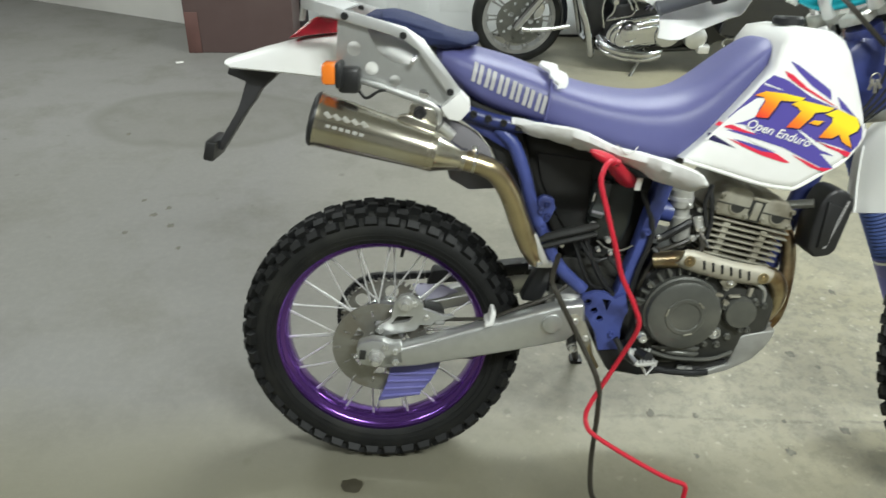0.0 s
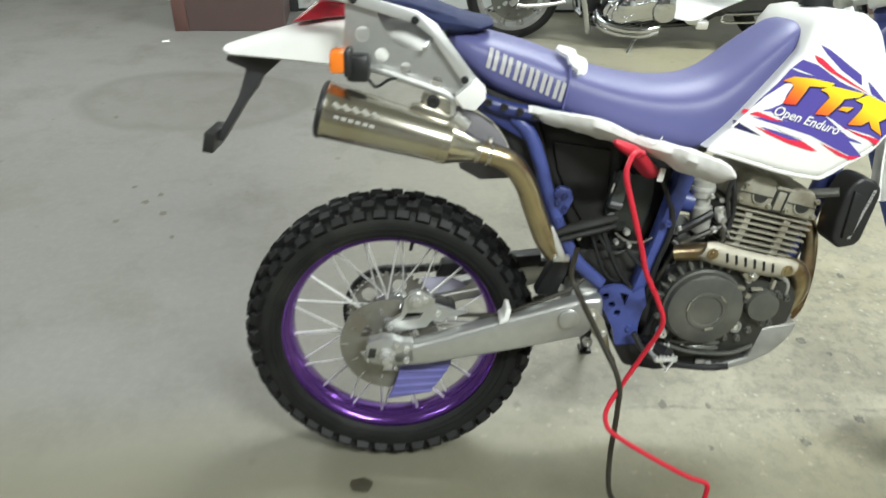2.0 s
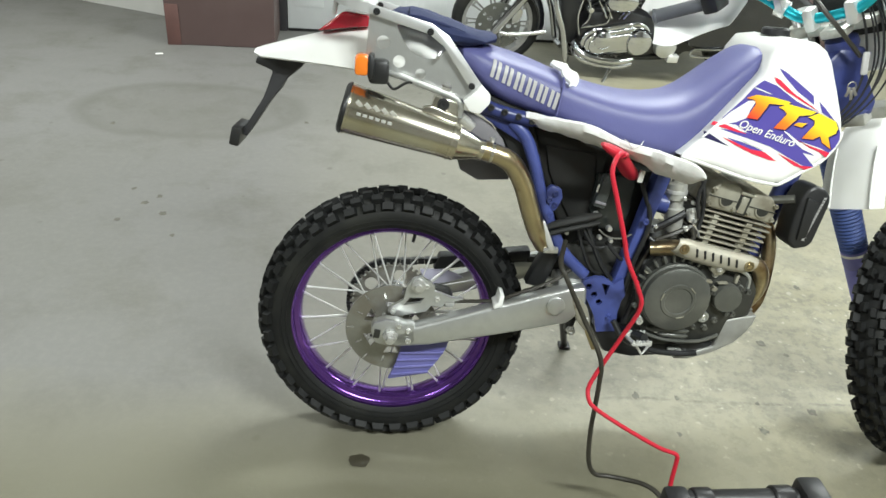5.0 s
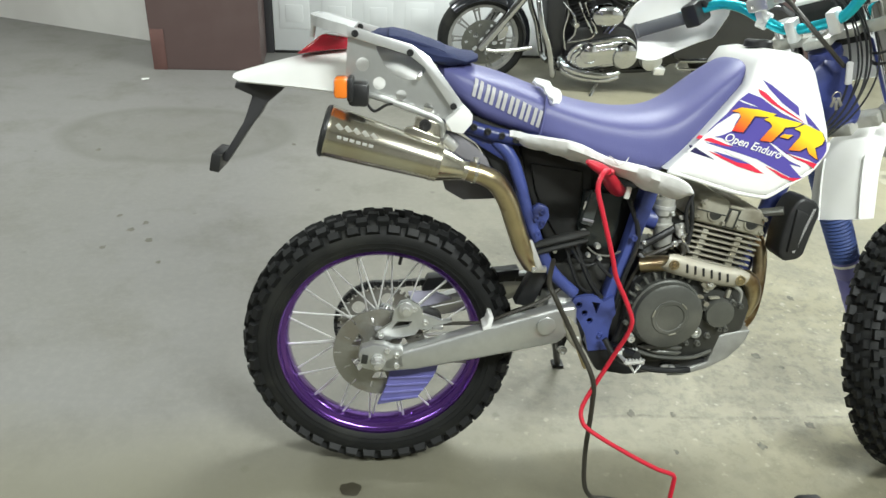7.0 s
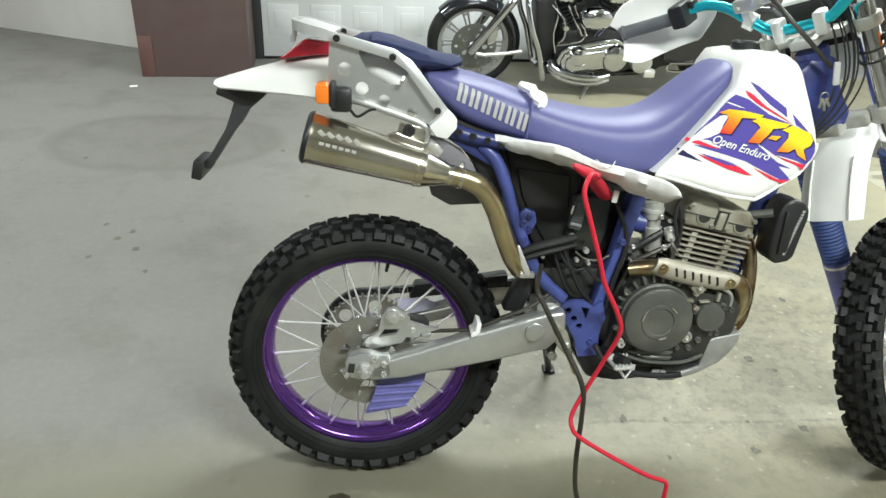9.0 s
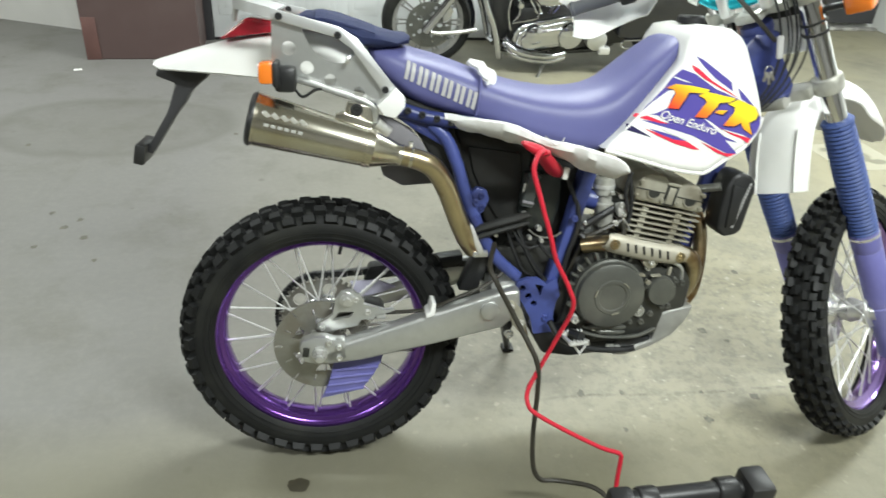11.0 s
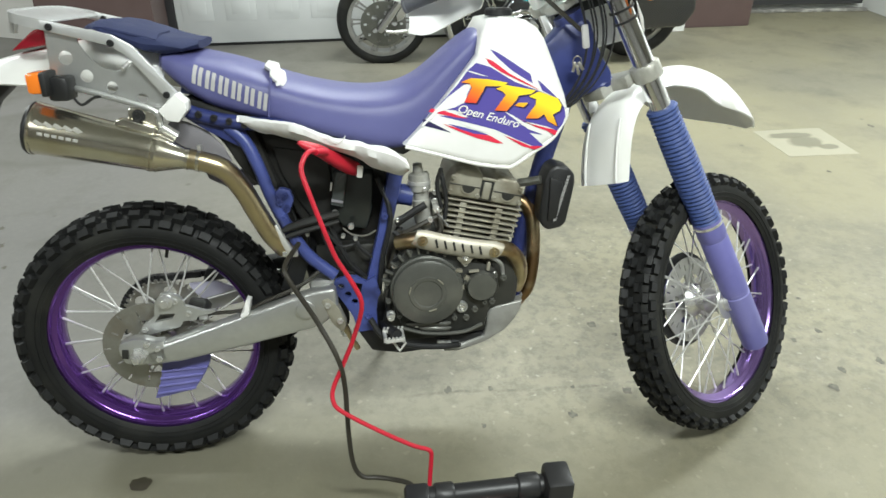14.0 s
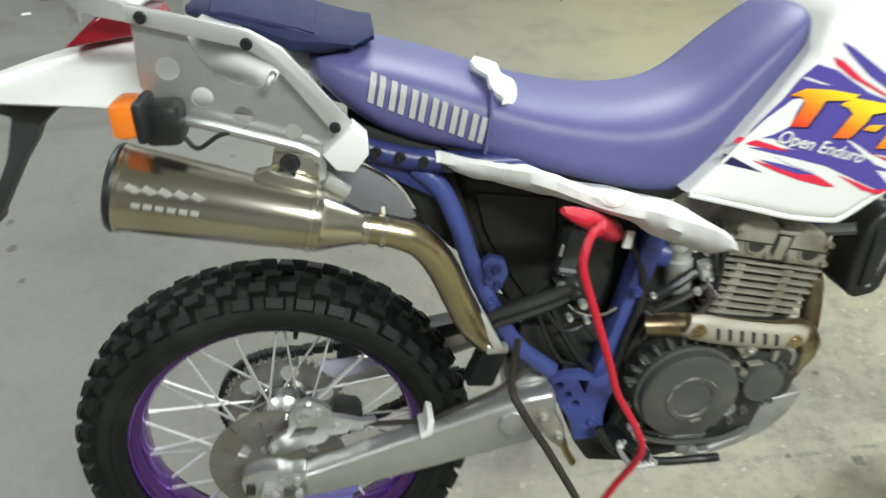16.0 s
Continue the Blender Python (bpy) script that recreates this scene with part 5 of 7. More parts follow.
# airbox and battery under the seat
bm = B()
prism(bm, [(0.302, 0.835), (0.48, 0.815), (0.492, 0.60), (0.42, 0.545), (0.375, 0.63), (0.32, 0.755)], -0.072, 0.085, 0.012, segs=3)
airbox = part("airbox", bm, MATTE, bike)
bm = B()
prism(bm, [(0.335, 0.79), (0.455, 0.775), (0.462, 0.64), (0.425, 0.60), (0.38, 0.67), (0.35, 0.73)], -0.079, -0.068, 0.006)
part("airbox_lid", bm, MATTE, airbox)
bm = B()
prism(bm, [(0.462, 0.735), (0.552, 0.728), (0.546, 0.645), (0.532, 0.598), (0.478, 0.606), (0.452, 0.648)], -0.092, 0.06, 0.006)
battery = part("battery", bm, BATTERY, bike, "glossy black battery under the seat")
bm = B()
prism(bm, [(0.472, 0.738), (0.494, 0.735), (0.481, 0.657), (0.454, 0.664)], -0.108, -0.088, 0.003)
fuse = part("fuse_holder", bm, FUSE, battery, "grey plastic fuse holder")
bm = B()
box(bm, (0.004, 0.003, 0.019), (0.4585, -0.1095, 0.706), 0.0005, (0, 10, 0))
part("label", bm, PAPER, fuse)
bm = B()
box(bm, (0.026, 0.006, 0.006), (0.4695, -0.109, 0.672), 0.001, (0, 12, 0))
part("lid_edge", bm, LILAC, fuse)
bm = B()
sweep(bm, curve([(0.478, -0.100, 0.606), (0.500, -0.108, 0.592), (0.530, -0.110, 0.590), (0.552, -0.112, 0.602)]), 0.0022, 6)
part("earth_wire", bm, DISC, battery)
bm = B()
box(bm, (0.16, 0.10, 0.09), (0.49, -0.03, 0.515), 0.012)
part("crankcase_breather", bm, CASE, bike)
# added black block that darkens the see-through gap beside the upright
bm = B()
prism(bm, [(0.44, 0.80), (0.615, 0.775), (0.602, 0.66), (0.575, 0.52), (0.47, 0.50), (0.45, 0.62)], -0.055, 0.06, 0.01)
part("gap_filler", bm, MATTE, bike, "matte black filler added behind the frame to darken a gap")
bm = B()
sweep(bm, curve([(0.50, 0.0, 0.78), (0.475, 0.0, 0.62), (0.455, 0.0, 0.44)]), [0.034 if k % 2 else 0.028 for k in range(13)], 16)
part("shock_spring", bm, CASE, bike, "dark rear shock spring")
rng = random.Random(8)
for k in range(4):
    x0, z0 = rng.uniform(0.40, 0.50), rng.uniform(0.56, 0.64)
    x1, z1 = rng.uniform(0.50, 0.60), rng.uniform(0.45, 0.62)
    bm = B()
    sweep(bm, curve([(x0, -0.10, z0), ((x0 + x1) / 2, -0.112, (z0 + z1) / 2 + rng.uniform(-0.04, 0.03)), (x1, -0.10, z1)]), rng.uniform(0.003, 0.006), 7)
    part("hose", bm, BLACK, bike)
for pts, r_ in (([(0.56, -0.10, 0.72), (0.585, -0.122, 0.64), (0.565, -0.124, 0.545), (0.552, -0.12, 0.45)], 0.006), ([(0.605, -0.09, 0.60), (0.592, -0.118, 0.52), (0.578, -0.124, 0.43), (0.56, -0.122, 0.36)], 0.008), ([(0.70, -0.11, 0.74), (0.69, -0.112, 0.70), (0.70, -0.115, 0.65)], 0.0045), ([(0.655, -0.1, 0.57), (0.70, -0.15, 0.572), (0.735, -0.155, 0.56)], 0.005)):
    bm = B()
    sweep(bm, curve(pts), r_, 8)
    part("hose", bm, BLACK, bike)
for x, z, s in ((0.463, 0.645, 0.008), (0.497, 0.614, 0.007), (0.478, 0.592, 0.005), (0.40, 0.60, 0.005), (0.505, 0.585, 0.005)):
    bm = B()
    lathe(bm, [(0, -0.006), (s * 0.8, -0.006), (s, -0.002), (s, 0.008), (0, 0.008)], 10, (x, -0.115, z))
    part("hose_fitting", bm, STEEL, bike)
bm = B()
cp = [(0.742, 0.010), (0.722, 0.012), (0.719, 0.0225), (0.712, 0.024), (0.682, 0.024), (0.679, 0.018), (0.662, 0.018), (0.659, 0.0225), (0.606, 0.0215), (0.598, 0.014), (0.588, 0.012)]
sweep(bm, [(0.650 + (0.742 - z_) * 0.10, -0.072, z_) for z_, r_ in cp], [r_ for z_, r_ in cp], 20)
carb = part("carburettor", bm, CARB, bike, "pale alloy carburettor")
bm = B()
ring_plate(bm, 0.0235, 0.0262, -0.004, 0.004, 24)
bmesh.ops.transform(bm, matrix=pose(0.6535, -0.072, 0.700, 90, 0, 0), verts=bm.verts)
part("top_cover", bm, ALU_PALE, carb)
bm = B()
sweep(bm, [(0.60, -0.06, 0.672), (0.64, -0.066, 0.665)], 0.024, 16)
part("intake_boot", bm, FRAME_BLUE, carb)
bm = B()
sweep(bm, [(0.66, -0.066, 0.655), (0.71, -0.05, 0.648)], 0.020, 16)
part("intake_stub", bm, CASE, carb)
bm = B()
box(bm, (0.018, 0.02, 0.03), (0.690, -0.098, 0.650), 0.003, (0, -15, 0))
part("choke_body", bm, ALU_PALE, carb)
for x_, z_ in ((0.686, 0.682), (0.700, 0.622), (0.672, 0.612)):
    bolt("carb_screw", (x_, -0.10, z_), 0.0045, 0.008, STEEL, carb)
for pts in ([(0.60, -0.11, 0.585), (0.64, -0.115, 0.605), (0.69, -0.11, 0.628)], [(0.575, -0.11, 0.50), (0.60, -0.115, 0.575), (0.605, -0.115, 0.60)], [(0.69, -0.10, 0.63), (0.70, -0.11, 0.60), (0.68, -0.115, 0.575)]):
    bm = B()
    sweep(bm, curve(pts), 0.006, 8)
    part("fuel_hose", bm, BLACK_CABLE, bike)

# engine
bm = B()
prism(bm, [(0.575, 0.50), (0.60, 0.555), (0.66, 0.575), (0.74, 0.565), (0.86, 0.545), (0.885, 0.50), (0.875, 0.41), (0.80, 0.335), (0.70, 0.322), (0.60, 0.318), (0.565, 0.37)], -0.125, 0.125, 0.015, segs=3)
eng = part("engine", bm, CASE, bike, "grey air-cooled single-cylinder engine")
bm = B()
prism(bm, [(0.578, 0.50), (0.585, 0.53), (0.62, 0.57), (0.665, 0.580), (0.715, 0.565), (0.745, 0.53), (0.78, 0.535), (0.82, 0.51), (0.83, 0.46), (0.81, 0.42), (0.795, 0.36), (0.72, 0.345), (0.63, 0.352), (0.60, 0.38), (0.585, 0.43)], -0.150, -0.118, 0.008, segs=2)
cov = part("side_cover", bm, CASE, eng)
for i in range(11):
    a = radians(35 + i * 27)
    x, z = 0.668 + 0.099 * math.cos(a), 0.472 + 0.097 * math.sin(a)
    if x < 0.765:
        bolt("cover_bolt", (x, -0.150, z), 0.0055, 0.008, COVER if i % 4 else STEEL, cov)
bm = B()
lathe(bm, [(0.083, 0.02), (0.083, -0.012), (0.0785, -0.014), (0.078, -0.022), (0.077, -0.028), (0.071, -0.031), (0.042, -0.033), (0.040, -0.0355), (0.033, -0.0355), (0.031, -0.033), (0.0, -0.033)], 48, (0.661, -0.15, 0.471))
part("clutch_cover", bm, COVER, eng, "round painted clutch cover")
for a in (45, 165, 285):
    bm = B()
    box(bm, (0.018, 0.004, 0.003), (0.661 + 0.041 * math.cos(radians(a)), -0.186, 0.471 + 0.041 * math.sin(radians(a))), 0.001, (0, -a - 90, 0))
    part("cover_mark", bm, CAST, cov)
bm = B()
lathe(bm, [(0.035, 0.02), (0.035, -0.012), (0.032, -0.018), (0.0, -0.02)], 36, (0.786, -0.150, 0.473))
part("oil_filter_cover", bm, COVER, eng)
for a in (40, 160, 280):
    bolt("cover_bolt", (0.786 + 0.040 * math.cos(radians(a)), -0.150, 0.473 + 0.040 * math.sin(radians(a))), 0.0055, 0.016, COVER, eng)
bm = B()
lathe(bm, [(0.014, 0.01), (0.014, -0.007), (0.012, -0.010), (0.009, -0.010), (0.0085, -0.006), (0, -0.006)], 20, (0.741, -0.15, 0.421))
win = part("oil_window", bm, ALU, eng, "round oil sight glass")
bolt("window_hex", (0.741, -0.156, 0.421), 0.0055, 0.005, STEEL, win)
for k in range(2):
    bm = B()
    sweep(bm, [(0.612 + 0.03 * k, -0.150, 0.384 - 0.013 * k), (0.625 + 0.03 * k, -0.154, 0.384 - 0.013 * k), (0.705, -0.154, 0.380 - 0.013 * k), (0.716, -0.150, 0.379 - 0.013 * k)], [0.003, 0.0065, 0.0065, 0.003], 10)
    part("cast_rib", bm, COVER, eng)
for i in range(9):
    a = radians(62 + i * 13)
    bm = B()
    box(bm, (0.020, 0.012, 0.006), (0.661 + 0.094 * math.cos(a), -0.156, 0.474 + 0.094 * math.sin(a)), 0.002, (0, -math.degrees(a), 0))
    part("cast_rib", bm, COVER, eng)
bm = B()
prism(bm, [(0.728, 0.545), (0.742, 0.572), (0.752, 0.572), (0.768, 0.548), (0.758, 0.532), (0.742, 0.53)], -0.166, -0.150, 0.003)
arm_ = part("clutch_arm", bm, CAST, eng)
bolt("arm_bolt", (0.748, -0.166, 0.548), 0.006, 0.008, STEEL, arm_)
bm = B()
sweep(bm, curve([(0.765, -0.158, 0.548), (0.80, -0.162, 0.545), (0.83, -0.155, 0.525), (0.838, -0.145, 0.49)]), 0.0045, 8)
part("oil_line", bm, ALU, eng)
for x_, z_ in ((0.838, 0.488), (0.772, 0.412), (0.812, 0.43), (0.752, 0.392)):
    bolt("case_bolt", (x_, -0.148, z_), 0.0065, 0.010, COVER, eng)
bm = B()
sweep(bm, curve([(0.605, -0.152, 0.372), (0.66, -0.156, 0.358), (0.74, -0.155, 0.356), (0.79, -0.15, 0.372)]), 0.0045, 8)
part("case_rib", bm, COVER, eng)
bm = B()
prism(bm, [(0.700, 0.296), (0.704, 0.322), (0.716, 0.322), (0.722, 0.308), (0.742, 0.312), (0.742, 0.300)], -0.136, -0.122, 0.002)
part("skid_bracket", bm, ALU, bike)
CYL = Vector((0.79, 0, 0.61))
tiltm = Matrix.Translation(CYL) @ Matrix.Rotation(radians(12), 4, "Y")
bm = B()
box(bm, (0.15, 0.13, 0.17), (0, 0, -0.01), 0.02, m=tiltm)
part("cylinder_core", bm, CASE, eng)
for i in range(10):
    bm = B()
    box(bm, (0.190 - 0.006 * (i % 2) - 0.0025 * (9 - i), 0.196, 0.0046), (-0.001, 0, -0.0795 + 0.0132 * i), 0.0018, m=tiltm)
    part("cooling_fin", bm, CAST, eng)
bm = B()
prism(bm, [(-0.088, 0.047), (0.087, 0.047), (0.079, 0.090), (0.061, 0.108), (0.018, 0.109), (0.008, 0.097), (0.001, 0.081), (-0.008, 0.097), (-0.025, 0.113), (-0.066, 0.113), (-0.079, 0.102), (-0.090, 0.080)], -0.102, 0.09, 0.007, m=tiltm, segs=3)
head = part("cylinder_head", bm, CAST, eng, "finned olive-grey cylinder head")
for x0_, x1_, z_ in ((-0.088, -0.018, 0.0765), (0.014, 0.083, 0.0745)):
    bm = B()
    box(bm, (x1_ - x0_, 0.003, 0.0024), ((x0_ + x1_) / 2, -0.1025, z_), 0.0006, m=tiltm)
    part("joint_line", bm, CASE, head)
# dark half-discs on the flat face stand in for shade in recesses
for cx_, cz_ in ((-0.044, 0.0755), (0.048, 0.0735)):
    bm = B()
    prism(bm, [(cx_ + 0.0148 * math.cos(radians(180 + 18 * k)), cz_ + 0.0148 * math.sin(radians(180 + 18 * k))) for k in range(11)], -0.1042, -0.100, 0, m=tiltm)
    part("recess_shade", bm, CASE, head)
    bm = B()
    lathe(bm, [(0.0148, -0.1028), (0.0182, -0.1028), (0.0182, -0.1052), (0.0148, -0.1052)], 28, closed=True, m=tiltm @ Matrix.Translation((cx_, 0, cz_)))
    bmesh.ops.delete(bm, geom=[v for v in bm.verts if (tiltm.inverted() @ v.co).z > cz_ + 0.0005], context="VERTS")
    part("recess_rim", bm, CAST, head)
# dark plate painted as the shaded border of the plug slot
bm = B()
box(bm, (0.030, 0.004, 0.052), (-0.002, -0.1015, 0.075), 0.002, m=tiltm)
part("plug_shade", bm, CASE, head)
bm = B()
box(bm, (0.018, 0.008, 0.040), (-0.002, -0.102, 0.073), 0.003, m=tiltm)
box(bm, (0.034, 0.010, 0.008), (-0.002, -0.102, 0.100), 0.003, m=tiltm)
part("plug_bridge", bm, CAST, head)
for x_, z_ in ((-0.082, 0.058), (-0.082, 0.092), (0.078, 0.058), (0.074, 0.090), (-0.020, 0.058), (0.018, 0.058)):
    bolt("head_bolt", (x_, -0.102, z_), 0.0048, 0.008, CAST, eng, m=tiltm)
for x in (-0.045, 0.04):
    bm = B()
    box(bm, (0.016, 0.012, 0.118), (x, -0.088, -0.024), 0.003, m=tiltm)
    part("fin_web", bm, CAST, eng)
# small fittings between carburettor, cylinder and covers
for x_, y_, z_, sx_, sz_, a_ in ((0.732, -0.158, 0.514, 0.020, 0.007, 10), (0.768, -0.158, 0.511, 0.024, 0.005, -4), (0.752, -0.156, 0.494, 0.012, 0.012, 30), (0.716, -0.158, 0.522, 0.014, 0.006, 40), (0.802, -0.152, 0.520, 0.008, 0.022, 8), (0.742, -0.157, 0.474, 0.008, 0.014, 0)):
    bm = B()
    box(bm, (sx_, 0.012, sz_), (x_, y_, z_), 0.002, (0, a_, 0))
    part("case_bracket", bm, CAST, eng)
for x_, y_, z_, r_ in ((0.686, -0.105, 0.664, 0.0055), (0.675, -0.112, 0.623, 0.006), (0.694, -0.108, 0.642, 0.004), (0.600, -0.122, 0.628, 0.004), (0.664, -0.100, 0.690, 0.004)):
    bolt("fitting_screw", (x_, y_, z_), r_, 0.008, STEEL, eng)
bm = B()
sweep(bm, curve([(0.694, -0.098, 0.668), (0.690, -0.105, 0.640), (0.706, -0.108, 0.618), (0.716, -0.104, 0.600)]), 0.0024, 6)
part("bright_wire", bm, STEEL, eng)
for pts, r_ in (([(0.598, -0.118, 0.618), (0.628, -0.124, 0.640), (0.664, -0.118, 0.660)], 0.0085), ([(0.700, -0.098, 0.735), (0.706, -0.104, 0.700), (0.712, -0.104, 0.66), (0.708, -0.108, 0.62)], 0.005), ([(0.592, -0.12, 0.60), (0.612, -0.128, 0.585), (0.640, -0.12, 0.572)], 0.006)):
    bm = B()
    sweep(bm, curve(pts), r_, 9)
    part("rubber_pipe", bm, BLACK, eng)
# header pipe and its heat shield
bm = B()
sweep(bm, curve([(0.60, -0.125, 0.575), (0.65, -0.152, 0.589), (0.72, -0.157, 0.577), (0.79, -0.152, 0.562), (0.845, -0.140, 0.553), (0.875, -0.125, 0.518), (0.885, -0.105, 0.475), (0.880, -0.085, 0.435)]), 0.0185, 18)
part("header_pipe", bm, BRONZE, bike, "heat-stained header pipe")
bm = B()
sh0, sh1 = Vector((0.634, -0.178, 0.603)), Vector((0.828, -0.174, 0.560))
secs = []
for k in range(11):
    t = k / 10
    c = sh0.lerp(sh1, t) + Vector((0, 0, -0.006 * math.sin(math.pi * t)))
    hh = 0.0215 * (0.72 if k in (0, 10) else 1)
    ring = []
    for j in range(9):
        a = radians(-75 + 150 * j / 8)
        ring.append(c + Vector((0.008 * math.sin(a), 0.012 - 0.016 * math.cos(a), hh * math.sin(a) / math.sin(radians(75)))))
    for j in range(8, -1, -1):
        a = radians(-75 + 150 * j / 8)
        ring.append(c + Vector((0.007 * math.sin(a), 0.0145 - 0.016 * math.cos(a), 0.92 * hh * math.sin(a) / math.sin(radians(75)))))
    secs.append(ring)
shield = part("heat_shield", loft(bm, secs), SHIELD, bike, "slotted metal heat shield")
for k in range(6):
    t = 0.25 + 0.10 * k
    c = sh0.lerp(sh1, t)
    bm = B()
    box(bm, (0.0045, 0.004, 0.020), (c.x, c.y - 0.0042, c.z - 0.003), 0.0012, (0, -10, 0))
    part("slot", bm, BLACK, shield)
for t in (0.09, 0.91):
    c = sh0.lerp(sh1, t)
    bm = B()
    ring_plate(bm, 0.0085, 0.0115, -0.0050, 0.0010, 20, (c.x, c.y - 0.001, c.z - 0.002))
    part("bolt_ring", bm, BRONZE, shield)
    bolt("shield_bolt", (c.x, c.y - 0.003, c.z - 0.002), 0.0055, 0.005, BRONZE, shield, False)
bm = B()
sweep(bm, curve([(0.885, 0.0, 0.640), (0.925, -0.02, 0.600), (0.930, -0.045, 0.520), (0.918, -0.06, 0.430), (0.890, -0.06, 0.385)]), 0.0165, 16)
part("front_pipe", bm, BRONZE, bike, "rust-brown front pipe")
# skid plate, peg, brake pedal, stand
bm = B()
secs = []
for x, z, tx, tz in ((0.898, 0.414, 1, 0.1), (0.890, 0.385, 1, -0.35), (0.873, 0.357, 0.85, -0.6), (0.848, 0.334, 0.6, -0.8), (0.815, 0.314, 0.4, -1), (0.77, 0.300, 0.2, -1), (0.72, 0.288, 0, -1), (0.62, 0.286, 0, -1)):
    nrm = Vector((tx, 0, tz)).normalized()
    ring = []
    prof = [(-0.098, 0.06), (-0.10, 0.02), (-0.088, 0.0), (0.088, 0.0), (0.10, 0.02), (0.098, 0.06)]
    for y, inn in prof:
        ring.append(Vector((x, y, z)) - nrm * inn)
    for y, inn in prof[::-1]:
        ring.append(Vector((x, y * 0.96, z)) - nrm * (inn + 0.004))
    secs.append(ring)
skid = part("skid_plate", loft(bm, secs), SKID, bike, "bare aluminium skid plate")
bm = B()
prism(bm, [(0.806, 0.386), (0.812, 0.398), (0.830, 0.405), (0.890, 0.417), (0.884, 0.392), (0.872, 0.369), (0.848, 0.340), (0.800, 0.311), (0.740, 0.291), (0.705, 0.291), (0.710, 0.308), (0.745, 0.309), (0.798, 0.328), (0.803, 0.350)], -0.128, -0.102, 0.004, segs=3)
part("side_wing", bm, SKID, skid)
bm = B()
box(bm, (0.03, 0.006, 0.022), (0.70, -0.126, 0.312), 0.004)
part("skid_lug", bm, ALU, skid)
bm = B()
prism(bm, [(0.50, 0.352), (0.53, 0.30), (0.60, 0.288), (0.72, 0.30), (0.80, 0.318), (0.80, 0.335), (0.60, 0.33), (0.54, 0.37)], -0.122, 0.11, 0.008)
part("lower_case", bm, BLACK, eng)
peg = B()
for a_, b_ in (((0.560, -0.170), (0.600, -0.170)), ((0.600, -0.170), (0.603, -0.214)), ((0.603, -0.214), (0.563, -0.214)), ((0.563, -0.214), (0.560, -0.170)), ((0.581, -0.170), (0.583, -0.214))):
    sweep(peg, [(a_[0], a_[1], 0.376), (b_[0], b_[1], 0.372)], 0.0045, 6)
for k in range(6):
    box(peg, (0.005, 0.006, 0.012), (0.562 + 0.008 * k, -0.214, 0.377), 0.001, (0, 20, 0))
    box(peg, (0.005, 0.006, 0.012), (0.560 + 0.008 * k, -0.170, 0.381), 0.001, (0, 20, 0))
sweep(peg, [(0.578, -0.190, 0.362), (0.594, -0.196, 0.338), (0.608, -0.190, 0.356)], 0.0035, 6)
peg = part("foot_peg", peg, ALU_PALE, bike, "bare toothed metal foot peg")
bm = B()
sweep(bm, [(0.59, -0.205, 0.385), (0.575, -0.16, 0.375), (0.56, -0.12, 0.37)], 0.011, 10)
part("peg_mount", bm, BLACK, peg)
bolt("peg_pin", (0.577, -0.172, 0.42), 0.008, 0.02, STEEL, peg, False)
bm = B()
sweep(bm, curve([(0.53, -0.15, 0.40), (0.56, -0.165, 0.36), (0.63, -0.17, 0.335), (0.70, -0.168, 0.328), (0.735, -0.175, 0.335)]), 0.007, 10)
part("brake_pedal", bm, BLACK, bike)
bm = B()
sweep(bm, [(0.475, 0.13, 0.33), (0.525, 0.24, 0.19), (0.565, 0.33, 0.070)], [0.012, 0.011, 0.010], 12)
st = part("side_stand", bm, BLACK, bike, "side stand propping the machine on its far side")
bm = B()
box(bm, (0.035, 0.035, 0.009), (0.566, 0.336, 0.0645), 0.003, (10, 0, 0))
part("stand_foot", bm, BLACK, st)
bm = B()
prism(bm, [(0.445, 0.40), (0.47, 0.405), (0.478, 0.345), (0.468, 0.30), (0.455, 0.30), (0.45, 0.35)], -0.04, -0.01, 0.005)
part("linkage_arm", bm, BLACK, bike)
bolt("linkage_bolt", (0.465, -0.04, 0.315), 0.010, 0.014, STEEL, bike)
bm = B()
prism(bm, [(0.395, 0.405), (0.45, 0.41), (0.445, 0.375), (0.40, 0.37)], -0.06, -0.02, 0.006)
part("linkage_yoke", bm, CAST, bike)

# oil cooler pod ahead of the cylinder
bm = B()
prism(bm, [(0.934, 0.70), (0.945, 0.728), (0.960, 0.738), (0.990, 0.730), (1.004, 0.714), (1.006, 0.695), (0.990, 0.600), (0.978, 0.588), (0.946, 0.582), (0.928, 0.600), (0.928, 0.64)], -0.110, -0.04, 0.016, segs=3)
pod = part("horn_pod", bm, BLACK, bike, "black rubber-edged pod ahead of the engine")
bm = B()
prism(bm, [(0.946, 0.712), (0.976, 0.70), (0.966, 0.615), (0.944, 0.607)], -0.117, -0.106, 0.004)
part("front_pad", bm, BLACK, pod)
for k in range(15):
    bm = B()
    for s_ in (-40, 40):
        box(bm, (0.0085, 0.002, 0.0018), (0.988 - 0.0019 * k, -0.1125, 0.710 - 0.0072 * k), 0.0004, (0, s_, 0))
    part("grille_mesh", bm, PRINT, pod)
bm = B()
sweep(bm, [(0.885, -0.06, 0.685), (0.93, -0.09, 0.70)], 0.010, 8)
part("pod_bracket", bm, COVER, pod)

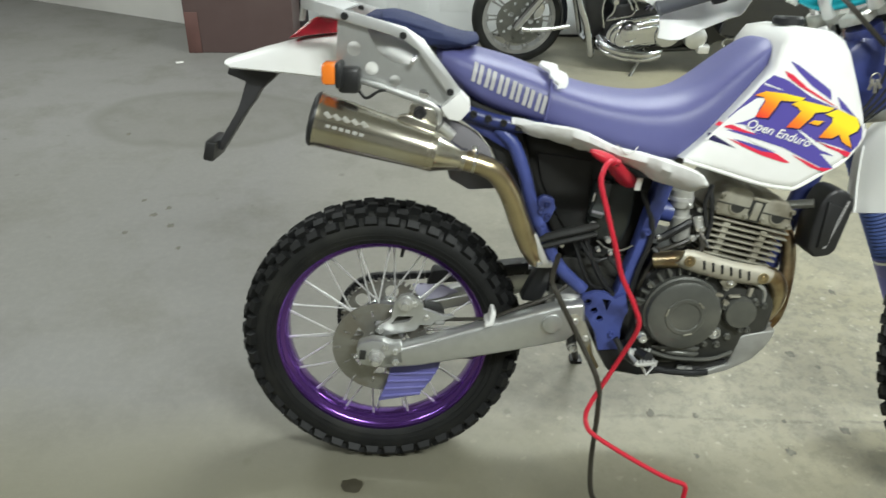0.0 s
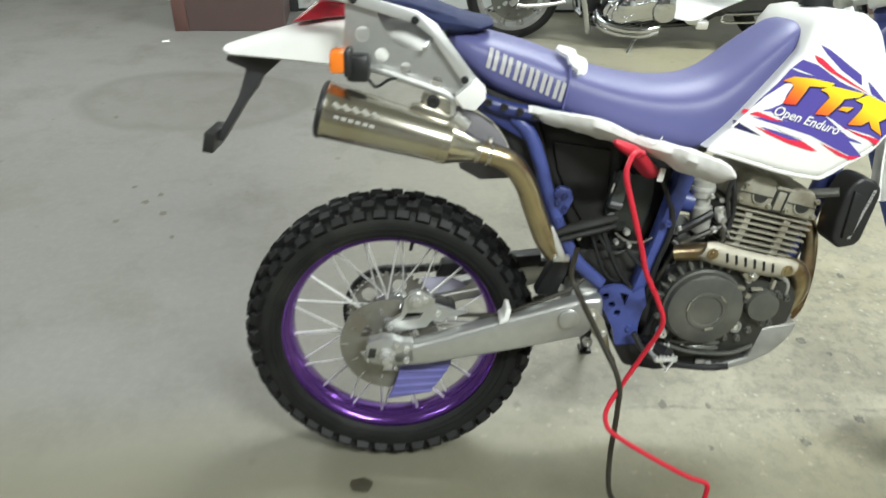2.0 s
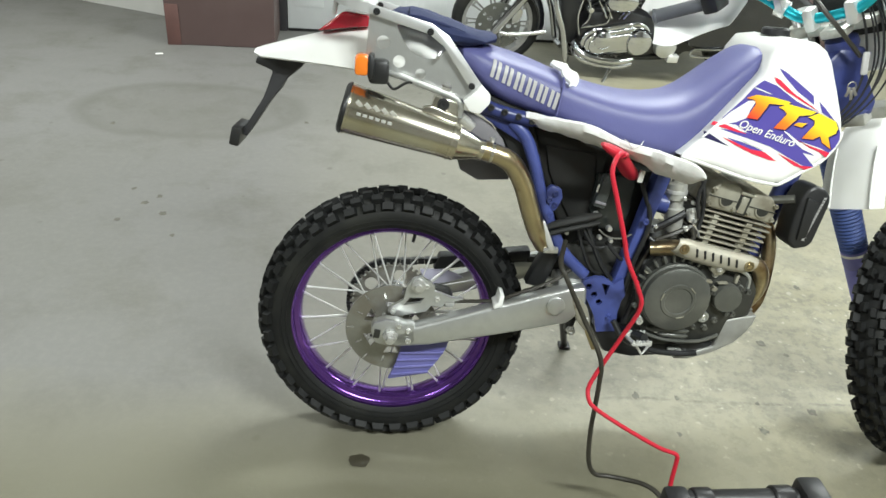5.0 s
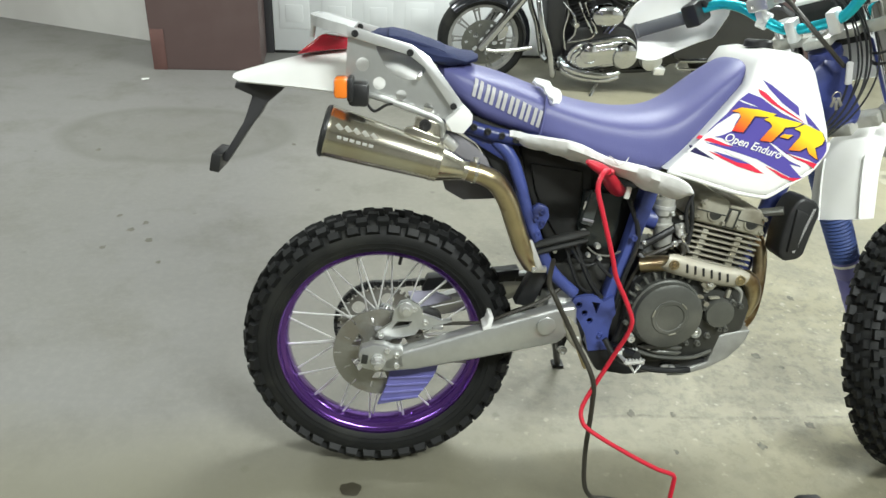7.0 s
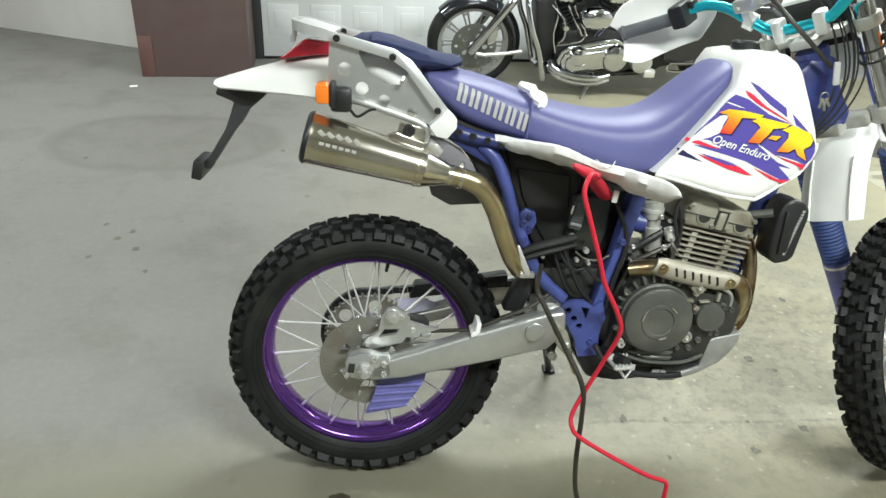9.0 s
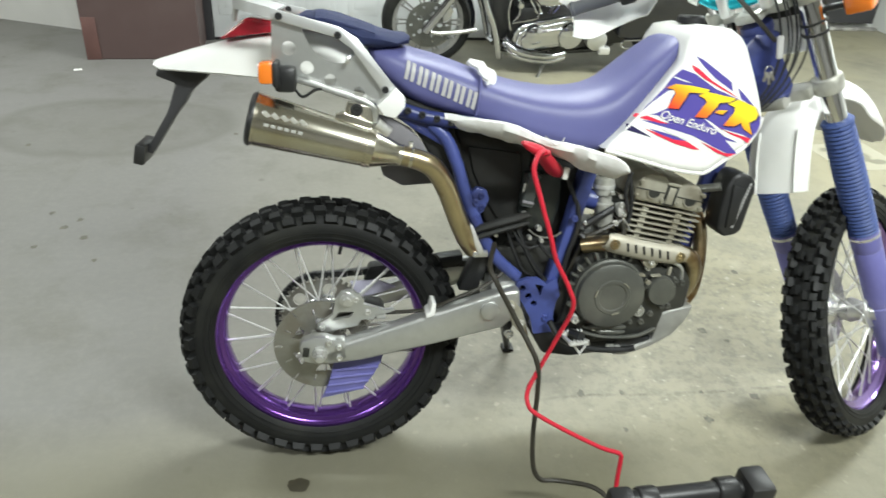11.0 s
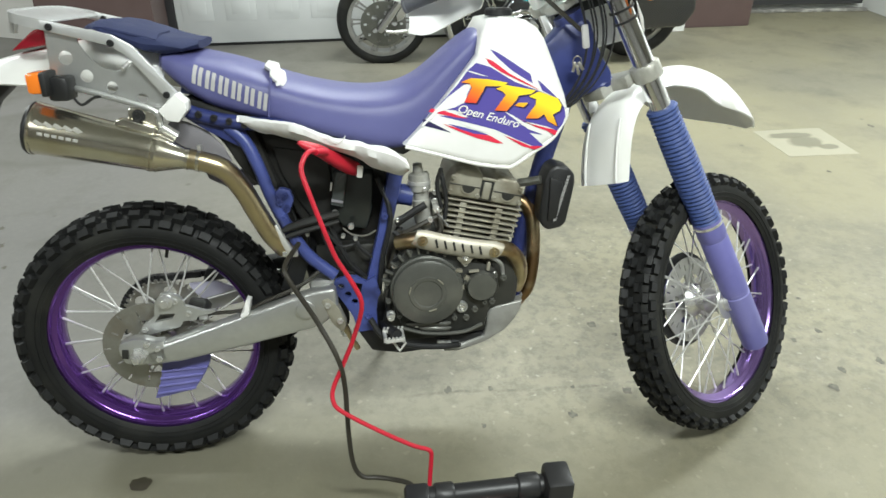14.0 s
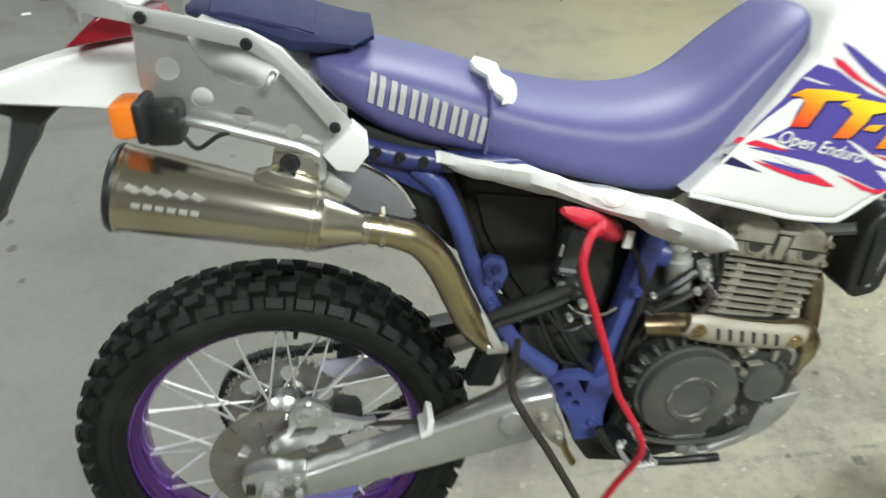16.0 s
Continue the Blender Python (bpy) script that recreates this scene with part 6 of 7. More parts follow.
# fork, in the steering frame
FX, FYS = 0.05, (-0.098, 0.098)
for fy in FYS:
    bm = B()
    sweep(bm, [(FX, fy, 0.165), (FX, fy, 0.16), (FX, fy, -0.20)], [0.021, 0.0245, 0.0245], 24)
    bmesh.ops.transform(bm, matrix=STEER, verts=bm.verts)
    leg = part("fork_tube", bm, FORK_CHROME, bike, "chromed upper fork tube")
    bm = B()
    pts, rr = [], []
    n = 30
    for k in range(2 * n + 1):
        pts.append((FX, fy, -0.188 - 0.318 * k / (2 * n)))
        rr.append((0.0348 if k % 2 else 0.0312) + (0.002 if k < 3 else 0) + 0.0025 * math.sin(math.pi * k / (2 * n)))
    sweep(bm, pts, rr, 22)
    bmesh.ops.transform(bm, matrix=STEER, verts=bm.verts)
    part("gaiter", bm, GAITER_BLUE, leg, "blue ribbed rubber gaiter", angle=50)
    bm = B()
    prof = [(-0.498, 0.029), (-0.503, 0.0345), (-0.520, 0.0350), (-0.548, 0.0350), (-0.553, 0.0335), (-0.556, 0.0325), (-0.559, 0.0345), (-0.720, 0.0345), (-0.722, 0.0325), (-0.730, 0.0325), (-0.732, 0.0345), (-0.888, 0.0340), (-0.898, 0.032), (-0.903, 0.026)]
    sweep(bm, [(FX, fy, z_) for z_, r_ in prof], [r_ for z_, r_ in prof], 24)
    bmesh.ops.transform(bm, matrix=STEER, verts=bm.verts)
    part("fork_guard", bm, PURPLE, leg, "purple plastic lower fork guard")
    bm = B()
    ring_plate(bm, 0.031, 0.0362, -0.0035, 0.0035, 24)
    bmesh.ops.transform(bm, matrix=STEER @ pose(FX, fy, -0.512, 90, 0, 0), verts=bm.verts)
    part("gaiter_band", bm, STEEL, leg)
for z, nm in ((0.118, "upper_clamp"), (-0.095, "lower_clamp")):
    bm = B()
    th = 0.036 if z < 0 else 0.026
    for fy in FYS:
        lathe(bm, [(0.0218, -th / 2), (0.032, -th / 2), (0.034, -th / 2 + 0.003), (0.034, th / 2 - 0.003), (0.032, th / 2), (0.0218, th / 2)], 24, m=pose(FX, fy, z, 90, 0, 0))
    box(bm, (0.045, 0.15, th * 0.85), (0.025, 0, z), 0.006)
    box(bm, (0.07, 0.06, th * 0.8), (0.0, 0, z), 0.006)
    bmesh.ops.transform(bm, matrix=STEER, verts=bm.verts)
    tc_ = part(nm, bm, CARB, bike, "dull cast fork clamp")
for fy in FYS:
    for z in (-0.105, -0.085):
        bolt("clamp_bolt", (FX + 0.03, fy + 0.02, z), 0.006, 0.012, STEEL, tc_, m=STEER)
bm = B()
lathe(bm, [(0, 0.0), (0.018, 0.0), (0.018, 0.012), (0.012, 0.016), (0, 0.016)], 6, m=STEER @ pose(0, 0, 0.135, 90, 0, 0) @ Matrix.Scale(-1, 4, (0, 1, 0)))
part("stem_nut", bm, STEEL, tc_)
bm = B()
sweep(bm, [(0.032, -0.10, -0.746), (0.032, 0.10, -0.746)], 0.010, 12)
bmesh.ops.transform(bm, matrix=STEER, verts=bm.verts)
part("front_axle", bm, STEEL, bike)
bm = B()
box(bm, (0.075, 0.04, 0.09), (-0.055, 0.078, -0.70), 0.012)
bmesh.ops.transform(bm, matrix=STEER, verts=bm.verts)
part("front_caliper", bm, COVER, bike)
# front mudguard
bm = B()
GUARD = [((0.528, 0, -0.500), (0.95, 0, 0.3), 0.014, 0.004), ((0.508, 0, -0.448), (0.93, 0, 0.4), 0.042, 0.026), ((0.468, 0, -0.366), (0.85, 0, 0.55), 0.066, 0.066), ((0.408, 0, -0.279), (0.7, 0, 0.7), 0.080, 0.096),
         ((0.32, 0, -0.205), (0.45, 0, 0.9), 0.088, 0.100), ((0.24, 0, -0.163), (0.2, 0, 1), 0.090, 0.072), ((0.16, 0, -0.142), (0.1, 0, 1), 0.075, 0.040), ((0.09, 0, -0.135), (0, 0, 1), 0.070, 0.030), ((0.03, 0, -0.139), (-0.2, 0, 1), 0.070, 0.026),
         ((-0.02, 0, -0.160), (-0.7, 0, 0.8), 0.072, 0.020), ((-0.062, 0, -0.195), (-0.95, 0, 0.5), 0.072, 0.016), ((-0.10, 0, -0.238), (-1, 0, 0.35), 0.072, 0.014), ((-0.128, 0, -0.276), (-1, 0, 0.3), 0.070, 0.012)]
cen = curve([g[0] for g in GUARD], 4)
ups = curve([g[1] for g in GUARD], 4)
wid = curve([(g[2], g[3], 0) for g in GUARD], 4)
shell(bm, [(c_, u_, w_.x, w_.y) for c_, u_, w_ in zip(cen, ups, wid)], n=20)
bmesh.ops.transform(bm, matrix=STEER, verts=bm.verts)
fm = part("front_mudguard", bm, WHITE, bike, "white plastic front mudguard", angle=60)
for y_ in (-0.045, 0.045):
    bm = B()
    sweep(bm, curve([(-0.030, y_, -0.163), (-0.068, y_, -0.198), (-0.104, y_, -0.239), (-0.130, y_, -0.274)]), 0.0028, 6)
    bmesh.ops.transform(bm, matrix=STEER, verts=bm.verts)
    part("moulded_ridge", bm, WHITE, fm)
# handlebar
bm = B()
sweep(bm, curve([(-0.086, -0.385, 0.264), (-0.03, -0.27, 0.258), (-0.010, -0.205, 0.257), (-0.012, -0.15, 0.236), (-0.016, -0.10, 0.190), (-0.020, -0.05, 0.160), (-0.020, 0.05, 0.160), (-0.016, 0.10, 0.190), (-0.012, 0.15, 0.236), (-0.010, 0.205, 0.257), (-0.03, 0.27, 0.258), (-0.086, 0.385, 0.264)]), 0.012, 14)
bmesh.ops.transform(bm, matrix=STEER, verts=bm.verts)
hb = part("handlebar", bm, TEAL, bike, "bright teal anodised handlebar")
for y in (-0.045, 0.045):
    bm = B()
    box(bm, (0.036, 0.024, 0.052), (-0.02, y, 0.158), 0.006, m=STEER)
    part("bar_clamp", bm, ALU_PALE, hb)
for sgn in (-1, 1):
    bm = B()
    gp = [Vector((-0.088, sgn * 0.389, 0.2645)), Vector((-0.032, sgn * 0.274, 0.2525))]
    sweep(bm, [gp[0], gp[0].lerp(gp[1], 0.04), gp[0].lerp(gp[1], 0.06), gp[0].lerp(gp[1], 0.94), gp[1]], [0.019, 0.019, 0.0165, 0.0165, 0.02], 16)
    bmesh.ops.transform(bm, matrix=STEER, verts=bm.verts)
    part("grip", bm, GREY_GRIP, hb, "grey rubber grip")
    bm = B()
    box(bm, (0.060, 0.042, 0.056), (-0.026, sgn * 0.256, 0.256), 0.008, m=STEER)
    box(bm, (0.03, 0.02, 0.03), (-0.012, sgn * 0.232, 0.266), 0.006, m=STEER)
    part("switch_block", bm, BLACK, hb)
    bm = B()
    sweep(bm, curve([(-0.02, sgn * 0.235, 0.265), (-0.015, sgn * 0.30, 0.26), (-0.045, sgn * 0.38, 0.255)]), 0.005, 8)
    bmesh.ops.transform(bm, matrix=STEER, verts=bm.verts)
    part("lever", bm, STEEL, hb)
    # hand guard: a bent shell in front of the grip
    secs = []
    for k in range(19):
        t = k / 18
        y = 0.205 + 0.198 * t
        fwd = 0.05 + 0.015 * math.sin(math.pi * t) - 0.125 * t ** 3
        hh = 0.080 * min(1, 0.40 + 1.9 * t) * (1 - 0.40 * max(0, (t - 0.84) / 0.16) ** 2.2)
        ring = []
        for j in range(9):
            a = -1 + 2 * j / 8
            ring.append(Vector((fwd - 0.03 * a * a, sgn * y, 0.250 + hh * a)))
        for j in range(8, -1, -1):
            a = -1 + 2 * j / 8
            ring.append(Vector((fwd - 0.004 - 0.03 * a * a, sgn * (y - 0.002), 0.250 + hh * a * 0.97)))
        secs.append(ring)
    bm = loft(B(), secs)
    bmesh.ops.transform(bm, matrix=STEER, verts=bm.verts)
    part("hand_guard", bm, WHITE, hb, "white plastic hand guard")
bm = B()
box(bm, (0.050, 0.058, 0.030), (-0.028, 0.088, 0.240), 0.005, (0, 0, -14), m=STEER)
box(bm, (0.030, 0.040, 0.012), (-0.026, 0.052, 0.236), 0.003, (0, 0, -20), m=STEER)
res = part("lever_perch", bm, ALU, hb, "grey cast lever perch")
bm = B()
lathe(bm, [(0.0125, -0.011), (0.020, -0.011), (0.020, 0.011), (0.0125, 0.011)], 20, m=STEER @ Matrix.Translation((-0.016, 0.105, 0.195)) @ pose(0, 0, 0, 40, 0, 0))
box(bm, (0.024, 0.018, 0.034), (-0.030, 0.100, 0.214), 0.003, m=STEER)
part("perch_clamp", bm, ALU_PALE, res)
for y_ in (0.072, 0.104):
    bolt("perch_bolt", (-0.054, y_, 0.240), 0.004, 0.004, STEEL, res, m=STEER)
bm = B()
sweep(bm, curve([(-0.02, 0.10, 0.262), (-0.06, 0.03, 0.25), (-0.075, -0.02, 0.17), (-0.04, -0.05, 0.06)]), 0.005, 8)
bmesh.ops.transform(bm, matrix=STEER, verts=bm.verts)
part("clutch_cable", bm, BLACK_CABLE, bike)
bm = B()
sweep(bm, curve([(0.035, -0.160, 0.262), (0.075, -0.155, 0.235), (0.085, -0.125, 0.12), (0.070, -0.105, -0.02), (0.078, -0.085, -0.16)]), 0.0045, 8)
bmesh.ops.transform(bm, matrix=STEER, verts=bm.verts)
part("brake_line", bm, BLACK_CABLE, bike)
for z_ in (0.055, 0.030):
    bm = B()
    ring_plate(bm, 0.0245, 0.0285, -0.0025, 0.0025, 24)
    bmesh.ops.transform(bm, matrix=STEER @ pose(FX, FYS[0], z_, 90, 0, 0), verts=bm.verts)
    part("cable_band", bm, BLACK, hb)
# control cables looping round the head
for k in range(6):
    o_ = 0.0085 * (k - 2.4) + 0.004 * (k % 2)
    o_ -= 0.022
    pts = [(0.99 + o_, 0.02, 1.20), (1.045 + o_ * 1.4, -0.05, 1.13), (1.075 + o_ * 1.3, -0.068 - 0.004 * (k % 3), 1.03), (1.062 + o_, -0.068 - 0.005 * (k % 2), 0.945), (1.015 + o_ * 0.7, -0.062, 0.875), (0.955 + o_ * 0.5, -0.045, 0.83)]
    bm = B()
    sweep(bm, curve(pts), 0.0021 if k % 3 else 0.0027, 8)
    part("control_cable", bm, BLACK, bike)
bm = B()
box(bm, (0.016, 0.006, 0.05), (0, 0, 0), 0.004, m=Matrix.Translation((1.018, -0.075, 1.01)) @ pose(0, 0, 0, 0, -8, 0))
fob = part("key_fob", bm, PRINT, bike, "pale plastic key tag")
bm = B()
sweep(bm, [(1.004 + 0.010 * math.cos(a_ * 0.5236), -0.072, 0.957 + 0.012 * math.sin(a_ * 0.5236)) for a_ in range(13)], 0.0012, 6)
part("key_ring", bm, DISC, fob)
for kx, kz, ka in ((0.997, 0.946, 12), (1.006, 0.940, -14), (1.012, 0.948, -35)):
    bm = B()
    box(bm, (0.007, 0.002, 0.022), (kx, -0.074, kz), 0.001, (0, ka, 0))
    part("key", bm, DISC, fob)
# headlamp cowl and front indicators
bm = B()
prism(bm, [(0.085, 0.19), (0.115, 0.20), (0.135, 0.10), (0.135, 0.0), (0.118, -0.03), (0.10, -0.03), (0.092, 0.05)], -0.085, 0.085, 0.014, m=STEER, segs=3)
cowl = part("headlamp_cowl", bm, WHITE, bike, "white headlamp surround")
bm = B()
lathe(bm, [(0.0, -0.02), (0.06, -0.02), (0.068, -0.012), (0.068, 0.0), (0, 0.0)], 28, m=STEER @ pose(0.15, 0, 0.07, 0, 0, 90))
part("headlamp", bm, CHROME, cowl)
bm = B()
prism(bm, [(0.070, 0.165), (0.082, 0.185), (0.090, 0.07), (0.076, 0.07)], -0.080, 0.080, 0.004, m=STEER)
part("cowl_lining", bm, MATTE, cowl, "black inner face of the cowl")
bm = B()
sweep(bm, [(0.075, -0.10, 0.070), (0.075, -0.16, 0.070)], 0.008, 8)
bmesh.ops.transform(bm, matrix=STEER, verts=bm.verts)
f_ind = part("front_indicator", bm, BLACK, bike)
bm = B()
box(bm, (0.045, 0.055, 0.042), (0.075, -0.188, 0.070), 0.008, m=STEER)
part("lens", bm, ORANGE, f_ind)

# seat tag
bm = B()
secs = []
rng = random.Random(11)
for x, y, z, w in ((0.339, -0.03, 0.956, 0.006), (0.344, -0.045, 0.958, 0.011), (0.351, -0.062, 0.956, 0.015), (0.358, -0.080, 0.950, 0.013), (0.364, -0.096, 0.943, 0.014), (0.368, -0.106, 0.935, 0.011), (0.370, -0.112, 0.930, 0.009), (0.370, -0.115, 0.925, 0.005)):
    j1, j2, j3 = rng.uniform(-0.004, 0.004), rng.uniform(-0.004, 0.004), rng.uniform(0, 0.006)
    secs.append([Vector((x - w + j1, y, z)), Vector((x, y - 0.002, z + 0.002 + j3)), Vector((x + w + j2, y, z)), Vector((x + w * 0.9 + j2, y + 0.002, z + 0.005 + j3)), Vector((x, y, z + 0.007 + j3)), Vector((x - w * 0.9 + j1, y - 0.003, z + 0.005))])
o = part("tissue_strip", loft(B(), secs), CLOTH)
o.matrix_world = BIKE
tagged(o, "crumpled white tissue strip over the seat seam", "tissue")

# white side cover lining, pulled outwards below the seat
RIDGE = curve([(0.276, 0.868, 0.834), (0.305, 0.867, 0.832), (0.345, 0.864, 0.826), (0.395, 0.861, 0.812), (0.435, 0.848, 0.804), (0.475, 0.834, 0.794), (0.520, 0.829, 0.782), (0.558, 0.820, 0.765), (0.590, 0.813, 0.760), (0.610, 0.802, 0.761), (0.622, 0.790, 0.770)], 9)
secs = []
for i, (x, zt, zb) in enumerate(RIDGE):
    t = i / (len(RIDGE) - 1)
    yr = -0.121 - 0.154 * max(0, (x - 0.282) / 0.342) ** 0.8
    fold = 0.005 * noise.noise((x * 24, 0.3, 1)) + 0.003 * noise.noise((x * 75, 0.7, 4))
    crease = 0.006 * noise.noise((x * 32, 3.1, 2))
    yi = max(yr + 0.03, -0.102) if t < 0.12 else -0.100 - 0.05 * max(0, (t - 0.75) / 0.25)
    tuck = 0.010 + 0.034 * min(1, max(0, 1.5 - abs(x - 0.47) / 0.09))
    zm = (zt + zb) / 2
    wave = 0.0014 * noise.noise((x * 110, 5.0, 0)) + 0.0022 * noise.noise((x * 30, 1.0, 0))
    secs.append([Vector((x, yi, zm - 0.006)), Vector((x, (yi + yr) / 2, zt - 0.010 + crease)), Vector((x, yr + 0.012, zt - 0.0015 + wave)), Vector((x, yr + 0.004, zt + wave)), Vector((x, yr - 0.002, zt - 0.004 + wave)),
                 Vector((x, yr - 0.003 + fold, zt * 0.66 + zb * 0.34)), Vector((x, yr + 0.004 + 0.3 * tuck - fold, zt * 0.35 + zb * 0.65)), Vector((x, yr + 0.012 + 0.75 * tuck + crease, zb + 0.006)), Vector((x, yr + 0.020 + tuck, zb + 0.002 + crease)), Vector((x, yr + 0.028 + tuck, zb + 0.006)),
                 Vector((x, (yi + yr) / 2 + 0.01, zm - 0.012))])
o = part("cloth", loft(B(), secs), CLOTH, angle=48)
o.matrix_world = BIKE
tagged(o, "crumpled white cloth lining pulled out below the seat's edge", "cloth")
bm = B()
sweep(bm, curve([(0.462, -0.222, 0.842), (0.470, -0.228, 0.836), (0.482, -0.226, 0.826), (0.494, -0.228, 0.832), (0.500, -0.226, 0.841)]), 0.0011, 6)
part("loose_thread", bm, CLOTH, o)

# ---- jump starter and its leads ----
RED_LINE = [(0.464, -0.012, 0.842), (0.449, -0.040, 0.857), (0.435, -0.057, 0.865), (0.4235, -0.072, 0.857), (0.4185, -0.085, 0.836), (0.432, -0.102, 0.792), (0.457, -0.123, 0.718), (0.473, -0.129, 0.67), (0.504, -0.14, 0.612), (0.517, -0.147, 0.567),
            (0.497, -0.14, 0.485), (0.470, -0.145, 0.415), (0.447, -0.158, 0.365), (0.446, -0.174, 0.341), (0.463, -0.186, 0.323), (0.53, -0.208, 0.289), (0.605, -0.229, 0.256), (0.640, -0.236, 0.246), (0.648, -0.240, 0.241), (0.649, -0.243, 0.228), (0.645, -0.256, 0.180), (0.642, -0.272, 0.140), (0.641, -0.295, 0.110)]
BLACK_LINE = [(0.385, 0.02, 0.62), (0.362, -0.055, 0.612), (0.372, -0.082, 0.591), (0.420, -0.104, 0.505), (0.461, -0.145, 0.431), (0.471, -0.151, 0.356), (0.472, -0.166, 0.240), (0.478, -0.184, 0.162), (0.496, -0.192, 0.127), (0.53, -0.192, 0.119), (0.565, -0.205, 0.124), (0.60, -0.235, 0.142), (0.622, -0.265, 0.145), (0.63, -0.295, 0.135)]
starter = empty("jump_starter", pose(0.758, -0.338, 0, 0, 0, 1), "black portable jump starter standing on the floor", "jump starter")
bm = B()
box(bm, (0.30, 0.15, 0.185), (0, -0.035, 0.0925), 0.018)
part("body", bm, BLACK, starter)
bm = B()
sweep(bm, [(-0.135, -0.006, 0.226), (-0.13, -0.006, 0.227), (0.13, -0.006, 0.236), (0.14, -0.006, 0.236)], [0.020, 0.021, 0.021, 0.020], 20)
part("handle_bar", bm, BLACK, starter)
for x, w, h, top in ((-0.147, 0.052, 0.056, 0.251), (0.140, 0.056, 0.070, 0.272)):
    bm = B()
    box(bm, (w, h, top), (x, -0.012, top / 2), 0.010)
    box(bm, (w * 0.7, h + 0.07, 0.17), (x, -0.03, 0.085), 0.010)
    col_ = part("end_column", bm, BLACK, starter)
    bm = B()
    box(bm, (w * 0.5, 0.004, 0.022), (x, -0.012 - h / 2 - 0.001, top - 0.045), 0.001)
    part("moulded_slot", bm, MATTE, col_)
for x, w, r in ((-0.092, 0.040, 0.026), (0.080, 0.045, 0.027)):
    bm = B()
    z_ = 0.2315 + 0.035 * x
    sweep(bm, [(x - w / 2, -0.006, z_), (x - w / 2 + 0.004, -0.006, z_), (x + w / 2 - 0.004, -0.006, z_ + 0.001), (x + w / 2, -0.006, z_ + 0.001)], [r * 0.9, r, r, r * 0.9], 20)
    part("handle_collar", bm, BLACK, starter)
bm = B()
box(bm, (0.21, 0.10, 0.012), (0.0, -0.055, 0.190), 0.004)
part("top_panel", bm, BLACK, starter)
bm = B()
box(bm, (0.066, 0.036, 0.001), (-0.010, -0.050, 0.1968), 0, (0, 0, 7))
lab = part("label", bm, PAPER, starter, "white paper label with red print")
bm = B()
box(bm, (0.034, 0.004, 0.0006), (-0.010, -0.052, 0.1976), 0, (0, 0, 7))
part("printed_line", bm, RED_CABLE, lab)
bm = B()
box(bm, (0.105, 0.026, 0.001), (0.0, -0.088, 0.1966), 0, (0, 0, 3))
part("red_label", bm, RED_CABLE, starter)
bm = B()
box(bm, (0.022, 0.026, 0.004), (0.062, -0.050, 0.198), 0.001)
part("switch", bm, COVER, starter)


def on_bike(p):
    return BIKE @ Vector(p)


red = empty("red_jumper_lead", pose(0, 0, 0), "red rubber jumper lead clipped under the seat", "cable")
pts = [Vector(p) for p in RED_LINE]
bm = B()
sweep(bm, curve(pts, 8), 0.0048, 10)
part("lead", bm, RED_CABLE, red)
bm = B()
sweep(bm, curve([(0.410, -0.014, 0.866), (0.425, -0.010, 0.857), (0.450, -0.004, 0.842), (0.480, 0.030, 0.806), (0.502, 0.058, 0.780), (0.520, 0.080, 0.762)], 4), [0.005, 0.007, 0.009, 0.010, 0.012, 0.013, 0.014, 0.015, 0.016, 0.017, 0.018, 0.019, 0.020, 0.020, 0.0205, 0.021, 0.021, 0.0205, 0.020, 0.018, 0.013], 14, flat=0.75)
clamp_ = part("clamp", bm, RED_CABLE, red, "red plastic battery clamp")
bm = B()
box(bm, (0.012, 0.006, 0.026), on_bike((0.524, -0.183, 0.757)), 0.002, (-10, 8, 0))
part("tab", bm, WHITE, clamp_)
bm = B()
sweep(bm, [(0.444, -0.050, 0.860), (0.449, -0.040, 0.857), (0.461, -0.018, 0.846)], [0.0056, 0.0066, 0.0066], 12)
part("crimp_sleeve", bm, RED_CABLE, clamp_)

blk = empty("black_jumper_lead", pose(0, 0, 0), "dark rubber jumper lead hanging to the floor", "cable")
pts = [Vector(p) for p in BLACK_LINE]
bm = B()
sweep(bm, curve(pts, 8), 0.0055, 10)
part("lead", bm, BLACK_CABLE, blk)
for dz_, r_ in ((0.006, (0.005, 0.010, 0.012, 0.012, 0.009)), (-0.012, (0.004, 0.007, 0.008, 0.008, 0.006))):
    bm = B()
    cl = [on_bike((x_, y_, z_ + dz_)) for x_, y_, z_ in ((0.338, -0.132, 0.604), (0.362, -0.137, 0.618), (0.395, -0.136, 0.628), (0.435, -0.130, 0.636), (0.470, -0.118, 0.640))]
    sweep(bm, cl, list(r_), 12, flat=0.8)
    part("clamp_handle", bm, MATTE, blk, "black plastic battery clamp")

# ---- the black cruiser by the garage door: nose towards -x, leaning on its stand ----
CRUISER = pose(0, 3.50, 0, 8, 0, 0) @ pose(0, 0, 0, 0, 0, 2.0)
cruiser = empty("cruiser_motorcycle", CRUISER, "black and chrome cruiser motorcycle on its side stand by the door", "motorcycle")


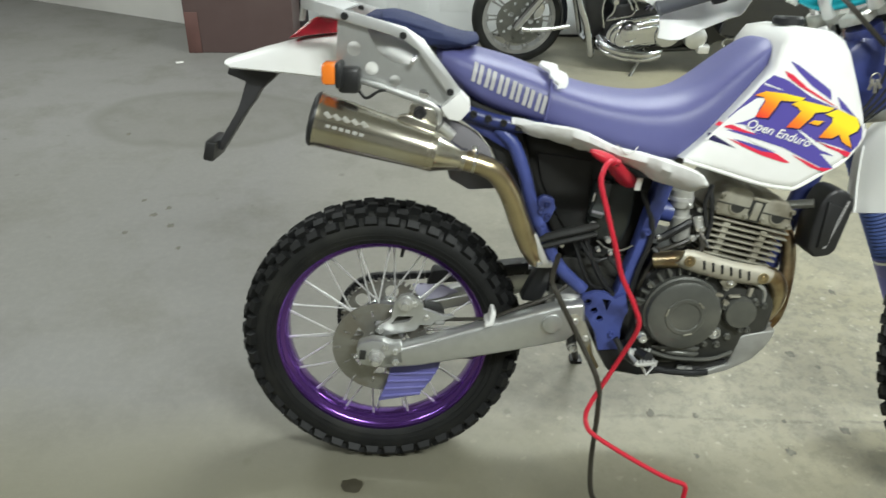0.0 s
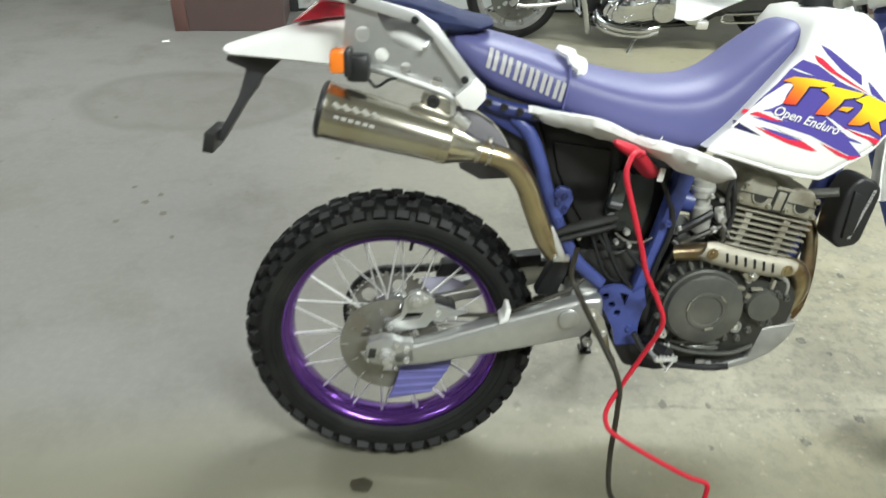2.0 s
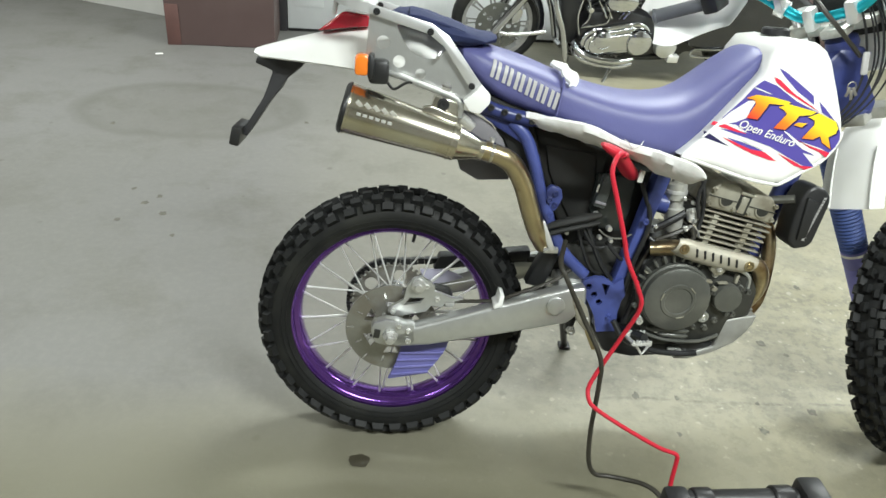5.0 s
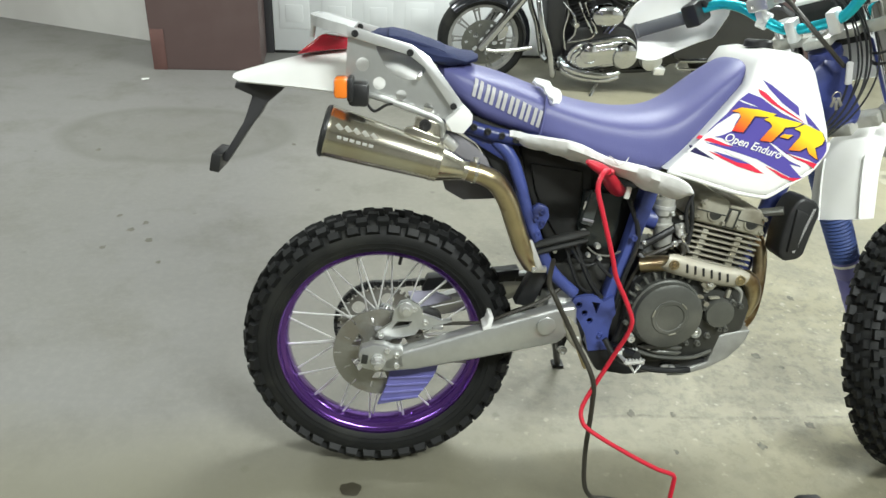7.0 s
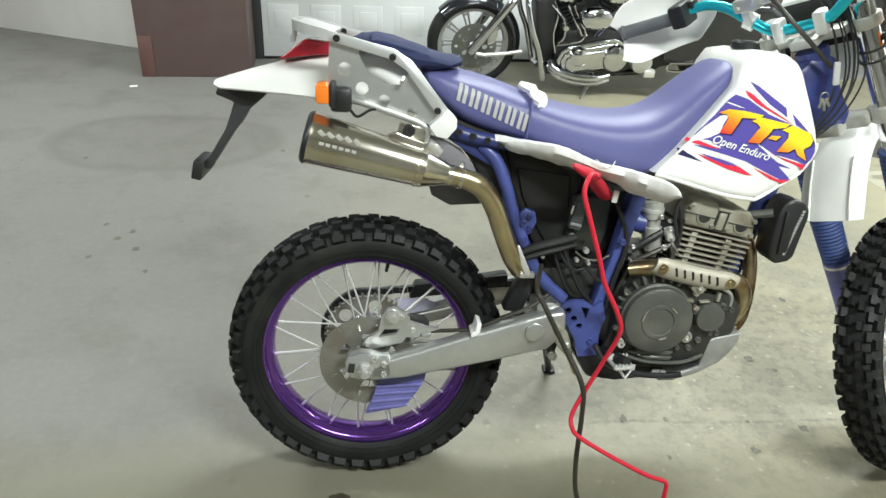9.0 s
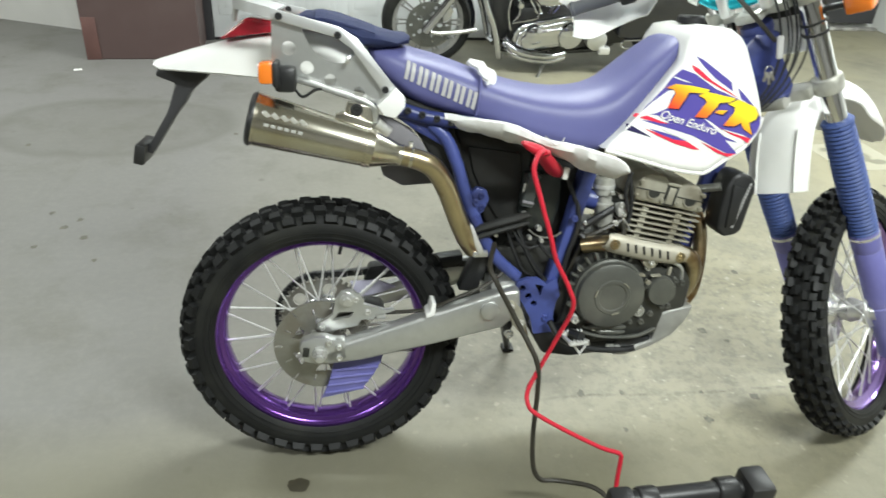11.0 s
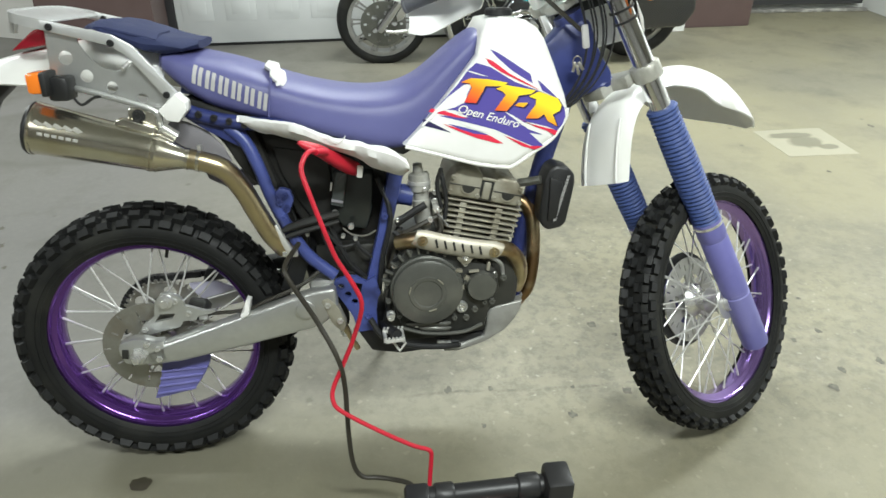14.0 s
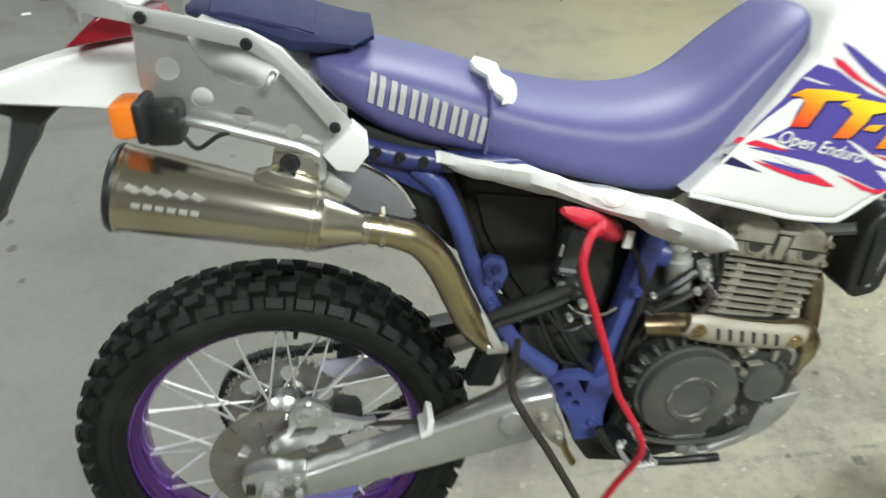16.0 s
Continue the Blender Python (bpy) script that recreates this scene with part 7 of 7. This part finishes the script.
def cast_wheel(name, x, z, r, rim_r, w, spokes, label):
    bm = B()
    lathe(bm, [(0.0, -0.09), (0.03, -0.09), (0.04, -0.075), (0.045, -0.03), (0.045, 0.03), (0.04, 0.075), (0.03, 0.09), (0, 0.09)], 28)
    hub = part(name, bm, ALU, cruiser, label)
    hub.matrix_basis = pose(x, 0, z)
    bm = B()
    lathe(bm, section(w, rim_r, r, 14), 64)
    part("tyre", bm, RUBBER, hub, "black road tyre")
    bm = B()
    b = rim_r
    lathe(bm, [(b + 0.012, -w * 0.36), (b + 0.012, -w * 0.32), (b - 0.012, -w * 0.28), (b - 0.02, 0), (b - 0.012, w * 0.28), (b + 0.012, w * 0.32), (b + 0.012, w * 0.36), (b - 0.022, w * 0.30), (b - 0.032, 0), (b - 0.022, -w * 0.30)], 64, closed=True)
    part("rim", bm, CAST_WHEEL, hub)
    for k in range(spokes):
        a = 2 * math.pi * k / spokes
        bm = B()
        for off in (-0.010, 0.010):
            sweep(bm, [(0.035, -0.02, off * 0.6), (b - 0.022, -0.03, off * 1.6)], 0.006, 6)
        box(bm, (0.012, 0.012, 0.05), (b - 0.035, -0.03, 0), 0.003)
        o = part("spoke", bm, CAST_WHEEL, hub)
        o.matrix_basis = Matrix.Rotation(a, 4, "Y")
    return hub


def cr_part(name, bm, mat, label="", parent=None, **kw):
    return part(name, bm, mat, parent or cruiser, label, **kw)


cast_wheel("front_wheel", 0.655, 0.290, 0.302, 0.236, 0.115, 10, "cast alloy front wheel")
cast_wheel("rear_wheel", 2.41, 0.292, 0.305, 0.205, 0.15, 10, "cast alloy rear wheel")
bm = drilled(B(), circle_pts(0, 0, 0.150, 40), [(0.118 * math.cos(a), 0.118 * math.sin(a), 0.011) for a in [2 * math.pi * i / 10 for i in range(10)]] + [(0.072 * math.cos(a), 0.072 * math.sin(a), 0.018) for a in [2 * math.pi * i / 5 for i in range(5)]], -0.082, -0.077)
o = cr_part("brake_disc", bm, COVER, "large worn steel front disc")
o.matrix_basis = pose(0.655, 0, 0.290)
bm = B()
prism(bm, [(0.74, 0.30), (0.79, 0.32), (0.81, 0.38), (0.79, 0.43), (0.75, 0.42), (0.735, 0.36)], -0.10, -0.05, 0.012)
cr_part("brake_caliper", bm, CHROME)
for y in (-0.115, 0.115):
    bm = B()
    sweep(bm, [(0.625, y, 0.255), (0.64, y, 0.275), (0.80, y, 0.50), (0.88, y, 0.61), (0.885, y, 0.617), (1.06, y, 0.86)], [0.022, 0.030, 0.029, 0.028, 0.021, 0.021], 18)
    cr_part("fork_leg", bm, CHROME, "chromed fork leg")
bm = B()
secs = []
for k in range(13):
    a = radians(-12 + 150 * k / 12)
    c = Vector((0.655 + 0.322 * math.cos(a), 0, 0.29 + 0.322 * math.sin(a)))
    u = Vector((math.cos(a), 0, math.sin(a)))
    ring = [c + Vector((0, 0.075 * s, 0)) - u * 0.05 * abs(s) ** 3 for s in [-1 + 2 * i / 10 for i in range(11)]]
    ring += [p - u * 0.004 for p in ring[::-1]]
    secs.append(ring)
cr_part("front_fender", loft(bm, secs), BLACK_GLOSS, "glossy black front fender")
bm = B()
sweep(bm, curve([(0.665, -0.135, 0.262), (0.72, -0.14, 0.258), (0.85, -0.14, 0.268), (0.965, -0.14, 0.288)]), 0.013, 12)
cr_part("front_rod", bm, STEEL)
for y in (-0.20, 0.20):
    bm = B()
    sweep(bm, curve([(0.96, y * 0.3, 0.72), (0.965, y * 0.8, 0.60), (1.0, y, 0.46), (1.06, y, 0.33), (1.10, y, 0.20), (1.125, y * 0.9, 0.115), (1.15, y * 0.5, 0.10)]), 0.020, 14)
    cr_part("crash_bar", bm, CHROME, "chromed crash bar")
for y in (-0.09, 0.09):
    bm = B()
    sweep(bm, curve([(1.02, y * 0.4, 0.80), (1.08, y, 0.45), (1.14, y, 0.20), (1.22, y, 0.13), (1.8, y, 0.14), (1.98, y, 0.22)]), 0.022, 12)
    cr_part("frame_tube", bm, BLACK_GLOSS)
bm = B()
prism(bm, [(1.02, 0.62), (1.15, 0.62), (1.19, 0.30), (1.17, 0.20), (1.10, 0.22), (1.05, 0.42)], -0.13, 0.13, 0.02)
cr_part("radiator_shroud", bm, BLACK)
bm = B()
prism(bm, [(1.20, 0.16), (1.18, 0.32), (1.24, 0.44), (1.45, 0.47), (1.66, 0.43), (1.74, 0.32), (1.72, 0.17), (1.55, 0.13), (1.30, 0.13)], -0.16, 0.16, 0.03)
engc = cr_part("engine_case", bm, BLACK, "black V-twin engine with chromed covers")
for cx, rot in ((1.30, 24), (1.52, -24)):
    mm = Matrix.Translation((cx, 0, 0.52)) @ Matrix.Rotation(radians(-rot), 4, "Y")
    bm = B()
    box(bm, (0.12, 0.14, 0.24), (0, 0, 0), 0.02, m=mm)
    cr_part("cylinder", bm, BLACK, parent=engc)
    for k in range(7):
        bm = B()
        box(bm, (0.165, 0.19, 0.008), (0, 0, -0.09 + 0.028 * k), 0.002, m=mm)
        cr_part("cooling_fin", bm, BLACK, parent=engc)
# black bulk added behind the engine to hide the bright door
bm = B()
prism(bm, [(1.12, 0.20), (1.10, 0.55), (1.30, 0.70), (1.95, 0.66), (2.05, 0.40), (1.95, 0.22), (1.6, 0.15), (1.25, 0.15)], -0.02, 0.12, 0.02)
cr_part("black_backing", bm, BLACK)
# assumed far-side pipes, added to darken the view below the engine
for z_, y_ in ((0.20, 0.20), (0.29, 0.21)):
    bm = B()
    sweep(bm, curve([(1.30, y_ * 0.7, z_ + 0.06), (1.50, y_, z_), (1.90, y_, z_), (2.62, y_, z_ + 0.03)]), [0.026] * 7 + [0.045] * 12, 16)
    cr_part("far_muffler", bm, BLACK_GLOSS, "dark far-side muffler")
bm = B()
prism(bm, [(1.66, 0.16), (1.70, 0.46), (1.96, 0.50), (2.10, 0.36), (2.02, 0.20)], -0.13, 0.13, 0.02)
cr_part("gearbox_cover", bm, BLACK)
# chromed primary cover with stepped bands


def stadium(x0, z0, x1, z1, r, n=12):
    d = Vector((x1 - x0, z1 - z0)).normalized()
    a0 = math.atan2(d.y, d.x)
    return [(x1 + r * math.cos(a0 - math.pi / 2 + math.pi * i / n), z1 + r * math.sin(a0 - math.pi / 2 + math.pi * i / n)) for i in range(n + 1)] + \
           [(x0 + r * math.cos(a0 + math.pi / 2 + math.pi * i / n), z0 + r * math.sin(a0 + math.pi / 2 + math.pi * i / n)) for i in range(n + 1)]


for r, y0, y1, nm in ((0.105, -0.20, -0.15, "primary_cover"), (0.082, -0.222, -0.195, "cover_step"), (0.055, -0.238, -0.215, "cover_dome")):
    bm = B()
    prism(bm, stadium(1.30, 0.245, 1.56, 0.30, r), y0, y1, 0.012, segs=3)
    cr_part(nm, bm, CHROME, parent=engc)
bm = B()
lathe(bm, [(0, -0.265), (0.05, -0.262), (0.078, -0.25), (0.09, -0.23), (0.092, -0.19), (0, -0.19)], 36, (1.575, 0, 0.285))
cr_part("clutch_dome", bm, CHROME, parent=engc)
bm = B()
lathe(bm, [(0, -0.262), (0.035, -0.258), (0.058, -0.245), (0.062, -0.2), (0, -0.2)], 32, (1.33, 0, 0.29))
cr_part("stator_dome", bm, CHROME, parent=engc)
for k, (zz, yy) in enumerate(((0.175, -0.20), (0.140, -0.19))):
    bm = B()
    sweep(bm, curve([(1.16, yy * 0.8, zz + 0.06), (1.20, yy - 0.03, zz + 0.02), (1.32, yy - 0.05, zz - 0.012), (1.46, yy - 0.05, zz - 0.02), (1.56, yy - 0.02, zz - 0.01)]), 0.021, 14)
    cr_part("exhaust_pipe", bm, CHROME, "chromed lower exhaust pipe")
bm = B()
lathe(bm, [(0, -0.27), (0.06, -0.268), (0.085, -0.255), (0.095, -0.235), (0.095, -0.20), (0, -0.20)], 36, m=Matrix.Translation((1.40, 0, 0.545)) @ Matrix.Diagonal((1.15, 1, 0.72, 1)))
cr_part("air_cleaner", bm, CHROME, "oval chromed air cleaner", parent=engc)
for cx, dx in ((1.245, -0.07), (1.575, 0.07)):
    bm = B()
    prism(bm, [(cx - 0.085, 0.615), (cx - 0.06, 0.675), (cx + 0.05, 0.69), (cx + 0.085, 0.63), (cx + 0.07, 0.60)], -0.13, 0.10, 0.012)
    cr_part("rocker_cover", bm, CHROME, parent=engc)
    for k in (-1, 1):
        bm = B()
        sweep(bm, [(1.40 + dx * 0.55 + 0.016 * k, -0.165, 0.41), (cx + 0.02 * k, -0.15, 0.60)], 0.009, 8)
        cr_part("pushrod_tube", bm, CHROME, parent=engc)
for pts, r_ in (([(1.12, -0.16, 0.60), (1.2, -0.2, 0.52), (1.22, -0.2, 0.42), (1.19, -0.19, 0.36)], 0.007), ([(1.62, -0.17, 0.60), (1.70, -0.19, 0.52), (1.70, -0.2, 0.42)], 0.009), ([(1.10, -0.1, 0.68), (1.16, -0.17, 0.56), (1.15, -0.18, 0.42), (1.18, -0.18, 0.30)], 0.006)):
    bm = B()
    sweep(bm, curve(pts), r_, 8)
    cr_part("chromed_line", bm, CHROME)
for cx, cz, r_ in ((1.69, 0.46, 0.035), (1.22, 0.47, 0.028), (1.80, 0.40, 0.045)):
    bm = B()
    lathe(bm, [(0, -0.215), (r_ * 0.6, -0.212), (r_, -0.195), (r_, -0.14), (0, -0.14)], 24, (cx, 0, cz))
    cr_part("chromed_cap", bm, CHROME, parent=engc)
bm = B()
sweep(bm, curve([(1.18, -0.2, 0.355), (1.26, -0.22, 0.38), (1.33, -0.22, 0.40), (1.345, -0.21, 0.45)]), 0.007, 8)
cr_part("shift_rod", bm, CHROME)
bm = B()
sweep(bm, [(1.47, -0.16, 0.15), (1.42, -0.24, 0.085), (1.36, -0.325, 0.035)], [0.013, 0.012, 0.010], 10)
cr_part("side_stand", bm, CHROME, "chromed side stand")
bm = B()
lathe(bm, [(0, -0.27), (0.05, -0.268), (0.068, -0.255), (0.072, -0.20), (0, -0.20)], 28, (1.76, 0, 0.265))
boardm = cr_part("footboard_mount", bm, ALU, "round cast footboard mount")
bm = B()
box(bm, (0.075, 0.05, 0.05), (1.82, -0.25, 0.20), 0.008)
cr_part("mount_block", bm, ALU_PALE, parent=boardm)
bm = B()
sweep(bm, curve([(1.93, -0.29, 0.285), (2.10, -0.30, 0.295), (2.24, -0.29, 0.30), (2.265, -0.29, 0.275), (2.24, -0.29, 0.25), (2.08, -0.30, 0.24), (1.94, -0.29, 0.235), (1.92, -0.29, 0.26), (1.93, -0.29, 0.285)]), 0.008, 10, cap=False)
cr_part("bag_guard", bm, CHROME, "chromed saddlebag guard loop")
for y in (-1, 1):
    bm = B()
    prism(bm, [(1.88, 0.30), (1.92, 0.60), (2.02, 0.68), (2.52, 0.68), (2.66, 0.60), (2.70, 0.40), (2.64, 0.29), (2.0, 0.26)], y * 0.13, y * 0.29, 0.035, segs=4)
    cr_part("saddlebag", bm, BLACK_GLOSS, "glossy black saddlebag")
bm = B()
secs = []
for k in range(13):
    a = radians(20 + 140 * k / 12)
    c = Vector((2.41 - 0.345 * math.cos(a), 0, 0.292 + 0.345 * math.sin(a)))
    u = Vector((-math.cos(a), 0, math.sin(a)))
    ring = [c + Vector((0, 0.10 * s, 0)) - u * 0.06 * abs(s) ** 3 for s in [-1 + 2 * i / 10 for i in range(11)]]
    ring += [p - u * 0.004 for p in ring[::-1]]
    secs.append(ring)
cr_part("rear_fender", loft(bm, secs), BLACK_GLOSS, "glossy black rear fender")
bm = B()
prism(bm, [(1.70, 0.34), (1.72, 0.27), (2.0, 0.23), (2.45, 0.26), (2.45, 0.31), (2.0, 0.31)], -0.12, -0.09, 0.012)
cr_part("swingarm", bm, BLACK)
# tank, saddle and bars
secs = []
for x, zt, zb, hw in ((1.02, 0.80, 0.77, 0.05), (1.06, 0.87, 0.74, 0.10), (1.16, 0.93, 0.72, 0.15), (1.32, 0.94, 0.71, 0.165), (1.48, 0.89, 0.71, 0.14), (1.62, 0.81, 0.71, 0.09), (1.70, 0.76, 0.72, 0.05)):
    secs.append([Vector((x, hw * math.cos(a), (zt + zb) / 2 + (zt - zb) / 2 * math.sin(a))) for a in [2 * math.pi * i / 20 for i in range(20)]])
cr_part("fuel_tank", loft(B(), secs), BLACK_GLOSS, "black teardrop tank")
secs = []
for x, zt, zb, hw in ((1.60, 0.74, 0.68, 0.08), (1.70, 0.76, 0.67, 0.14), (1.85, 0.74, 0.66, 0.18), (1.98, 0.79, 0.67, 0.17), (2.12, 0.83, 0.68, 0.14), (2.35, 0.83, 0.69, 0.12), (2.42, 0.79, 0.70, 0.07)):
    secs.append([Vector((x, hw * math.cos(a), (zt + zb) / 2 + (zt - zb) / 2 * math.sin(a))) for a in [2 * math.pi * i / 20 for i in range(20)]])
cr_part("saddle", loft(B(), secs), BLACK, "black leather saddle")
bm = B()
sweep(bm, curve([(1.32, -0.40, 1.05), (1.18, -0.36, 1.10), (1.06, -0.14, 1.06), (1.04, 0, 1.02), (1.06, 0.14, 1.06), (1.18, 0.36, 1.10), (1.32, 0.40, 1.05)]), 0.013, 12)
cr_part("handlebar", bm, CHROME)
bm = B()
lathe(bm, [(0, -0.10), (0.04, -0.09), (0.085, -0.03), (0.09, 0.03), (0.08, 0.05), (0, 0.055)], 32, m=pose(0.90, 0, 0.86, 0, 0, 90))
cr_part("headlamp", bm, CHROME)
